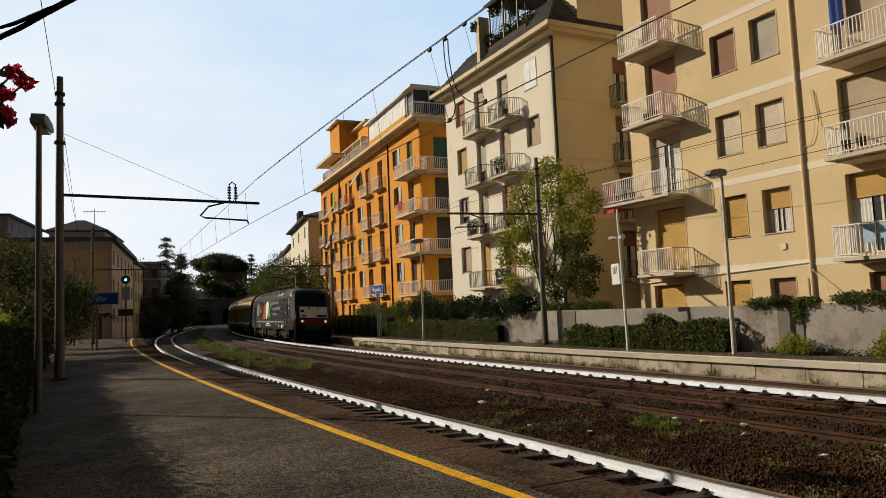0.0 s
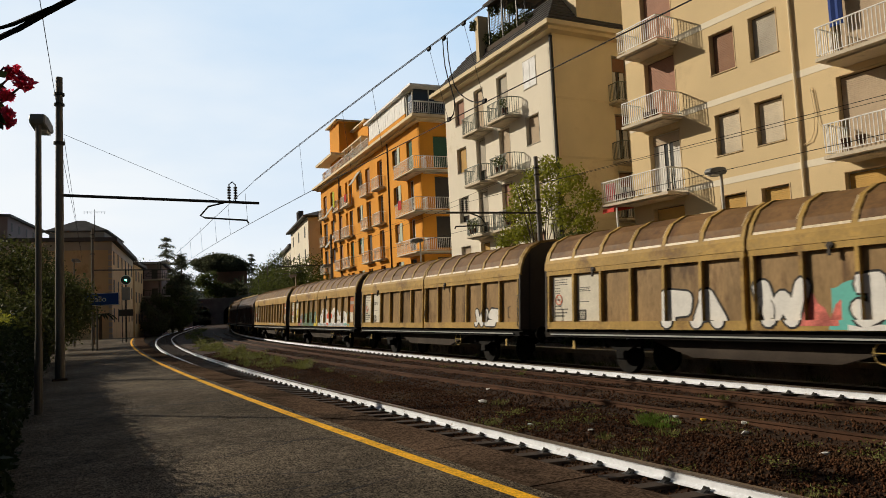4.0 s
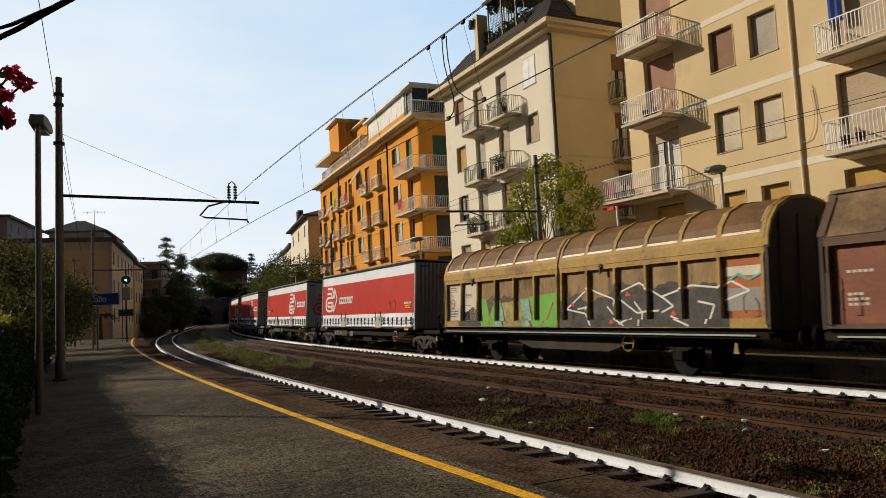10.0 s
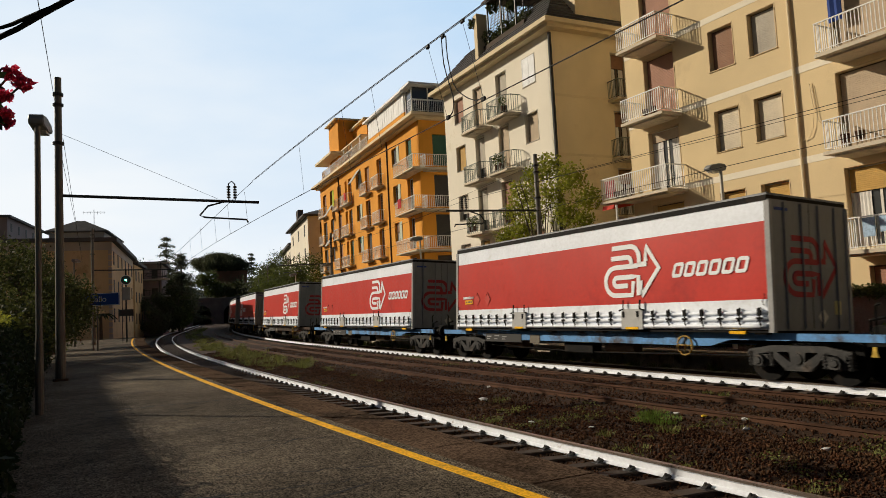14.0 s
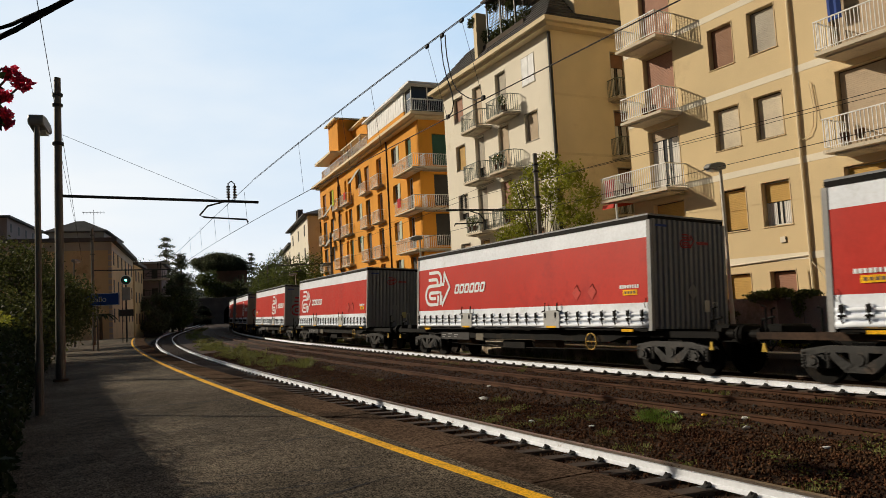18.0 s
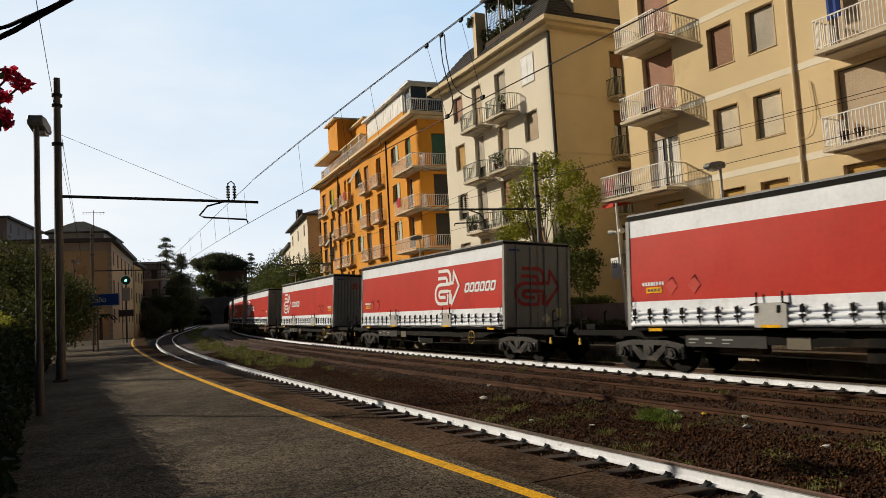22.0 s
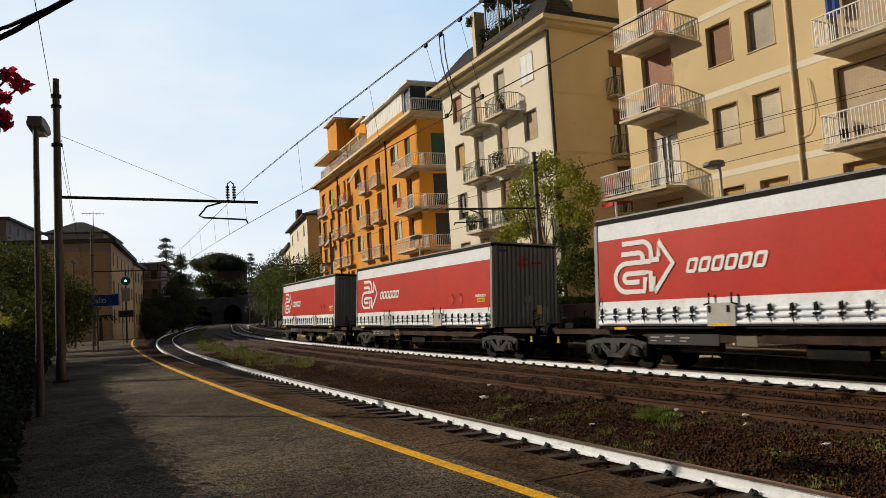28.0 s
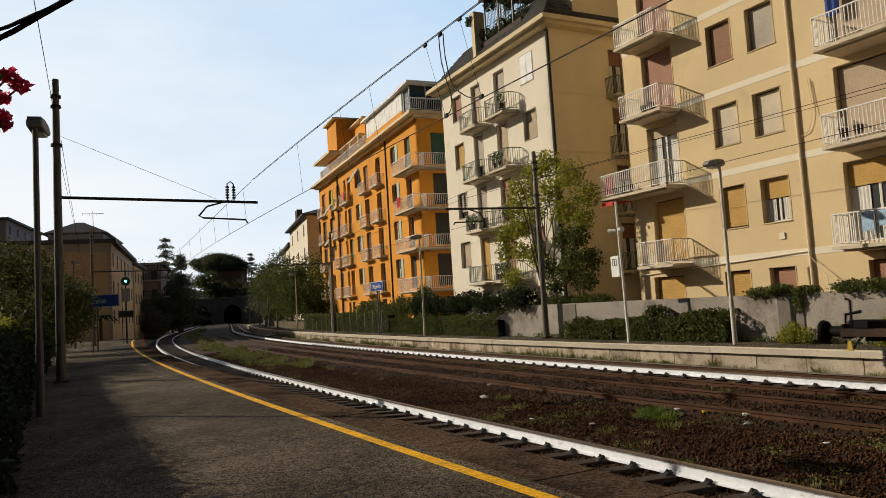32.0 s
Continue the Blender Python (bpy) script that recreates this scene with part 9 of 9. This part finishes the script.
def hill_z(s, v):
    """Low over the tunnel, rising away from it and to the near side of the line."""
    d = TS - s
    return 7.6 + 5.0 * (1 - math.exp(-max(0, d) / 45)) + 2.2 * noise.noise((v * 0.035, d * 0.03, 2)) + 9 * max(0, 1 - ((v + 45) / 50) ** 2) * min(1, max(0, d + 25) / 40)


for i in range(gx + 1):
    for j in range(gy + 1):
        s, v = TS - 1 - j * 7.0, -130 + i * 4.6
        vs.append(bm.verts.new(T(s, v, hill_z(s, v) if j else (7.4 if -3 < v < 26 else 0.0))))
for i in range(gx):
    for j in range(gy):
        a = i * (gy + 1) + j
        bm.faces.new((vs[a], vs[a + 1], vs[a + gy + 2], vs[a + gy + 1]))
solid("hill", bm, mat("hill_scrub", (0.08, 0.082, 0.05), 0.95, 0.35, 0.15, 2, 0.5), "low dark wooded hill above the tunnel", "hill", kind="structure", smooth=True)
# Stone made paler than it is, with the haze mixed into its colour.
HAZYSTONE = mat("hazy_tunnel_stone", (0.15, 0.13, 0.125), 0.95, 0.25, 0.4, 6, 0.4)
tn = thing("tunnel", F(TS, 10.75), "dark stone tunnel front with two arched bores", "tunnel", kind="structure")


def arch(cx, w, hgt, n=14):
    return [(cx - w, -0.6)] + [(cx - w * math.cos(math.pi * k / n), hgt - w + w * math.sin(math.pi * k / n)) for k in range(n + 1)] + [(cx + w, -0.6)]


a1, a2 = arch(-4.56, 2.7, 5.6), arch(4.54, 2.7, 5.6)
b = B()
extrude(b, [(-16, -0.6)] + a1 + a2 + [(16, -0.6), (16, 7.4), (-16, 7.4)], "x", -1.0, 0.0)
part("front", b, HAZYSTONE, tn, "stone tunnel front")
for a, cx in ((a1, -4.56), (a2, 4.54)):
    b = B()
    rings = [[b.verts.new((-1 - 12 * k, q[0], q[1])) for q in a] for k in range(8)]
    for r0, r1 in zip(rings, rings[1:]):
        for i in range(len(a) - 1):
            b.faces.new((r0[i], r0[i + 1], r1[i + 1], r1[i]))
    b.faces.new(rings[-1])
    part("bore", b, HAZYSTONE, tn, "dark tunnel bore")
    b = B()
    extrude(b, arch(cx, 3.1, 6.0) + a[::-1], "x", 0.0, 0.12)
    part("arch_ring", b, HAZYSTONE, tn)
b = B()
bx(b, -1.3, 0.3, -16, 16, 7.4, 8.0)
part("parapet", b, HAZYSTONE, tn, "low stone parapet")
# brick garden wall high above the tunnel
b = B()
bx(b, -4, 0.4, 9.5, 20.5, 8.0, 17.4, F(-252, 0))
solid("garden_wall", b, mat("garden_brick", (0.20, 0.10, 0.065), 0.9, 0.2, 0.5, 8, 0.2), "brown brick wall among trees above the tunnel", "wall")
# woods on the hill and along the cutting
r = np.random.default_rng(70)
for n, nc, s0, s1, v0, v1, size, mt_, lab in ((26000, 110, -238, -300, -60, 60, 0.6, HAZYLEAF, "dark woods covering the hill"), (16000, 60, -150, -228, -34, 0.5, 0.5, HAZYLEAF, "dark trees and scrub beside the line"),
                                              (12000, 46, -140, -228, 21.5, 40, 0.5, HAZYLEAF, "dark trees and scrub behind the platform")):
    k = r.integers(0, nc, n)
    cs_, cv_ = r.uniform(s1, s0, nc), r.uniform(v0, v1, nc)
    lift = np.array([hill_z(a, c) if a < TS - 1 else 1.0 + 0.14 * abs(c - 10) for a, c in zip(cs_, cv_)])
    cc = Tn(cs_[k], cv_[k], lift[k] + 1.0 + 2.6 * r.random(nc)[k]) + r.normal(size=(n, 3)) * np.array([1.9, 1.9, 1.5])
    solid("woods", leaves(cc, size, mt_, r), None, lab, "woods", kind="stuff")
bush("bush", [L_(-116.5 - 1.2 * k, 6.6 + 0.9 * math.sin(k * 2.0), 1.4 + 1.3 * ((k * 0.37) % 1), 1.1, 1.1, 1.0) for k in range(8)], 6000, 0.2, MIDLEAF, "light green oleander bush beside the track", 75)
tree(-243, 8.2, 8.5, [(-243 + 2.6 * math.cos(k * 2.4), 8.2 + 2.6 * math.sin(k * 2.4), 10.5 + 5 * ((k * 0.37) % 1), 2.1) for k in range(9)], 5000, 0.5, MIDLEAF, "dull green tree above the tunnel", 76, 0.25)
tree(-244, 15, 8.5, [(-244 + 1.6 * math.cos(k * 2.4), 15 + 4.6 * math.sin(k * 1.4), 9.0 + 3.6 * ((k * 0.37) % 1), 1.8) for k in range(9)], 5000, 0.5, DULLLEAF, "dull green tree above the tunnel", 77, 0.25)


def far_house(name, s0, s1, v0, v1, z0, z1, mt, label, rows, cols, roof="hip", chim=0, faces=("front", "end"), floor0=2.0):
    """Block with windows on the side to the track or away from it and on the near end."""
    sm, vm = (s0 + s1) / 2, (v0 + v1) / 2
    L, D = (s1 - s0) / 2, (v1 - v0) / 2
    hs = thing(name, F(sm, vm), label, "house", "far houses")
    b = B()
    bx(b, -L, L, -D, D, z0, z1)
    part("wall_block", b, mt, hs)
    gm = bpy.data.materials["dark_blind"]
    for i in range(rows):
        zc = z1 - 1.6 - i * 3.1
        for j in range(cols):
            for fce in faces:
                b = B()
                if fce == "end":
                    y = -D + (j + 0.5) * 2 * D / cols
                    bx(b, L - 0.02, L + 0.04, y - 0.45, y + 0.45, zc - 0.75, zc + 0.75)
                elif fce == "front":
                    x = -L + (j + 0.5) * 2 * L / cols
                    bx(b, x - 0.45, x + 0.45, D - 0.02, D + 0.04, zc - 0.75, zc + 0.75)
                else:
                    x = -L + (j + 0.5) * 2 * L / cols
                    bx(b, x - 0.45, x + 0.45, -D - 0.04, -D + 0.02, zc - 0.75, zc + 0.75)
                part("window", b, gm, hs)
    b = B()
    if roof == "hip":
        lo = [b.verts.new((x, y, z1)) for x, y in ((-L - 0.7, -D - 0.7), (L + 0.7, -D - 0.7), (L + 0.7, D + 0.7), (-L - 0.7, D + 0.7))]
        lo2 = [b.verts.new((v.co.x, v.co.y, z1 + 0.2)) for v in lo]
        q = min(L, D) * 0.85
        hi = [b.verts.new((x, y, z1 + 2.3)) for x, y in ((-L + q, -D + q), (L - q, -D + q), (L - q, D - q), (-L + q, D - q))]
        for i in range(4):
            j = (i + 1) % 4
            b.faces.new((lo[i], lo[j], lo2[j], lo2[i]))
            b.faces.new((lo2[i], lo2[j], hi[j], hi[i]))
        b.faces.new(hi)
        b.faces.new(lo[::-1])
    else:
        bx(b, -L - 0.6, L + 0.6, -D - 0.6, D + 0.6, z1, z1 + 0.4)
    part("roof", b, SLATE, hs)
    for k in range(chim):
        b = B()
        bx(b, -L + 1.5 + k * 1.6, -L + 2.2 + k * 1.6, -D + 0.8, -D + 1.6, z1, z1 + 3.2)
        part("chimney", b, HAZYSTONE, hs)
    return hs


STATION = mat("station_render", (0.64, 0.47, 0.27), 0.9, 0.1, 0.3, 20, 0.1, col2=(0.4, 0.24, 0.13), mix=0.2, mscale=0.3)
# Brown-pink walls washed out in colour to give the haze of distance.
HAZYPINK = mat("far_pink_haze", (0.30, 0.235, 0.225), 0.9, 0.1, 0.3, 10, 0.1)
PALEB = mat("far_pale_render", (0.45, 0.40, 0.34), 0.9, 0.1, 0.3, 10, 0.1)
st = far_house("station_building", -108, -80.5, -9.0, 1.3, -0.4, 10.6, STATION, "orange-yellow station building with a dark overhanging roof", 3, 6, "flat", 0, ("front",))
far_house("station_building", -119.5, -108.8, -6.0, 1.2, -0.4, 10.2, STATION, "lower yellow wing at the end of the station building", 3, 3, "flat", 0, ("front",))
b = B()
for k in range(16):
    bx(b, 13.45, 13.79, 4.85, 5.19, -0.3 + k * 0.64, 0.2 + k * 0.64)
part("quoin", b, PALEB, st, "pale corner quoins")
b = B()
bx(b, -13.8, 13.79, -5.19, 5.19, 9.7, 10.59)
part("frieze", b, PALEB, st, "pale frieze under the eaves")
b = B()
cyl(b, (12.5, 3.4, 10.5), (12.5, 3.4, 14.2), 0.04, 0.03, 6)
for q in range(7):
    bx(b, 12.48, 12.52, 3.4 - 1.0 + q * 0.33, 3.4 - 0.98 + q * 0.33, 13.7, 14.0)
bx(b, 12.48, 12.52, 2.3, 4.5, 13.9, 13.94)
part("antenna", b, DARKMETAL, st, "thin roof antenna")
far_house("apartment_house", -140, -123, -12.8, -4.8, -0.4, 16.6, mat("far_grey_render", (0.40, 0.40, 0.41), 0.9, 0.1, 0.3, 10, 0.1), "grey house with a dark hipped roof behind the station", 3, 4)
far_house("apartment_house", -165, -140, -44, -23, -0.4, 21.5, HAZYPINK, "brown apartment block with flat roof far off", 6, 5, "flat")
far_house("apartment_house", -120, -105, -34, -20, -0.4, 9.5, PALEB, "pale low house with dark windows far off", 2, 5, "flat")
th = far_house("apartment_house", -136, -123.5, -2.5, 3.6, -0.4, 11.2, HAZYPINK, "brown terraced house with white roof slabs near the tunnel", 2, 3, "flat")
for z, d in ((11.2, 1.6), (8.5, 2.0), (5.8, 2.0)):
    b = B()
    bx(b, 6.26, 6.25 + d, -3.6, 4.4, z, z + 0.22)
    part("terrace_slab", b, PALEB, th, "pale projecting terrace slab")
    if z < 11:
        b = B()
        bx(b, 6.2 + d, 6.25 + d, -3.6, 4.4, z + 1.05, z + 1.1)
        for k in range(17):
            bx(b, 6.21 + d, 6.24 + d, -3.6 + k * 0.498, -3.57 + k * 0.498, z + 0.22, z + 1.05)
        part("terrace_railing", b, DARKMETAL, th, "thin dark terrace railing")
far_house("apartment_house", -112, -91.5, 23.8, 36, -0.4, 14.6, CREAM, "cream house with a dark roof and tall chimneys", 4, 3, "hip", 2, ("back", "end"))
far_house("apartment_house", -150, -126, 25, 38, -0.4, 14.0, CREAM, "cream house with flat roof far along the line", 4, 3, "flat", 0, ("back", "end"))
# Added out of view: a tall wall that keeps sky light off the platform.
b = B()
bx(b, 0, 0.4, -16, 4.2, -0.5, 9, F(13, 0))
solid("wall_behind", b, WALLGREY, "unseen wall added behind the camera to block sky light", "wall", kind="structure")
# Second added wall, unseen, lowers the sky light from the left.
b = B()
sweep(b, [(-9.4, -0.5), (-9.0, -0.5), (-9.0, 4.4), (-9.4, 4.4)], -60, 13, 3)
solid("wall_side", b, WALLGREY, "unseen wall added at the side to cut sky light", "wall", kind="structure")
# Tree row added to hold sky light back and deepen the platform shade.
for s, v, n, sd, z in ((-16, -4.2, 5000, 46, 2.2), (-9, -4.4, 5000, 47, 2.2), (-2, -4.6, 5000, 48, 2.4), (5, -4.2, 5000, 49, 2.4), (-22, -4.6, 4000, 50, 2.2)):
    tree(s, v, PLAT, [(s + 2.2 * math.cos(k * 2.4), v + 1.1 * math.sin(k * 2.4), z * (0.35 + 0.5 * ((k * 0.41) % 1)), 1.3) for k in range(8)], n, 0.2, DARKLEAF, "dense dark tree behind the platform hedge", sd, 0.2)
# Tall trees added outside the view to screen the sky above the shaded asphalt.
for s, v, n, sd, z in ((-2.5, -3.4, 9000, 55, 5.6), (2.0, -3.0, 9000, 56, 6.2), (6.5, -2.6, 9000, 57, 6.4), (10.5, 0.5, 7000, 58, 6.0)):
    tree(s, v, PLAT, [(s + 1.7 * math.cos(k * 2.4), v + 0.9 * math.sin(k * 2.4), z * (0.22 + 0.75 * ((k * 0.41) % 1)), 1.25) for k in range(12)], n, 0.2, DARKLEAF, "tall unseen tree added by the platform to block sky light", sd, 0.16)
# palm by the station
root = thing("palm", F(-73.5, 0.6, PLAT), "small dark palm in front of the station", "palm tree")
b = B()
cyl(b, (0, 0, 0), (0, 0, 2.2), 0.16, 0.13, 8)
part("trunk", b, BARK, root)
for k in range(14):
    a = k * 2.4
    b = B()
    P = [Vector((math.cos(a) * q, math.sin(a) * q, 2.2 + 0.9 * q - 0.75 * q * q)) for q in (0, 0.4, 0.8, 1.2, 1.5)]
    sd = Vector((-math.sin(a), math.cos(a), 0))
    for i in range(4):
        w0, w1 = 0.16 * math.sin(0.4 + i * 0.7), 0.16 * math.sin(0.4 + (i + 1) * 0.7)
        for sg in (-1, 1):
            b.faces.new([b.verts.new(c) for c in (P[i], P[i] + sd * sg * w0 - Vector((0, 0, 0.08)), P[i + 1] + sd * sg * w1 - Vector((0, 0, 0.08)), P[i + 1])])
    part("frond", b, DARKLEAF, root)

# ---- near oleander sprays and cables over the platform ----
PINK = leaf_mat("pink_petal", (0.78, 0.09, 0.17), 0.3, 0.45)


def cam_point(px_, py_, d):
    """Point d metres ahead of the eye, as (right, up) fractions of the view at mid clip."""
    m = gaze(4.45, 3.0, 0.05)
    return m @ Vector((px_ * d, py_ * d, -d))


ol = thing("oleander", Matrix(), "oleander spray with pink-red blossoms hanging in at the side", "bush")
r = np.random.default_rng(81)
fx = 1270.0
sprays = [((22, 130), 0.035), ((42, 148), 0.038), ((8, 170), 0.03), ((3, 205), 0.04), ((12, 215), 0.03), ((5, 120), 0.03)]
b = B()
base = cam_point(-0.75, 0.05, 3.0)
root_p = T(*to_sv(base), PLAT)
tube(b, [root_p, root_p.lerp(base, 0.5) + Vector((0.05, 0, 0)), base], [0.03, 0.02, 0.013], 6)
part("stem", b, BARK, ol)
for (x, y), rad in sprays:
    b = B()
    p = cam_point((x - 784) / fx, (441 - y) / fx, 3.0)
    tube(b, [base, base.lerp(p, 0.6) + Vector((0, 0, 0.05)), p], [0.012, 0.007, 0.004], 5)
    part("twig", b, BARK, ol)
for (x, y), rad in sprays[:5]:
    p = cam_point((x - 784) / fx, (441 - y) / fx, 3.0)
    part("blossom", leaves(blob_points(r, 90, [(p.x, p.y, p.z, rad, rad, rad * 0.8)], 0.6), 0.03, PINK, r), None, ol, "pink-red blossom")
lf = []
for k in range(60):
    p = cam_point((r.uniform(-80, 2) - 784) / fx, (441 - r.uniform(100, 230)) / fx, 3.0 + r.uniform(-0.15, 0.15))
    lf.append(tuple(p))
part("foliage", leaves(np.array(lf), 0.07, DARKLEAF, r), None, ol)
for k, pts in enumerate((((-40, 62), (20, 44), (70, 22), (105, 6), (150, -20)), ((-40, 88), (0, 66), (30, 52), (75, 26), (130, -4), (160, -22)))):
    b = B()
    tube(b, [base] + [cam_point((x - 784) / fx, (441 - y) / fx, 1.6) for x, y in pts], [0.010] + [0.0045 if k == 0 else 0.006] * len(pts), 6)
    part("branch", b, TWIG_AND_SHADE, ol, "bare dark branch hanging close overhead")

# ---- weeds, tufts and litter on the ballast ----
def tuft(s, v, n, high, spread, mt, seed, label):
    r = np.random.default_rng(seed)
    z = ballast_z(s, v)
    vs, fs = [], []
    for k in range(n):
        a, q = r.uniform(0, 6.28), spread * r.random() ** 0.5
        p = T(s, v, z) + Vector((q * math.cos(a), q * math.sin(a), 0))
        hgt = high * r.uniform(0.5, 1.2)
        d = Vector((math.cos(a), math.sin(a), 0)) * hgt * r.uniform(0.1, 0.6)
        w = Vector((-math.sin(a), math.cos(a), 0)) * 0.006
        i = len(vs)
        vs += [tuple(p - w), tuple(p + w), tuple(p + d * 0.5 + Vector((0, 0, hgt * 0.6)) + w * 0.7), tuple(p + d + Vector((0, 0, hgt)))]
        fs.append((i, i + 1, i + 2, i + 3))
    return solid("grass_tuft", quick_mesh(np.array(vs), np.array(fs), mt), None, label, "grass", "weed tufts")


tuft(-9.2, 9.6, 700, 0.10, 0.42, GRASSG, 1, "fresh green grass tuft on the ballast")
tuft(-9.6, 9.9, 300, 0.09, 0.3, GRASSG, 2, "fresh green grass tuft on the ballast")
rr = random.Random(3)
for k in range(90):
    s, v = rr.uniform(-60, -26), rr.uniform(7.8, 10.0)
    tuft(s, v, 90, rr.uniform(0.10, 0.28), rr.uniform(0.2, 0.5), GRASSM, 100 + k, "dry green weeds growing on the ballast")
for k in range(80):
    s, v = rr.uniform(-34, -4), rr.choice((rr.uniform(4.75, 5.3), rr.uniform(7.3, 9.5), rr.uniform(12.2, 14.0), rr.uniform(16.6, 17.1)))
    tuft(s, v, 60, rr.uniform(0.06, 0.14), rr.uniform(0.08, 0.25), GRASSM, 200 + k, "thin weeds beside the rails")
for k in range(26):
    s = rr.uniform(-38, -4)
    tuft(s, 17.05, 90, rr.uniform(0.10, 0.24), rr.uniform(0.12, 0.3), GRASSM, 300 + k, "weeds against the far platform face")
r = np.random.default_rng(610)
n = 13000
s_, v_ = -1.0 - 11.0 * r.random(n) ** 1.2, r.uniform(7.15, 10.2, n)
keep = np.array([noise.noise((a * 0.9, c * 1.3, 3.3)) + 0.5 * noise.noise((a * 3.1, c * 3.7, 1.3)) > 0.16 for a, c in zip(s_, v_)])
s_, v_ = s_[keep], v_[keep]
z_ = np.array([ballast_z(a, c) for a, c in zip(s_, v_)]) + 0.03 + 0.06 * r.random(len(s_))
solid("creeping_weeds", leaves(Tn(s_, v_, z_), 0.04, GRASSM, r), None, "small creeping weeds among the ballast stones", "weeds", kind="stuff")
n = 26000
s_, v_ = -36.0 - 110.0 * r.random(n) ** 1.2, r.uniform(8.3, 10.3, n)
keep = np.array([noise.noise((a * 0.22, c * 0.7, 5.1)) + 0.5 * noise.noise((a * 0.9, c * 1.9, 1.3)) > 0.2 for a, c in zip(s_, v_)])
s_, v_ = s_[keep], v_[keep]
z_ = np.array([ballast_z(a, c) for a, c in zip(s_, v_)]) + 0.04 + 0.34 * r.random(len(s_)) ** 1.6
solid("line_side_weeds", leaves(Tn(s_, v_, z_), 0.10, GRASSM, r), None, "dry green weeds between the tracks towards the tunnel", "weeds", kind="stuff")
for k in range(64):
    s = rr.uniform(-36, -3) if k < 20 else rr.uniform(-75, -36)
    tuft(s, 17.02 if k % 3 else 17.1, 90, rr.uniform(0.12, 0.4), rr.uniform(0.15, 0.45), GRASSM, 400 + k, "weeds against the far platform face")
r = np.random.default_rng(620)
n = 5000
s_ = r.uniform(-28, 2, n)
keep = np.array([noise.noise((a * 0.8, 2.2, 5.1)) > -0.15 for a in s_])
s_ = s_[keep]
solid("wall_weeds", leaves(Tn(s_, 19.36 - np.abs(r.normal(0, 0.12, len(s_))), FARP + 0.02 + 0.16 * r.random(len(s_)) ** 1.5), 0.07, MIDLEAF, r), None, "low weeds along the foot of the grey wall", "weeds", kind="stuff")
LITW, LITY = mat("white_litter", (0.7, 0.7, 0.68), 0.6), mat("yellow_litter", (0.75, 0.5, 0.03), 0.5)
for k, (s, v, mt_) in enumerate(((-13.8, 8.9, LITW), (-9.3, 8.2, LITW), (-9.2, 10.1, LITW), (-8.6, 10.1, LITY), (-7.9, 10.3, LITW), (-7.6, 9.9, LITW), (-6.6, 10.6, LITW), (-5.9, 9.3, LITW), (-10.6, 7.9, LITW), (-5.6, 10.3, LITW), (-15.6, 10.2, LITW), (-3.9, 6.5, LITW), (-12.1, 10.4, LITW))):
    b = B()
    bmesh.ops.create_icosphere(b, subdivisions=1, radius=0.06 if k else 0.1)
    for q in b.verts:
        q.co = Vector((q.co.x * rr.uniform(0.6, 1.5), q.co.y * rr.uniform(0.5, 1.2), q.co.z * rr.uniform(0.3, 0.8)))
    solid("litter", b, mt_, "crumpled piece of litter on the ballast", "litter", "litter", m=Matrix.Translation(T(s, v, ballast_z(s, v) + 0.03)))


# ---- what moves ----
def motions():
    for ob, u, lift in RUNNING:
        walk(ob, [(t, rail_pose(u, lift, t)) for t in range(33)])


motions()
